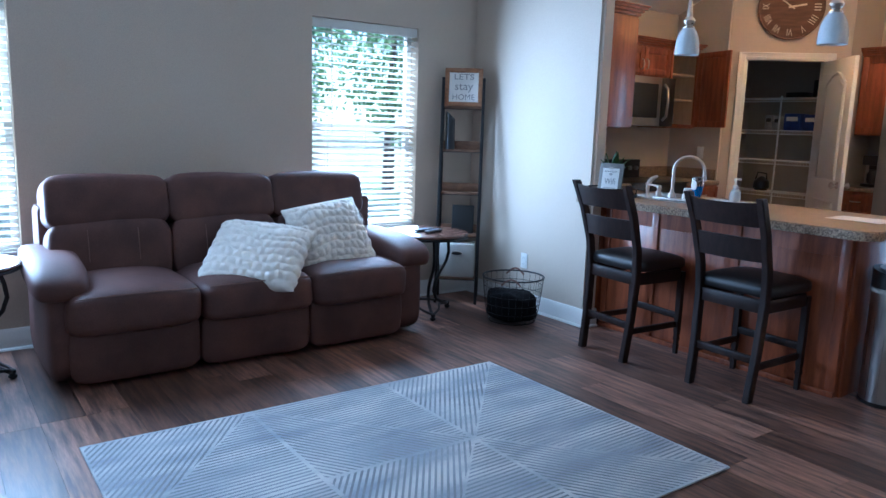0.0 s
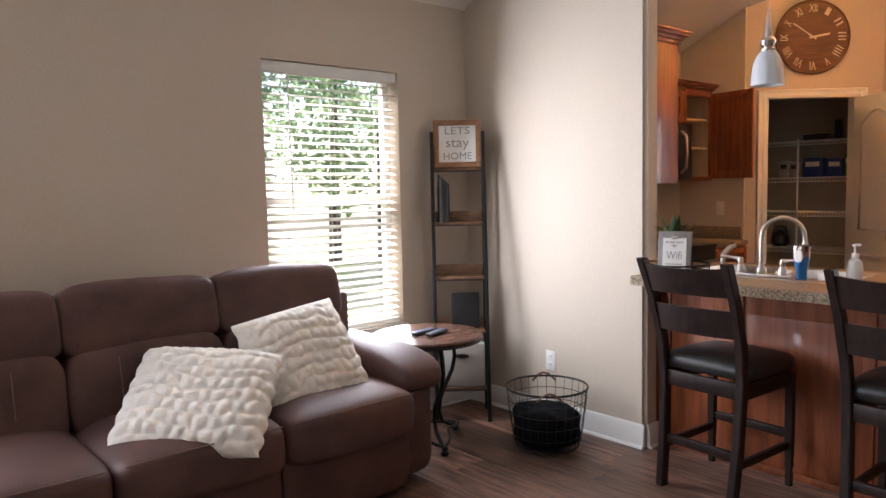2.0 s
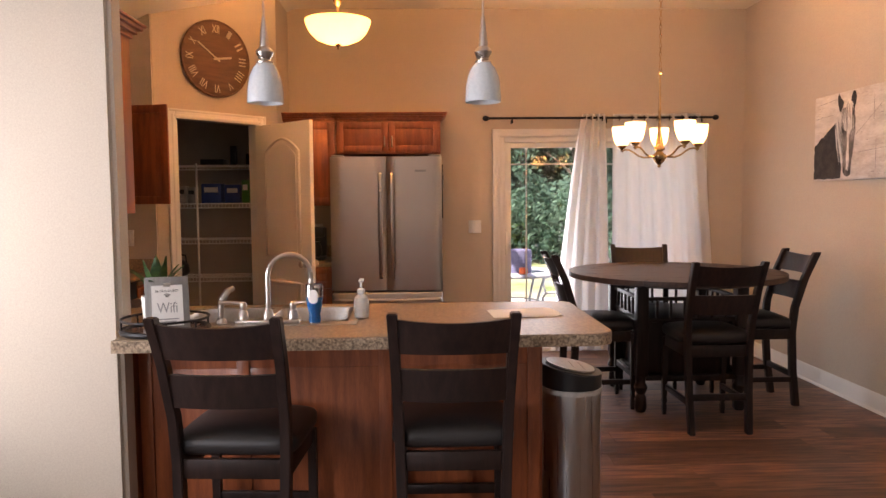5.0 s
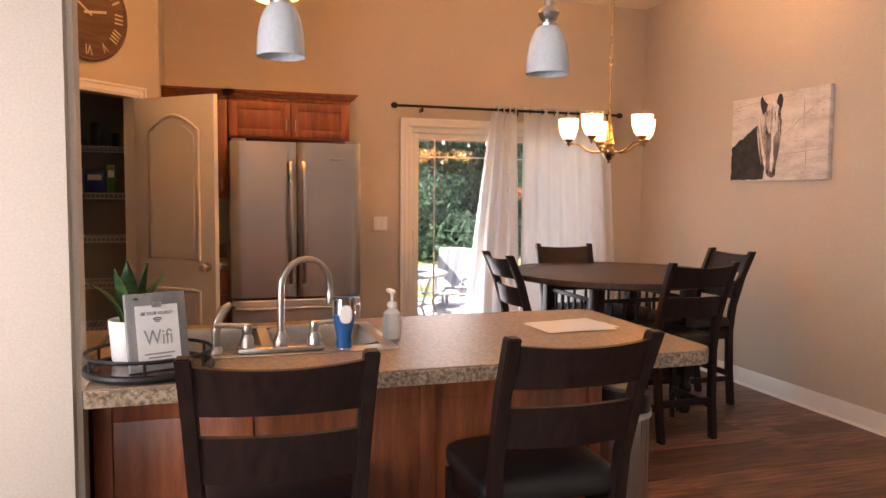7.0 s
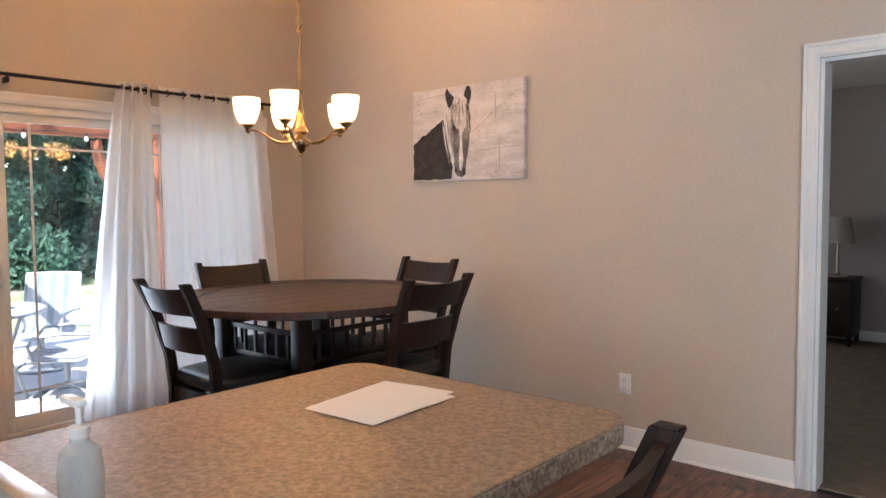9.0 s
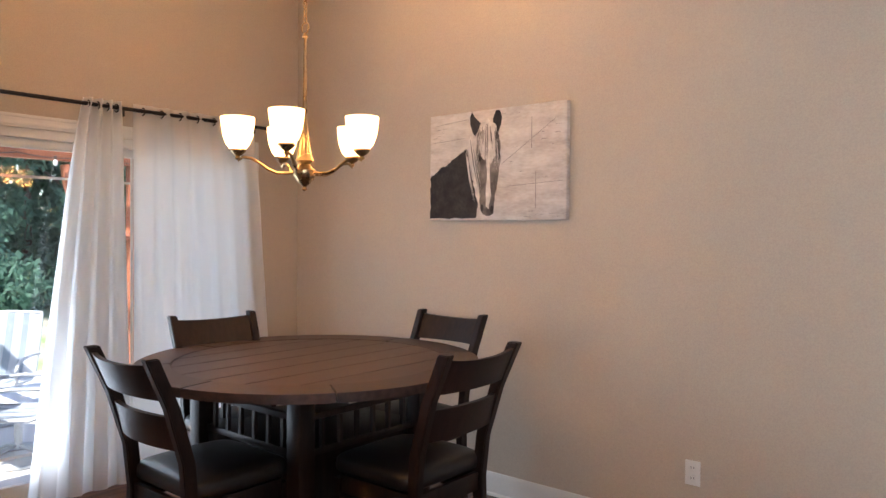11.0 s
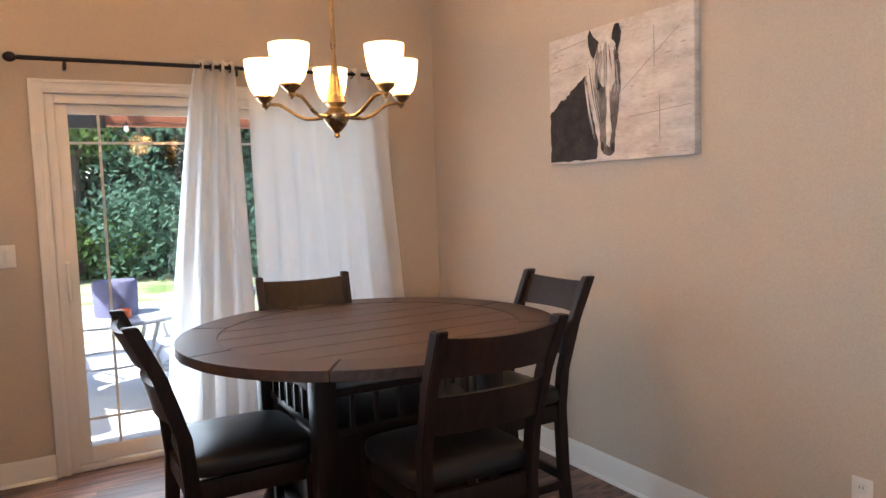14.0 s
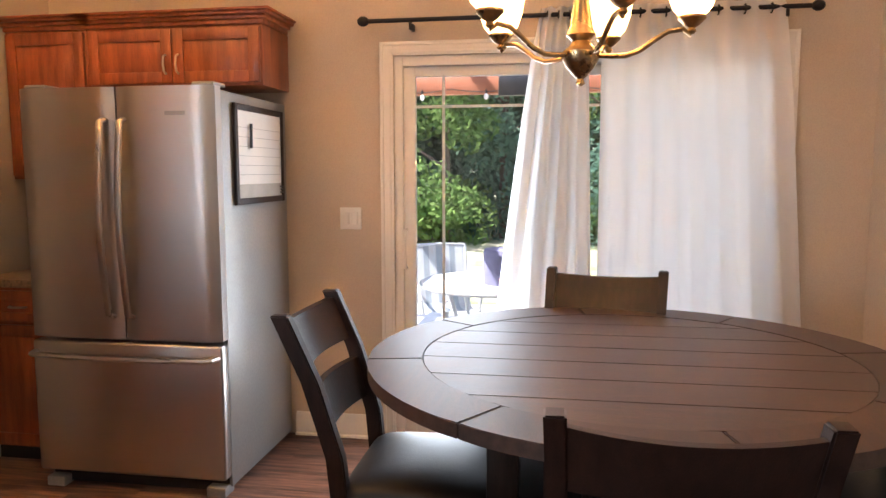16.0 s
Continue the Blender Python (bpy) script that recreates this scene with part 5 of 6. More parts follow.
M_SNAKE = material("snake_plant_leaf", (0.075, 0.16, 0.045), 0.4, var=0.3, scale=18, stretch=(1, 1, 3), bump=0.01, dark=(0.03, 0.085, 0.035))
M_GREYBOARD = material("grey_board", (0.22, 0.21, 0.20), 0.7, var=0.12, scale=8, stretch=(6, 1, 1), bump=0.02)
M_CLEAR = glass("bottle_plastic", (0.95, 0.98, 1.0), 0.05)
M_SOAPBLUE = material("blue_soap", (0.01, 0.20, 0.55), 0.15, var=0.02, bump=0)
M_MILKY = material("milky_bottle", (0.66, 0.66, 0.64), 0.2, var=0.02, bump=0)


def trash_can():
    c = thing("trash_can", "stainless sensor trash can with black lid", "trash can", pose(4.245, 1.672, 0, 0, 0, 0))
    outl = lambda r: [(r * math.cos(a * math.tau / 40), 0.82 * r * math.sin(a * math.tau / 40)) for a in range(40)]
    part("body", prism(outl(0.160), 0.02, 0.585), M_STEEL, c)
    part("base_ring", prism(outl(0.164), 0.0, 0.02), M_BLACK, c)
    part("bag_rim", prism(outl(0.168), 0.586, 0.607, bev=0.004), M_BAG, c, "edge of a pale bin bag")
    t = prism(outl(0.165), 0.608, 0.685, bev=0.006)
    for v in t.verts:
        if v.co.z > 0.65:
            v.co.z += 0.17 * v.co.y
    part("lid", t, M_BLACK, c)
    t = prism(outl(0.128), 0.687, 0.693, bev=0.002)
    for v in t.verts:
        v.co.z += 0.17 * v.co.y + 0.001
    part("lid_plate", t, M_STEEL, c)


M_BAG = material("bin_bag", (0.6, 0.6, 0.58), 0.5, var=0.1, scale=30, bump=0.1)


def clock():
    c = thing("wall_clock", "round brown wooden clock with roman numerals", "clock", DIAG @ pose(0.505, 0, 2.52))
    flip = Matrix.Rotation(radians(90), 4, "X")
    R = 0.285
    d = lathe([(0.01, 0.001), (R, 0.001), (R, 0.018), (R - 0.008, 0.024), (0.01, 0.024)], 56)
    bmesh.ops.transform(d, matrix=flip, verts=d.verts[:])
    part("face", d, M_CLOCK, c)
    part("rim", tube([(R * math.cos(a * math.tau / 56), -0.02, R * math.sin(a * math.tau / 56)) for a in range(56)], 0.009, 6, closed=True), M_CLOCK, c)
    for k, num in enumerate(("XII", "I", "II", "III", "IIII", "V", "VI", "VII", "VIII", "IX", "X", "XI")):
        a = radians(90 - 30 * k)
        letters(num, 0.088, c, M_NUMERAL, pose(0.222 * math.cos(a), -0.0255, 0.222 * math.sin(a)) @ Matrix.Rotation(radians(30 * k), 4, "Y") @ flip, "numeral", 0.020 + 0.014 * len(num))
    for ang, L, w, nm in ((305, 0.19, 0.006, "minute_hand"), (80, 0.13, 0.008, "hour_hand")):
        m = Matrix.Rotation(radians(ang), 4, "Y")
        part(nm, box(-w, -0.032, -0.03, w, -0.028, L, 0.001, m=m), M_NUMERAL, c)


M_CLOCK = material("clock_wood", (0.17, 0.085, 0.045), 0.6, var=0.25, scale=5, stretch=(1, 1, 7), bump=0.02, dark=(0.11, 0.052, 0.028))
M_NUMERAL = material("cream_numeral", (0.62, 0.52, 0.40), 0.6, bump=0)


def pantry():
    s = thing("pantry_shelving", "white wire pantry shelves on upright poles", "shelving")
    x1, y0, y1 = XF - 0.024, 3.615, 4.79

    def wire(bm, a, b, r=0.003):
        tube([a, b], r, 4, bm)
    for z in (0.45, 0.77, 1.10, 1.41, 1.74):
        bm = bmesh.new()
        wire(bm, (x1 - 0.30, y0, z), (x1 - 0.30, y1, z), 0.005)
        wire(bm, (x1 - 0.30, y0, z - 0.035), (x1 - 0.30, y1, z - 0.035), 0.005)
        wire(bm, (x1 - 0.005, y0, z), (x1 - 0.005, y1, z), 0.003)
        for i in range(40):
            y = y0 + 0.01 + (y1 - y0 - 0.02) * i / 39
            wire(bm, (x1 - 0.30, y, z + 0.003), (x1 - 0.005, y, z + 0.003))
            wire(bm, (x1 - 0.304, y, z), (x1 - 0.304, y, z - 0.035))
        part("wire_shelf", bm, M_TRIM, s)
    for y in (4.25, 3.70):
        part("support_pole", tube([(x1 - 0.312, y, 0.0), (x1 - 0.312, y, 1.76)], 0.009, 8), M_TRIM, s)
    goods = ((4.41, 1.41, 0.08, 0.15, 0.05, M_BOXW, "pale carton with print"), (4.32, 1.41, 0.07, 0.14, 0.05, M_BOXW, "pale carton with print"), (4.14, 1.41, 0.17, 0.17, 0.08, M_BLUEBOX, "blue snack carton"), (3.96, 1.41, 0.13, 0.16, 0.07, M_BLUEBOX, "blue snack carton"), (3.855, 1.41, 0.06, 0.20, 0.04, M_GREENBOX, "green bottle"), (4.12, 1.74, 0.20, 0.05, 0.10, M_BLACK, "flat dark pan"), (3.955, 1.74, 0.05, 0.17, 0.03, M_BLACK, "tall dark grinder"), (3.82, 1.74, 0.05, 0.10, 0.03, M_BLACK, "short dark jar"))
    for y, z, w, h, d, mat, lab in goods:
        g = thing("pantry_item", lab + " on a pantry shelf", "packaging", pose(x1 - 0.19, y, z + 0.0065, 0, 0, -90), "pantry goods")
        part("pack", box(-w / 2, -d, 0, w / 2, d, h, 0.004), mat, g)
        if mat is not M_BLACK:
            part("print_bar", box(-w * 0.35, -d - 0.002, h * 0.55, w * 0.35, -d - 0.0005, h * 0.8), M_PAPER if mat is not M_BOXW else M_INK, g)
    k = thing("kettle", "dark kettle on a low pantry shelf", "kettle", pose(x1 - 0.17, 4.46, 0.7765, 0, 0, 90))
    part("body", lathe([(0.06, 0), (0.085, 0.03), (0.075, 0.10), (0.03, 0.14), (0.01, 0.15)], 22), M_BLACK, k)
    part("handle", tube([(-0.06, 0, 0.10), (-0.05, 0, 0.18), (0.05, 0, 0.19), (0.07, 0, 0.11)], 0.008, 6), M_BLACK, k)


M_BOXW = material("printed_carton", (0.42, 0.40, 0.38), 0.6, var=0.2, scale=20, bump=0)
M_BLUEBOX = material("blue_carton", (0.02, 0.05, 0.22), 0.4, var=0.2, scale=20, bump=0)
M_GREENBOX = material("green_plastic", (0.06, 0.26, 0.04), 0.4, var=0.1, bump=0)

uppers(), base_cabinets(), kitchen_range(), refrigerator(), bar(), bar_things(), trash_can(), clock(), pantry()

# ---- chairs, dining table, lamps ----
def counter_chair():
    """Faces +x; origin on the floor under the back legs."""
    c = thing("counter_chair", "espresso wood counter-height chair with black padded seat", "chair", None, "counter-height chairs")
    back = [(0.0, 0.0), (0.03, 0.25), (0.045, 0.52), (0.03, 0.68), (-0.03, 0.88), (-0.108, 1.055)]
    for sy in (-1, 1):
        t = bmesh.new()
        rows = []
        for i, (x, z) in enumerate(back):
            y = sy * (0.175 + 0.03 * z / 1.05)
            wx, wy = 0.024, 0.018
            rows.append([t.verts.new((x + a * wx, y + b * wy, z)) for a, b in ((-1, -1), (1, -1), (1, 1), (-1, 1))])
        for A, B in zip(rows, rows[1:]):
            for k in range(4):
                t.faces.new((A[k], A[(k + 1) % 4], B[(k + 1) % 4], B[k]))
        t.faces.new(rows[0][::-1])
        t.faces.new(rows[-1])
        bmesh.ops.bevel(t, geom=t.edges[:], offset=0.004, segments=2, affect="EDGES")
        part("back_post", t, M_DARKWOOD, c)
        t = bmesh.new()
        prof = [(0.016, 0), (0.019, 0.05), (0.015, 0.075), (0.022, 0.095), (0.017, 0.115), (0.021, 0.14), (0.023, 0.30), (0.023, 0.52)]
        lathe(prof, 4, (0.430, sy * 0.195, 0), t)
        bmesh.ops.rotate(t, cent=(0.430, sy * 0.195, 0), matrix=Matrix.Rotation(radians(45), 3, "Z"), verts=t.verts[:])
        part("front_leg", t, M_DARKWOOD, c)
        part("side_stretcher", box(0.03, sy * 0.186 - 0.010, 0.17, 0.415, sy * 0.186 + 0.010, 0.205, 0.003), M_DARKWOOD, c)
        part("side_apron", box(0.06, sy * 0.19 - 0.011, 0.465, 0.415, sy * 0.19 + 0.011, 0.535, 0.003), M_DARKWOOD, c)
    part("front_stretcher", box(0.420, -0.18, 0.22, 0.442, 0.18, 0.26, 0.003), M_DARKWOOD, c)
    part("rear_stretcher", box(0.018, -0.17, 0.20, 0.04, 0.17, 0.24, 0.003), M_DARKWOOD, c)
    part("front_apron", box(0.417, -0.18, 0.465, 0.439, 0.18, 0.535, 0.003), M_DARKWOOD, c)
    part("rear_apron", box(0.032, -0.17, 0.465, 0.054, 0.17, 0.535, 0.003), M_DARKWOOD, c)

    def slat(z0, z1, xa, xb, name):
        t = bmesh.new()
        n, rows = 14, []
        for i in range(n + 1):
            f = i / n * 2 - 1
            y = f * (0.178 + 0.028 * z0 / 1.05)
            bow = -0.03 * (1 - f * f)
            top = z1 - 0.012 * (1 - f * f) if z1 > 0.95 else z1
            q = [(xa + 0.009, z0), (xb + 0.009, top), (xb - 0.011, top), (xa - 0.011, z0)]
            rows.append([t.verts.new((x + bow, y, z)) for x, z in q])
        for A, B in zip(rows, rows[1:]):
            for k in range(4):
                t.faces.new((A[k], A[(k + 1) % 4], B[(k + 1) % 4], B[k]))
        t.faces.new(rows[0][::-1])
        t.faces.new(rows[-1])
        part(name, t, M_DARKWOOD, c)
    slat(0.908, 1.035, -0.046, -0.100, "top_rail")
    slat(0.73, 0.85, 0.010, -0.021, "back_slat")

    def crown(p, q):
        return p + Vector((0, 0, 0.022 * (1 - q.x * q.x) * (1 - q.y * q.y) if q.z > 0 else 0))
    part("seat_pad", soft((0.425, 0.45, 0.085), 0.5, 0.28, 44, 16, (0.25, 0, 0.575), 0, fn=crown), M_BLACKPAD, c, "black faux leather pad")
    return c


def chairs():
    first = counter_chair()
    first.matrix_world = pose(3.53, 3.0, 0, 0, 0, -4)
    for x, y, rz in ((3.565, 2.225, -1.0), (5.31, 0.535, 0), (6.057, 1.335, -90), (6.05, -0.225, 90), (6.768, 0.58, 171)):
        copy_thing(first, pose(x, y, 0, 0, 0, rz))


def dining_table():
    cx, cy, R, z = 6.145, 0.53, 0.738, 0.91
    s = thing("dining_table", "round espresso plank-top counter-height table with storage base", "table", pose(cx, cy, 0))
    ri = 0.585
    n = 72
    for k in range(8):
        a0, a1 = k * math.tau / 8 + 0.003 + 0.2, (k + 1) * math.tau / 8 - 0.003 + 0.2
        m = 10
        outl = [(R * math.cos(a0 + (a1 - a0) * i / m), R * math.sin(a0 + (a1 - a0) * i / m)) for i in range(m + 1)]
        outl += [((ri + 0.003) * math.cos(a1 + (a0 - a1) * i / m), (ri + 0.003) * math.sin(a1 + (a0 - a1) * i / m)) for i in range(m + 1)]
        part("rim_segment", prism(outl, z - 0.035, z, bev=0.0025), M_TABLEWOOD, s)
    rows = 7
    for j in range(rows):
        a, b = -ri + 2 * ri * j / rows + 0.0015, -ri + 2 * ri * (j + 1) / rows - 0.0015
        pts = []
        for i in range(13):
            x = a + (b - a) * i / 12
            pts.append((x, math.sqrt(max(0, ri * ri - x * x))))
        outl = [(x, y) for x, y in pts] + [(x, -y) for x, y in reversed(pts)]
        clean = []
        for q in outl:
            if not clean or (Vector(q) - Vector(clean[-1])).length > 1e-4:
                clean.append(q)
        if (Vector(clean[0]) - Vector(clean[-1])).length < 1e-4:
            clean.pop()
        ob = part("top_plank", prism(clean, z - 0.034, z - 0.0015, bev=0.0012), M_TABLEWOOD_Y, s)
    part("under_top", lathe([(0.01, z - 0.06), (0.60, z - 0.06), (0.68, z - 0.036), (0.01, z - 0.036)], 48), M_DARKWOOD, s)
    q = 0.335
    for sx in (-1, 1):
        for sy in (-1, 1):
            t = box(sx * q - 0.038, sy * q - 0.038, 0.24, sx * q + 0.038, sy * q + 0.038, z - 0.06, 0.004)
            lathe([(0.030, 0.0), (0.040, 0.03), (0.036, 0.10), (0.026, 0.12), (0.042, 0.15), (0.046, 0.17), (0.030, 0.20), (0.036, 0.24)], 20, (sx * q, sy * q, 0), t)
            part("leg", t, M_DARKWOOD, s)
    part("storage_box", box(-0.29, -0.29, 0.24, 0.29, 0.29, 0.60, 0.004), M_DARKWOOD, s)
    part("shelf", box(-0.335, -0.335, 0.601, 0.335, 0.335, 0.63, 0.004), M_DARKWOOD, s)
    part("lower_shelf", box(-0.33, -0.33, 0.205, 0.33, 0.33, 0.239, 0.004), M_DARKWOOD, s)
    for ax in (0, 1):
        for sg in (-1, 1):
            mm = Matrix.Rotation(radians(90 * ax), 4, "Z")
            part("rail", box(-q + 0.039, sg * q - 0.011, 0.745, q - 0.039, sg * q + 0.011, 0.77, 0.002, m=mm), M_DARKWOOD, s)
            for k in range(6):
                x = -0.23 + 0.092 * k
                part("spindle", box(x - 0.008, sg * q - 0.008, 0.631, x + 0.008, sg * q + 0.008, 0.744, m=mm), M_DARKWOOD, s)


M_TABLEWOOD_Y = material("table_plank_wood", (0.082, 0.050, 0.039), 0.46, var=0.25, scale=5, stretch=(9, 1.2, 9), fine=50, bump=0.02, dark=(0.050, 0.030, 0.023), per_object=0.12)


def chandelier():
    x, y, z = 6.003, 0.693, 1.634
    c = thing("chandelier", "five-arm antique brass chandelier with lit white glass shades", "chandelier", pose(x, y, z))
    part("hub", lathe([(0.004, 0), (0.012, 0.006), (0.008, 0.018), (0.016, 0.024), (0.034, 0.045), (0.046, 0.065), (0.046, 0.085), (0.030, 0.098), (0.022, 0.11), (0.030, 0.118), (0.038, 0.125), (0.030, 0.14), (0.022, 0.19), (0.013, 0.24), (0.008, 0.30)], 28), M_BRONZE, c)
    part("stem", lathe([(0.007, 0.30), (0.010, 0.34), (0.008, 0.45), (0.006, 0.62), (0.013, 0.63), (0.006, 0.645)], 16), M_BRONZE, c)
    part("loop", tube([(0.022 * math.cos(a * math.tau / 16), 0, 0.667 + 0.022 * math.sin(a * math.tau / 16)) for a in range(16)], 0.003, 6, closed=True), M_BRONZE, c)
    zc, k = 0.69, 0
    while z + zc < FLAT - 0.06:
        pts = []
        for a in range(12):
            u, w = 0.008 * math.cos(a * math.tau / 12), 0.018 * math.sin(a * math.tau / 12)
            pts.append((u, 0, zc + 0.012 + w) if k % 2 else (0, u, zc + 0.012 + w))
        part("chain_link", tube(pts, 0.0022, 5, closed=True), M_BRONZE, c)
        zc, k = zc + 0.030, k + 1
    part("canopy", lathe([(0.01, FLAT - z - 0.075), (0.02, FLAT - z - 0.05), (0.06, FLAT - z - 0.02), (0.065, FLAT - z - 0.001)], 28), M_BRONZE, c)
    R = 0.265
    for i in range(5):
        a = radians(54 + 72 * i)
        prof = [(0.04, 0.075), (0.075, 0.072), (0.11, 0.072), (0.145, 0.085), (0.18, 0.11), (0.21, 0.128), (0.245, 0.132), (0.262, 0.118), (R, 0.135)]
        arm = part("arm", tube([(r * math.cos(a), r * math.sin(a), h) for r, h in prof], 0.0065, 8), M_BRONZE, c)
        p = (R * math.cos(a), R * math.sin(a), 0)
        part("cup", lathe([(0.006, 0.12), (0.012, 0.126), (0.008, 0.134), (0.020, 0.142), (0.034, 0.156), (0.033, 0.162)], 20, p), M_BRONZE, arm)
        part("shade", lathe([(0.030, 0.163), (0.046, 0.180), (0.058, 0.215), (0.065, 0.26), (0.067, 0.29), (0.064, 0.29), (0.062, 0.26), (0.055, 0.217), (0.043, 0.184), (0.026, 0.168)], 26, p, cap=False), M_SHADE, arm)
        bulb("chandelier_bulb", (x + p[0], y + p[1], z + 0.24), 8.6)


def pendant(x, y):
    z = 1.82
    c = thing("pendant_light", "unlit white bell glass pendant on a nickel rod", "pendant light", pose(x, y, z), "bar pendants")
    part("shade", lathe([(0.072, 0), (0.072, 0.004), (0.0715, 0.03), (0.069, 0.065), (0.062, 0.103), (0.048, 0.137), (0.030, 0.158), (0.028, 0.155), (0.045, 0.134), (0.059, 0.10), (0.066, 0.063), (0.0685, 0.03), (0.069, 0.0)], 36, cap=False), M_PENDANT, c)
    part("bulb", soft((0.055, 0.055, 0.075), 0.9, 1, 16, 10, (0, 0, 0.085)), M_WHITE, c)
    part("holder", lathe([(0.032, 0.154), (0.034, 0.162), (0.020, 0.172), (0.030, 0.186), (0.036, 0.200), (0.030, 0.212), (0.018, 0.222), (0.019, 0.235), (0.013, 0.29), (0.007, 0.34)], 24), M_NICKEL, c)
    part("rod", tube([(0, 0, 0.29), (0, 0, FLAT - z - 0.03)], 0.0045, 8), M_NICKEL, c)
    part("canopy", lathe([(0.01, FLAT - z - 0.035), (0.055, FLAT - z - 0.02), (0.06, FLAT - z - 0.001)], 24), M_NICKEL, c)


def bowl_light():
    x, y, z = 5.776, 2.836, 2.383
    c = thing("bowl_light", "lit amber glass bowl ceiling light on a brass rod", "ceiling light", pose(x, y, z))
    part("finial", lathe([(0.004, 0), (0.010, 0.006), (0.006, 0.014), (0.016, 0.022), (0.02, 0.034)], 16), M_BRONZE, c)
    part("bowl", lathe([(0.018, 0.034), (0.08, 0.042), (0.14, 0.068), (0.18, 0.108), (0.203, 0.16), (0.208, 0.18), (0.203, 0.18), (0.197, 0.16), (0.174, 0.112), (0.135, 0.074), (0.078, 0.048), (0.018, 0.040)], 44, cap=False), M_BOWL, c)
    part("rod", tube([(0, 0, 0.03), (0, 0, FLAT - z - 0.02)], 0.009, 10), M_BRONZE, c)
    part("collar", lathe([(0.010, 0.27), (0.024, 0.29), (0.030, 0.31), (0.012, 0.33)], 20), M_BRONZE, c)
    part("canopy", lathe([(0.01, FLAT - z - 0.05), (0.06, FLAT - z - 0.02), (0.065, FLAT - z - 0.001)], 24), M_BRONZE, c)
    for k in range(2):
        bulb("bowl_bulb", (x + (0.06 if k else -0.06), y, z + 0.12), 16.5)


def curtains():
    r = thing("curtain_rod", "dark bronze curtain rod with ball finials", "curtain rod")
    xr, z = XF - 0.075, 2.16
    part("rod", tube([(xr, 1.69, z), (xr, -0.36, z)], 0.011, 12), M_BLACKMETAL, r)
    for y, s in ((1.69, 1), (-0.36, -1)):
        part("finial", soft((0.05, 0.06, 0.05), 1, 1, 16, 10, (xr, y + s * 0.03, z)), M_BLACKMETAL, r)
    for y in (1.48, 0.62, -0.26):
        part("bracket", box(xr - 0.008, y - 0.008, z - 0.045, XF - 0.001, y + 0.008, z - 0.012, 0.003), M_BLACKMETAL, r)

    def panel(y0t, y1t, y0b, y1b, folds, seed, label, deep=1.0):
        c = thing("curtain", label, "curtain", None, "patio door curtains")
        t = bmesh.new()
        nu, nv, zt, zb = folds * 12, 44, z + 0.035, 0.02
        rows = []
        for j in range(nv + 1):
            f = j / nv
            zz = zt + (zb - zt) * f
            row = []
            for i in range(nu + 1):
                u = i / nu
                g = f ** 0.8
                y = (y0t + (y1t - y0t) * u) * (1 - g) + (y0b + (y1b - y0b) * u) * g
                ph = u * folds * math.tau + 0.7 * noise.noise(Vector((u * 3, f * 1.5, seed)))
                amp = deep * 0.026 * (1 - 0.35 * f) + 0.012 * noise.noise(Vector((u * 5, f * 2, seed + 7)))
                row.append(t.verts.new((xr + amp * math.sin(ph) + 0.008 * noise.noise(Vector((u * 14, f * 6, seed))), y + 0.010 * math.cos(ph * 2) * f, zz)))
            rows.append(row)
        for A, B in zip(rows, rows[1:]):
            for i in range(nu):
                t.faces.new((A[i], A[i + 1], B[i + 1], B[i]))
        part("fabric", t, M_CURTAIN, c)
        for k in range(folds):
            y = y0t + (y1t - y0t) * (k + 0.5) / folds
            part("grommet", tube([(xr + 0.021 * math.cos(a * math.tau / 18), y, z - 0.004 + 0.021 * math.sin(a * math.tau / 18)) for a in range(18)], 0.004, 5, closed=True), M_BLACKMETAL, c)
    panel(0.84, 0.63, 1.12, 0.56, 4, 2.0, "white grommet curtain panel pulled aside")
    panel(0.56, -0.25, 0.55, -0.44, 7, 9.0, "white grommet curtain panel drawn across the glass", 0.55)


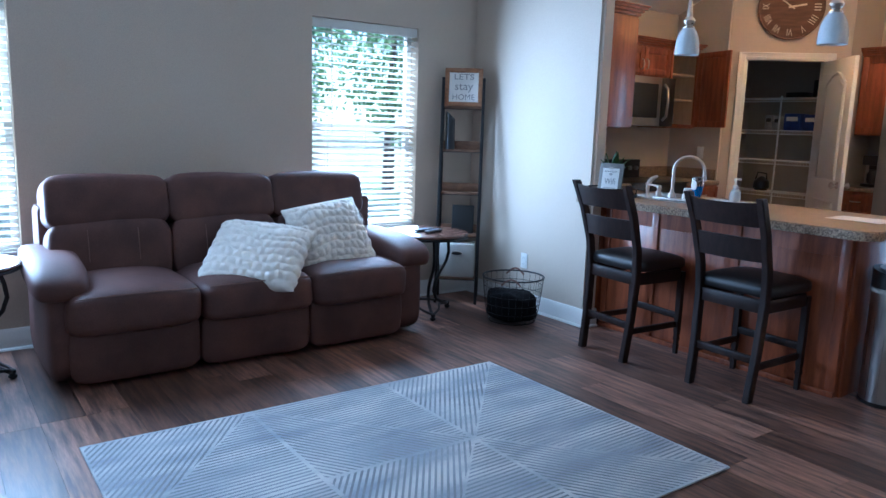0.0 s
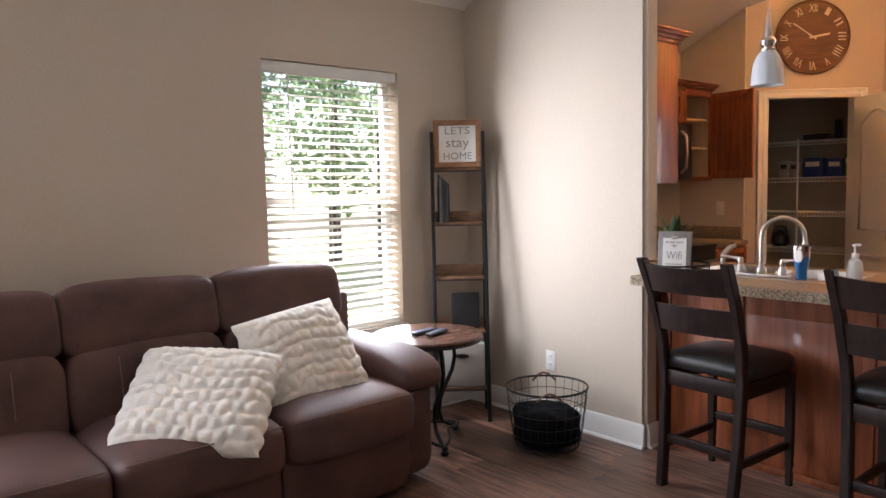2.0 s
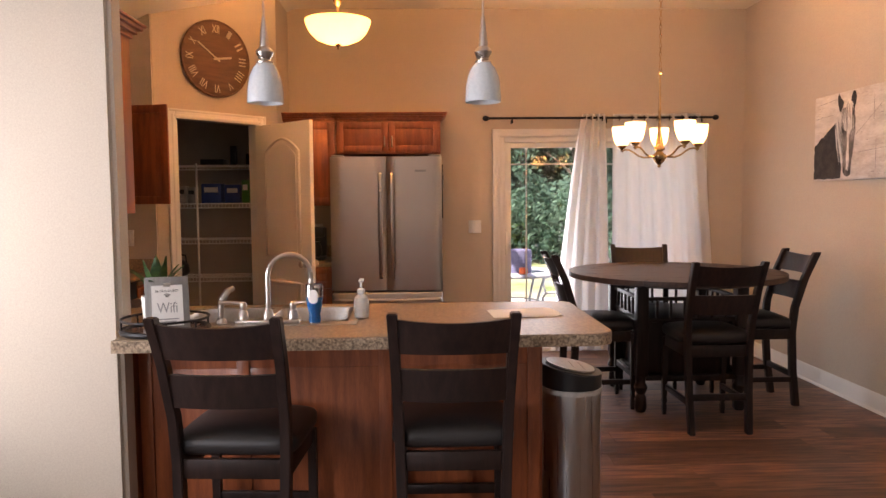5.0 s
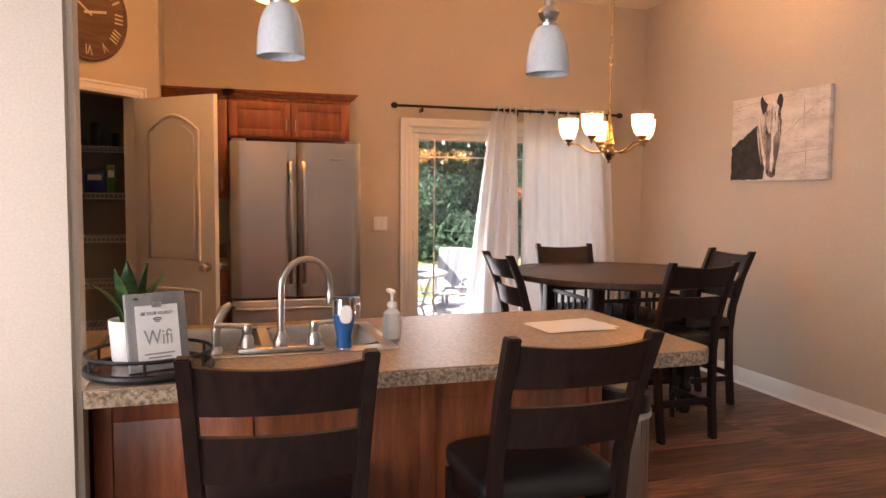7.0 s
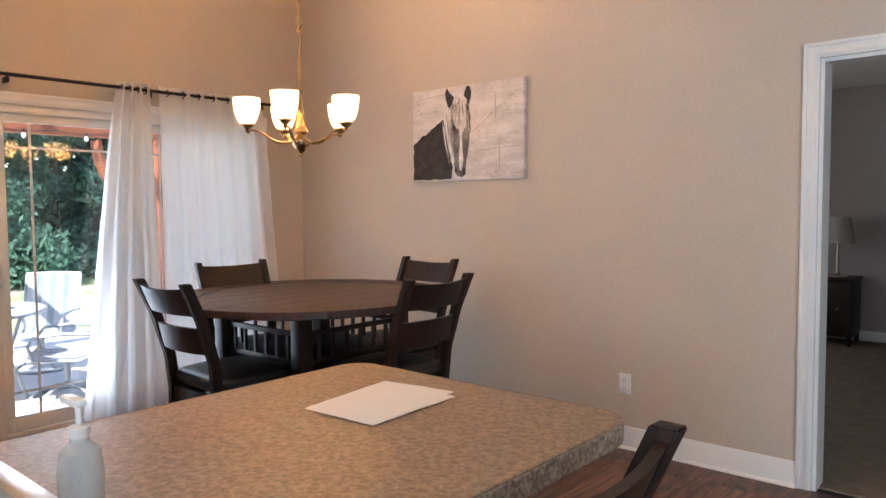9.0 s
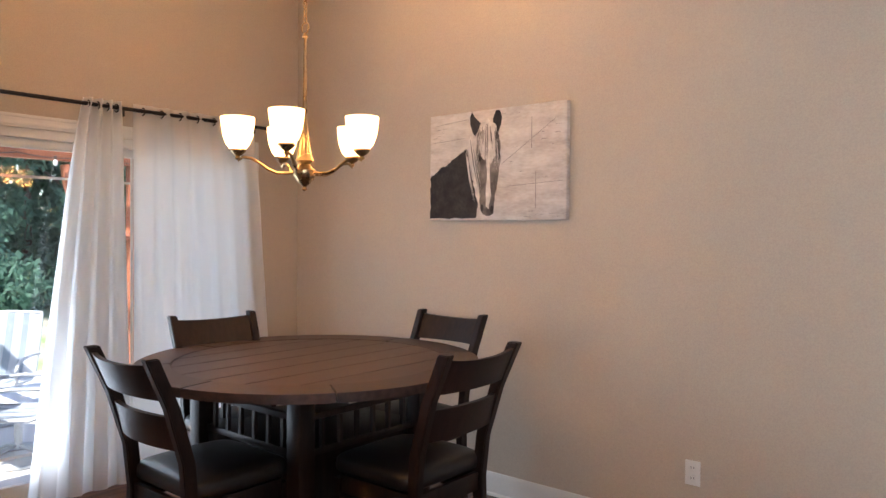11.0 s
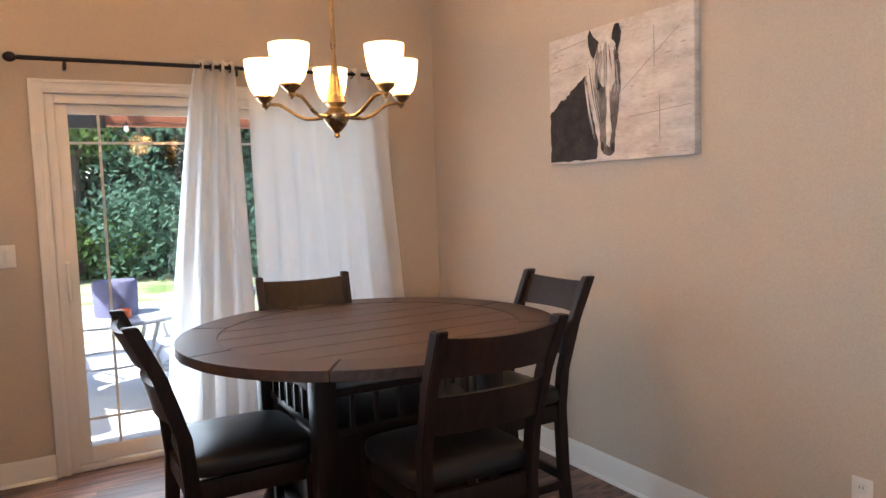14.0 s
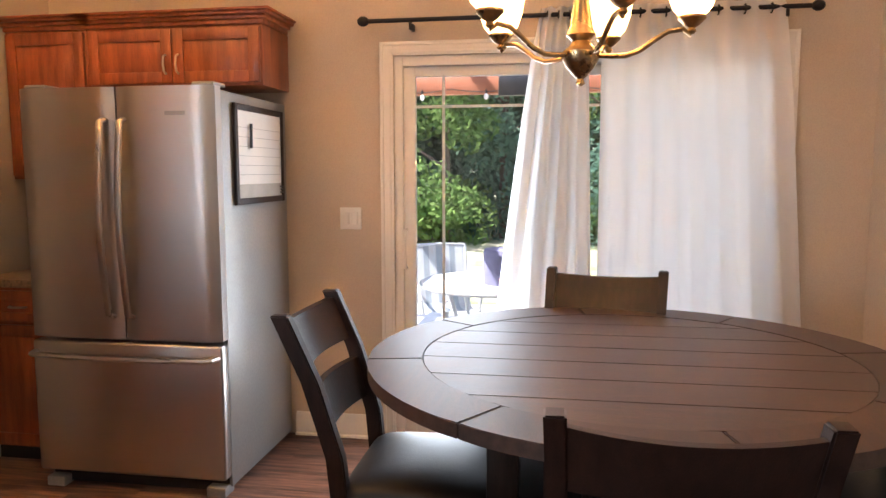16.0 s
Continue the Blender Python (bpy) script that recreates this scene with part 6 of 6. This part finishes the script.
def horse_canvas():
    c = thing("canvas_print", "black and white canvas print of a horse", "wall art", pose(6.02, YH, 1.85, 0, 0, 180))
    W, Hh = 0.925, 0.615
    part("canvas", box(-W / 2, -0.036, -Hh / 2, W / 2, -0.001, Hh / 2, 0.003), M_CANVAS, c)
    flip = Matrix.Rotation(radians(90), 4, "X")

    def shape(name, pts, mat, d):
        part(name, prism([(x * W - W / 2, z * Hh - Hh / 2) for x, z in pts], 0.0363 + d, 0.0368 + d, m=flip), mat, c)
    # x from the picture's left, z from its bottom
    rnd = random.Random(3)

    def ragged(pts, amount, steps=7):
        """The outline with brushed, uneven edges."""
        out = []
        for k, (ax, az) in enumerate(pts):
            bx, bz = pts[(k + 1) % len(pts)]
            for q in range(steps):
                f = q / steps
                jx, jz = (0, 0) if q == 0 else (rnd.uniform(-amount, amount), rnd.uniform(-amount, amount))
                out.append((min(0.999, max(0.001, ax + (bx - ax) * f + jx)), min(0.999, max(0.001, az + (bz - az) * f + jz))))
        return out

    def strand(x, top, bot, sway, w, mat, d):
        shape("painted_strand", [(x - w, top), (x + w, top), (x + sway * 0.4 + w, (top + bot) / 2), (x + sway, bot), (x + sway * 0.4 - w, (top + bot) / 2)], mat, d)
    shape("painted_body", ragged([(0.002, 0.02), (0.37, 0.02), (0.385, 0.16), (0.345, 0.42), (0.30, 0.66), (0.24, 0.62), (0.16, 0.54), (0.08, 0.49), (0.002, 0.40)], 0.008), M_ARTDARK, 0)
    shape("painted_mane", ragged([(0.295, 0.70), (0.34, 0.80), (0.37, 0.60), (0.385, 0.35), (0.405, 0.16), (0.375, 0.20), (0.335, 0.42)], 0.005), M_ARTLIGHT, 0.0006)
    shape("painted_head", ragged([(0.375, 0.42), (0.395, 0.26), (0.405, 0.12), (0.425, 0.05), (0.47, 0.035), (0.505, 0.06), (0.512, 0.20), (0.535, 0.36), (0.552, 0.54), (0.55, 0.70), (0.53, 0.84), (0.46, 0.88), (0.385, 0.82), (0.365, 0.62)], 0.004), M_ARTGREY, 0.0012)
    for k, (nx_, nz) in enumerate(((0.418, 0.11), (0.492, 0.10))):
        shape("painted_nostril", [(nx_ + 0.013 * math.cos(a * 0.785), nz + 0.035 * math.sin(a * 0.785)) for a in range(8)], M_ARTDARK, 0.0018)
    shape("painted_blaze", ragged([(0.445, 0.62), (0.478, 0.62), (0.475, 0.40), (0.487, 0.22), (0.47, 0.10), (0.448, 0.12), (0.445, 0.24), (0.455, 0.40)], 0.004, 4), M_ARTLIGHT, 0.0018)
    for ear in ([(0.325, 0.88), (0.322, 0.95), (0.338, 0.995), (0.362, 0.94), (0.405, 0.885), (0.385, 0.82), (0.365, 0.77), (0.345, 0.80)], [(0.495, 0.84), (0.497, 0.92), (0.518, 0.985), (0.545, 0.985), (0.562, 0.92), (0.555, 0.85), (0.535, 0.79), (0.51, 0.80)]):
        shape("painted_ear", ear, M_ARTDARK, 0.0018)
    for eye in ([(0.375, 0.55), (0.38, 0.60), (0.40, 0.595), (0.415, 0.56), (0.40, 0.53)], [(0.525, 0.55), (0.53, 0.59), (0.548, 0.60), (0.55, 0.555), (0.537, 0.53)]):
        shape("painted_eye", eye, M_ARTDARK, 0.0018)
    shape("painted_forelock", ragged([(0.40, 0.87), (0.46, 0.92), (0.51, 0.87), (0.53, 0.70), (0.515, 0.60), (0.48, 0.50), (0.455, 0.55), (0.42, 0.56), (0.39, 0.66), (0.395, 0.78)], 0.012, 6), M_ARTLIGHT, 0.0024)
    for i in range(56):
        x = rnd.uniform(0.395, 0.525)
        top = 0.88 - 0.5 * abs(x - 0.455) - rnd.uniform(0, 0.06)
        strand(x, top, top - rnd.uniform(0.14, 0.40), (x - 0.455) * 0.3 + rnd.uniform(-0.012, 0.012), rnd.uniform(0.0008, 0.0020), M_ARTGREY if i % 2 else M_ARTLIGHT, 0.0030 + 0.0002 * (i % 2))
    for i in range(30):
        x, top = rnd.uniform(0.285, 0.365), rnd.uniform(0.55, 0.78)
        L = rnd.uniform(0.2, 0.48)
        strand(x, top, top - L, L * 0.15, rnd.uniform(0.0008, 0.002), M_ARTLIGHT if i % 3 else M_ARTDARK, 0.0018 + 0.0002 * (i % 3))
    for i in range(34):
        # dry dark brush marks near the edges of the print
        x, z = rnd.choice(((rnd.uniform(0.005, 0.12), rnd.uniform(0.70, 0.99)), (rnd.uniform(0.55, 0.95), rnd.choice((rnd.uniform(0.93, 0.985), rnd.uniform(0.02, 0.08)))), (rnd.uniform(0.60, 0.93), rnd.uniform(0.15, 0.85))))
        L, h = rnd.uniform(0.01, 0.05), rnd.uniform(0.002, 0.007)
        shape("painted_brush_mark", ragged([(x, z), (x + L, z + 0.003), (x + L * 0.9, z + h), (x + L * 0.1, z + h)], 0.001, 3), M_ARTLINE, 0.0008 + 0.00005 * i)
    for x0, z0, x1, z1 in ((0.56, 0.50, 0.93, 0.86), (0.80, 0.10, 0.80, 0.42), (0.77, 0.62, 0.77, 0.9), (0.60, 0.30, 0.98, 0.33), (0.03, 0.74, 0.28, 0.76), (0.05, 0.90, 0.30, 0.93)):
        dx, dz = x1 - x0, z1 - z0
        l = math.hypot(dx, dz)
        ox, oz = -dz / l * 0.0022, dx / l * 0.0022
        shape("painted_board_line", [(x0 - ox, z0 - oz), (x1 - ox, z1 - oz), (x1 + ox, z1 + oz), (x0 + ox, z0 + oz)], M_ARTLINE, 0.0004)


M_CANVAS = material("canvas_wash", (0.72, 0.665, 0.615), 0.8, var=0.2, scale=5, stretch=(1, 1, 3), fine=30, bump=0.03, dark=(0.53, 0.475, 0.435), detail=8)
M_ARTDARK = material("paint_black", (0.045, 0.038, 0.035), 0.8, var=0.5, scale=14, fine=60, bump=0, dark=(0.015, 0.012, 0.012), detail=8)
M_ARTGREY = material("paint_grey", (0.27, 0.235, 0.215), 0.8, var=0.5, scale=9, fine=50, bump=0, dark=(0.07, 0.058, 0.053), detail=8)
M_ARTLINE = material("paint_line", (0.40, 0.36, 0.33), 0.8, var=0.3, scale=30, bump=0, dark=(0.26, 0.23, 0.21))
M_ARTLIGHT = material("paint_ivory", (0.70, 0.65, 0.60), 0.8, var=0.2, scale=20, bump=0)

chairs(), dining_table(), chandelier(), pendant(4.042, 2.947), pendant(4.042, 2.073), bowl_light(), curtains(), horse_canvas()

# ---- outdoors ----
def outdoors():
    structure("ground", box(-300, -300, -0.50, 300, 300, -0.27), M_GRASS, "dry patchy lawn under the trees", "ground")
    structure("patio", box(XF + 0.165, -4.5, -0.28, 12.6, 5.5, -0.16, 0.01), M_CONC, "pale sunlit concrete patio slab", "patio")

    # pergola on the patio
    p = thing("pergola", "red-brown timber pergola over the patio", "pergola")
    bx, zt = 11.2, 2.16
    for y in (-1.25, 4.6, -4.2):
        part("post", box(bx - 0.07, y - 0.07, -0.16, bx + 0.07, y + 0.07, zt, 0.006), M_RED, p)
        for s in (-1, 1):
            pts = [(bx, y + s * (0.07 + 0.02), zt - 0.75)] + [(bx, y + s * (0.09 + 0.62 * math.sin(radians(a))), zt - 0.75 + 0.72 * (1 - math.cos(radians(a)))) for a in (20, 40, 60, 75, 90)]
            part("brace", tube(pts, 0.06, 6), M_RED, p)
    part("beam", box(bx - 0.06, -4.6, zt + 0.001, bx + 0.06, 5.0, zt + 0.17, 0.006), M_RED, p)
    for k in range(13):
        y = -4.4 + k * 0.75
        part("rafter", box(XF + 0.5, y - 0.03, zt + 0.172, bx + 0.5, y + 0.03, zt + 0.33, 0.004), M_RED, p)
    b = thing("patio_heater_box", "dark box fixed to the pergola beam", "outdoor heater", pose(bx - 0.10, 1.18, zt + 0.07))
    part("case", box(-0.04, -0.16, -0.10, 0.035, 0.16, 0.10, 0.01), M_BLACK, b)
    for k in range(7):
        l = thing("string_light", "small clear bulb hanging from the pergola beam", "string light", pose(bx - 0.09, -0.4 + k * 0.62, zt - 0.02), "string lights")
        part("socket", tube([(0, 0, 0.02), (0, 0, 0.06)], 0.012, 8), M_BLACK, l)
        part("bulb", soft((0.045, 0.045, 0.06), 0.9, 1, 12, 8, (0, 0, -0.01)), M_WHITE, l)
    bm = tube([(bx - 0.09, -4.4 + k * 0.155, zt + 0.045 - 0.03 * abs(math.sin(k * math.pi / 4))) for k in range(60)], 0.005, 5)
    part("light_cable", bm, M_BLACK, p)

    # patio table and sling chairs
    t = thing("patio_table", "round glass-topped patio table with metal legs", "patio table", pose(9.76, 1.22, -0.16))
    part("tabletop", lathe([(0.01, 0.70), (0.60, 0.70), (0.61, 0.71), (0.60, 0.72), (0.01, 0.72)], 44), M_PATIOTOP, t)
    part("rim", tube([(0.605 * math.cos(a * math.tau / 44), 0.605 * math.sin(a * math.tau / 44), 0.705) for a in range(44)], 0.016, 8, closed=True), M_PATIOMETAL, t)
    for k in range(4):
        a = radians(45 + 90 * k)
        part("leg", tube([(0.50 * math.cos(a), 0.50 * math.sin(a), 0.0), (0.36 * math.cos(a), 0.36 * math.sin(a), 0.35), (0.48 * math.cos(a), 0.48 * math.sin(a), 0.695)], 0.016, 8), M_PATIOMETAL, t)
    part("lower_ring", tube([(0.36 * math.cos(a * math.tau / 30), 0.36 * math.sin(a * math.tau / 30), 0.35) for a in range(30)], 0.010, 6, closed=True), M_PATIOMETAL, t)
    # the round violet cooler standing on the table
    g = thing("covered_planter", "round grey-violet fabric cooler on the patio table", "cooler", pose(9.64, 1.16, 0.56))
    part("body", lathe([(0.01, 0.0), (0.155, 0.0), (0.16, 0.02), (0.165, 0.25), (0.15, 0.27), (0.01, 0.275)], 28), M_VIOLET, g)
    g = thing("candle_tub", "small orange and yellow tub on the patio table", "tub", pose(9.40, 1.13, 0.56))
    part("tub", lathe([(0.035, 0), (0.05, 0.01), (0.052, 0.07), (0.044, 0.075), (0.01, 0.06)], 20), M_ORANGE, g)

    def sling_chair(x, y, rz, label):
        c = thing("patio_chair", label, "patio chair", pose(x, y, -0.16, 0, 0, rz) @ Matrix.Diagonal((0.9, 0.9, 0.87, 1.0)), "patio sling chairs")
        for s in (-0.28, 0.28):
            part("side_frame", tube([(0.30, s, 0.42), (0.20, s, 0.40), (-0.12, s, 0.38), (-0.22, s, 0.42), (-0.36, s, 0.80), (-0.42, s, 1.02)], 0.016, 8), M_PATIOMETAL, c)
            part("armrest", tube([(-0.27, s * 1.08, 0.62), (0.0, s * 1.12, 0.64), (0.22, s * 1.1, 0.62), (0.27, s * 1.06, 0.55), (0.24, s, 0.42)], 0.017, 8), M_PATIOMETAL, c)
        part("top_bar", tube([(-0.42, -0.28, 1.02), (-0.44, 0, 1.03), (-0.42, 0.28, 1.02)], 0.016, 8), M_PATIOMETAL, c)
        prof = [(0.30, 0.425), (0.15, 0.40), (-0.10, 0.385), (-0.20, 0.42), (-0.29, 0.62), (-0.36, 0.82), (-0.42, 1.02)]
        ys = [-0.27, -0.17, -0.11, -0.035, 0.035, 0.11, 0.17, 0.27]
        for k in range(7):
            t = bmesh.new()
            rows = [[t.verts.new((x_, ys[k], z_)), t.verts.new((x_, ys[k + 1], z_))] for x_, z_ in prof]
            for A, B in zip(rows, rows[1:]):
                t.faces.new((A[0], A[1], B[1], B[0]))
            bmesh.ops.solidify(t, geom=t.faces[:], thickness=0.004)
            part("sling_stripe", t, M_SLING if k % 2 == 0 else M_SLINGB, c)
        part("swivel_post", tube([(0, 0, 0.10), (0, 0, 0.38)], 0.03, 10), M_PATIOMETAL, c)
        part("base_ring", tube([(0.30 * math.cos(a * math.tau / 30), 0.30 * math.sin(a * math.tau / 30), 0.018) for a in range(30)], 0.016, 8, closed=True), M_PATIOMETAL, c)
        for k in range(4):
            a = radians(45 + 90 * k)
            part("base_leg", tube([(0, 0, 0.13), (0.15 * math.cos(a), 0.15 * math.sin(a), 0.10), (0.30 * math.cos(a), 0.30 * math.sin(a), 0.02)], 0.014, 6), M_PATIOMETAL, c)
    sling_chair(9.22, 0.62, 62, "striped sling swivel patio chair turned from the door")
    sling_chair(10.5, 0.35, 140, "striped sling patio chair in the sun by the table")
    sling_chair(10.5, 1.75, -160, "striped sling patio chair behind the table")
    sling_chair(9.0, 2.4, -40, "striped sling patio chair near the glass door")


M_PATIOTOP = material("frosted_table_glass", (0.62, 0.66, 0.70), 0.25, var=0.05, bump=0)
M_PATIOMETAL = material("grey_patio_metal", (0.40, 0.42, 0.44), 0.4, 0.3, var=0.08, bump=0.01)
M_VIOLET = material("violet_fabric", (0.13, 0.13, 0.22), 0.8, var=0.1, bump=0.03)
M_ORANGE = material("orange_plastic", (0.60, 0.10, 0.02), 0.4, var=0.1, bump=0)
M_SLING = material("pale_sling", (0.52, 0.55, 0.58), 0.8, var=0.05, fine=300, bump=0.05)
M_SLINGB = material("blue_sling", (0.32, 0.37, 0.42), 0.8, var=0.05, fine=300, bump=0.05)


def leaf_cloud(name, label, mats, spots, per, size, seed):
    """Many small leaf blades gathered round spots (x, y, z, radius)."""
    rnd = np.random.RandomState(seed)

    def unit(a):
        return a / np.linalg.norm(a, axis=1, keepdims=True)
    for mi, mat in enumerate(mats):
        corners = []
        for x, y, z, r in spots:
            k = max(1, int(per * r * r))
            d = unit(rnd.normal(size=(k, 3)))
            c = np.array((x, y, z)) + d * r * rnd.uniform(0.45, 1.08, (k, 1)) * np.array((1, 1, 0.9))
            u = unit(rnd.normal(size=(k, 3)) + d * 0.3)
            w = unit(np.cross(u, rnd.normal(size=(k, 3))))
            s = size * rnd.uniform(0.6, 1.4, (k, 1))
            q = np.stack((c - u * s, c + w * s * 0.45, c + u * s, c - w * s * 0.45), axis=1)
            corners.append(q[c[:, 2] > -0.1])
        V = np.concatenate(corners).reshape(-1, 3)
        F = np.arange(len(V)).reshape(-1, 4)
        V, F = V.tolist(), F.tolist()
        me = bpy.data.meshes.new(name)
        me.from_pydata(V, [], F)
        me.materials.append(mat)
        yield me


def trees():
    rnd = random.Random(21)
    spots_a = []
    for k in range(26):
        y = -14 + k * 1.25 + rnd.uniform(-0.4, 0.4)
        x = 21.0 + rnd.uniform(-1.2, 1.5) + abs(y - 1) * 0.05
        h = rnd.uniform(5.5, 9.5)
        t = thing("hedgerow_tree", "leafy green tree in the dense back hedgerow", "tree", pose(x, y, -0.27), "hedgerow trees")
        bm = tube([(0, 0, 0), (rnd.uniform(-.1, .1), rnd.uniform(-.1, .1), h * 0.35), (rnd.uniform(-.3, .3), rnd.uniform(-.3, .3), h * 0.8)], 0.12, 8, radii=[0.13, 0.09, 0.03])
        for j in range(5):
            a, z = rnd.uniform(0, 6.28), h * rnd.uniform(0.25, 0.7)
            tube([(0, 0, z), (0.6 * math.cos(a), 0.6 * math.sin(a), z + 0.4), (1.1 * math.cos(a), 1.1 * math.sin(a), z + 0.7)], 0.04, 5, bm, radii=[0.05, 0.035, 0.015])
        part("trunk", bm, M_BARK, t)
        spots = []
        for j in range(27):
            z = h * (rnd.uniform(0.04, 1.0) if j < 20 else rnd.uniform(0.03, 0.2))
            spread = 1.25 * (1 - 0.55 * (z / h) ** 2)
            a = rnd.uniform(0, 6.28)
            spots.append((spread * rnd.uniform(0.2, 1) * math.cos(a), spread * rnd.uniform(0.2, 1) * math.sin(a), z, rnd.uniform(0.45, 0.85)))
        mat = M_LEAF if rnd.random() < 0.7 else M_LEAF_B
        for me in leaf_cloud("crown", "", [mat], spots, 620, 0.085, k):
            ob = new("crown", me)
            ob.parent = t
    # a darker mass behind
    spots = [(24.8 + rnd.uniform(-1, 1), -20 + k * 1.0, rnd.uniform(0.5, 9), 1.5) for k in range(44)]
    spots += [(24.8 + rnd.uniform(-1, 1), -20 + k * 1.0, rnd.uniform(0.5, 5), 1.5) for k in range(44)]
    spots += [(23.8 + rnd.uniform(-1, 1), -22 + k * 0.42, rnd.uniform(0.2, 8), 1.3) for k in range(110)]
    for me in leaf_cloud("far_woods", "", [M_LEAF], spots, 420, 0.17, 77):
        ob = new("far_woods", me)
        tagged(ob, "dense dark green woods behind the hedgerow", "woods", kind="stuff")
    # shrubs and a tree line on the window side
    for k in range(15):
        x = -6 + k * 1.7 + rnd.uniform(-0.5, 0.5)
        y = 15 + rnd.uniform(-1.5, 1.5)
        h = rnd.uniform(5, 8)
        t = thing("garden_tree", "leafy tree seen through the window blinds", "tree", pose(x, y, -0.27), "garden trees")
        part("trunk", tube([(0, 0, 0), (0.05, 0.05, h * 0.4), (0.1, -0.1, h * 0.8)], 0.12, 8, radii=[0.16, 0.11, 0.04]), M_BARK, t)
        spots = [(1.4 * rnd.uniform(-1, 1), 1.4 * rnd.uniform(-1, 1), h * rnd.uniform(0.3, 1), rnd.uniform(0.6, 1.0)) for j in range(14)]
        for me in leaf_cloud("crown", "", [M_LEAF_C], spots, 330, 0.10, 200 + k):
            ob = new("crown", me)
            ob.parent = t


outdoors(), trees()

# ---- floor planks, outdoors ground ----
def plank_floor():
    f = structure("floor", box(X0 - 0.15, YH - 0.06, -0.06, XF + 0.16, YS + 0.16, -0.005), M_JOINT, "dark brown wood-look vinyl plank floor", "floor")
    rnd = random.Random(4)
    W, Ln = 0.186, 1.31
    me = finish("plank", box(-W / 2 + 0.0006, -0.5, -0.0045, W / 2 - 0.0006, 0.5, 0, 0), M_PLANK, False)
    x = X0 + W / 2
    while x < XF + W / 2:
        y = YH - rnd.uniform(0.05, 1.2)
        while y < YS:
            a, b = max(y, YH), min(y + Ln, YS)
            if b - a > 0.03:
                ob = new("plank", me)
                ob.parent = f
                ob.matrix_basis = Matrix.Translation((x, (a + b) / 2, 0)) @ Matrix.Diagonal((1, b - a - 0.0012, 1, 1))
            y += Ln
        x += W


plank_floor()
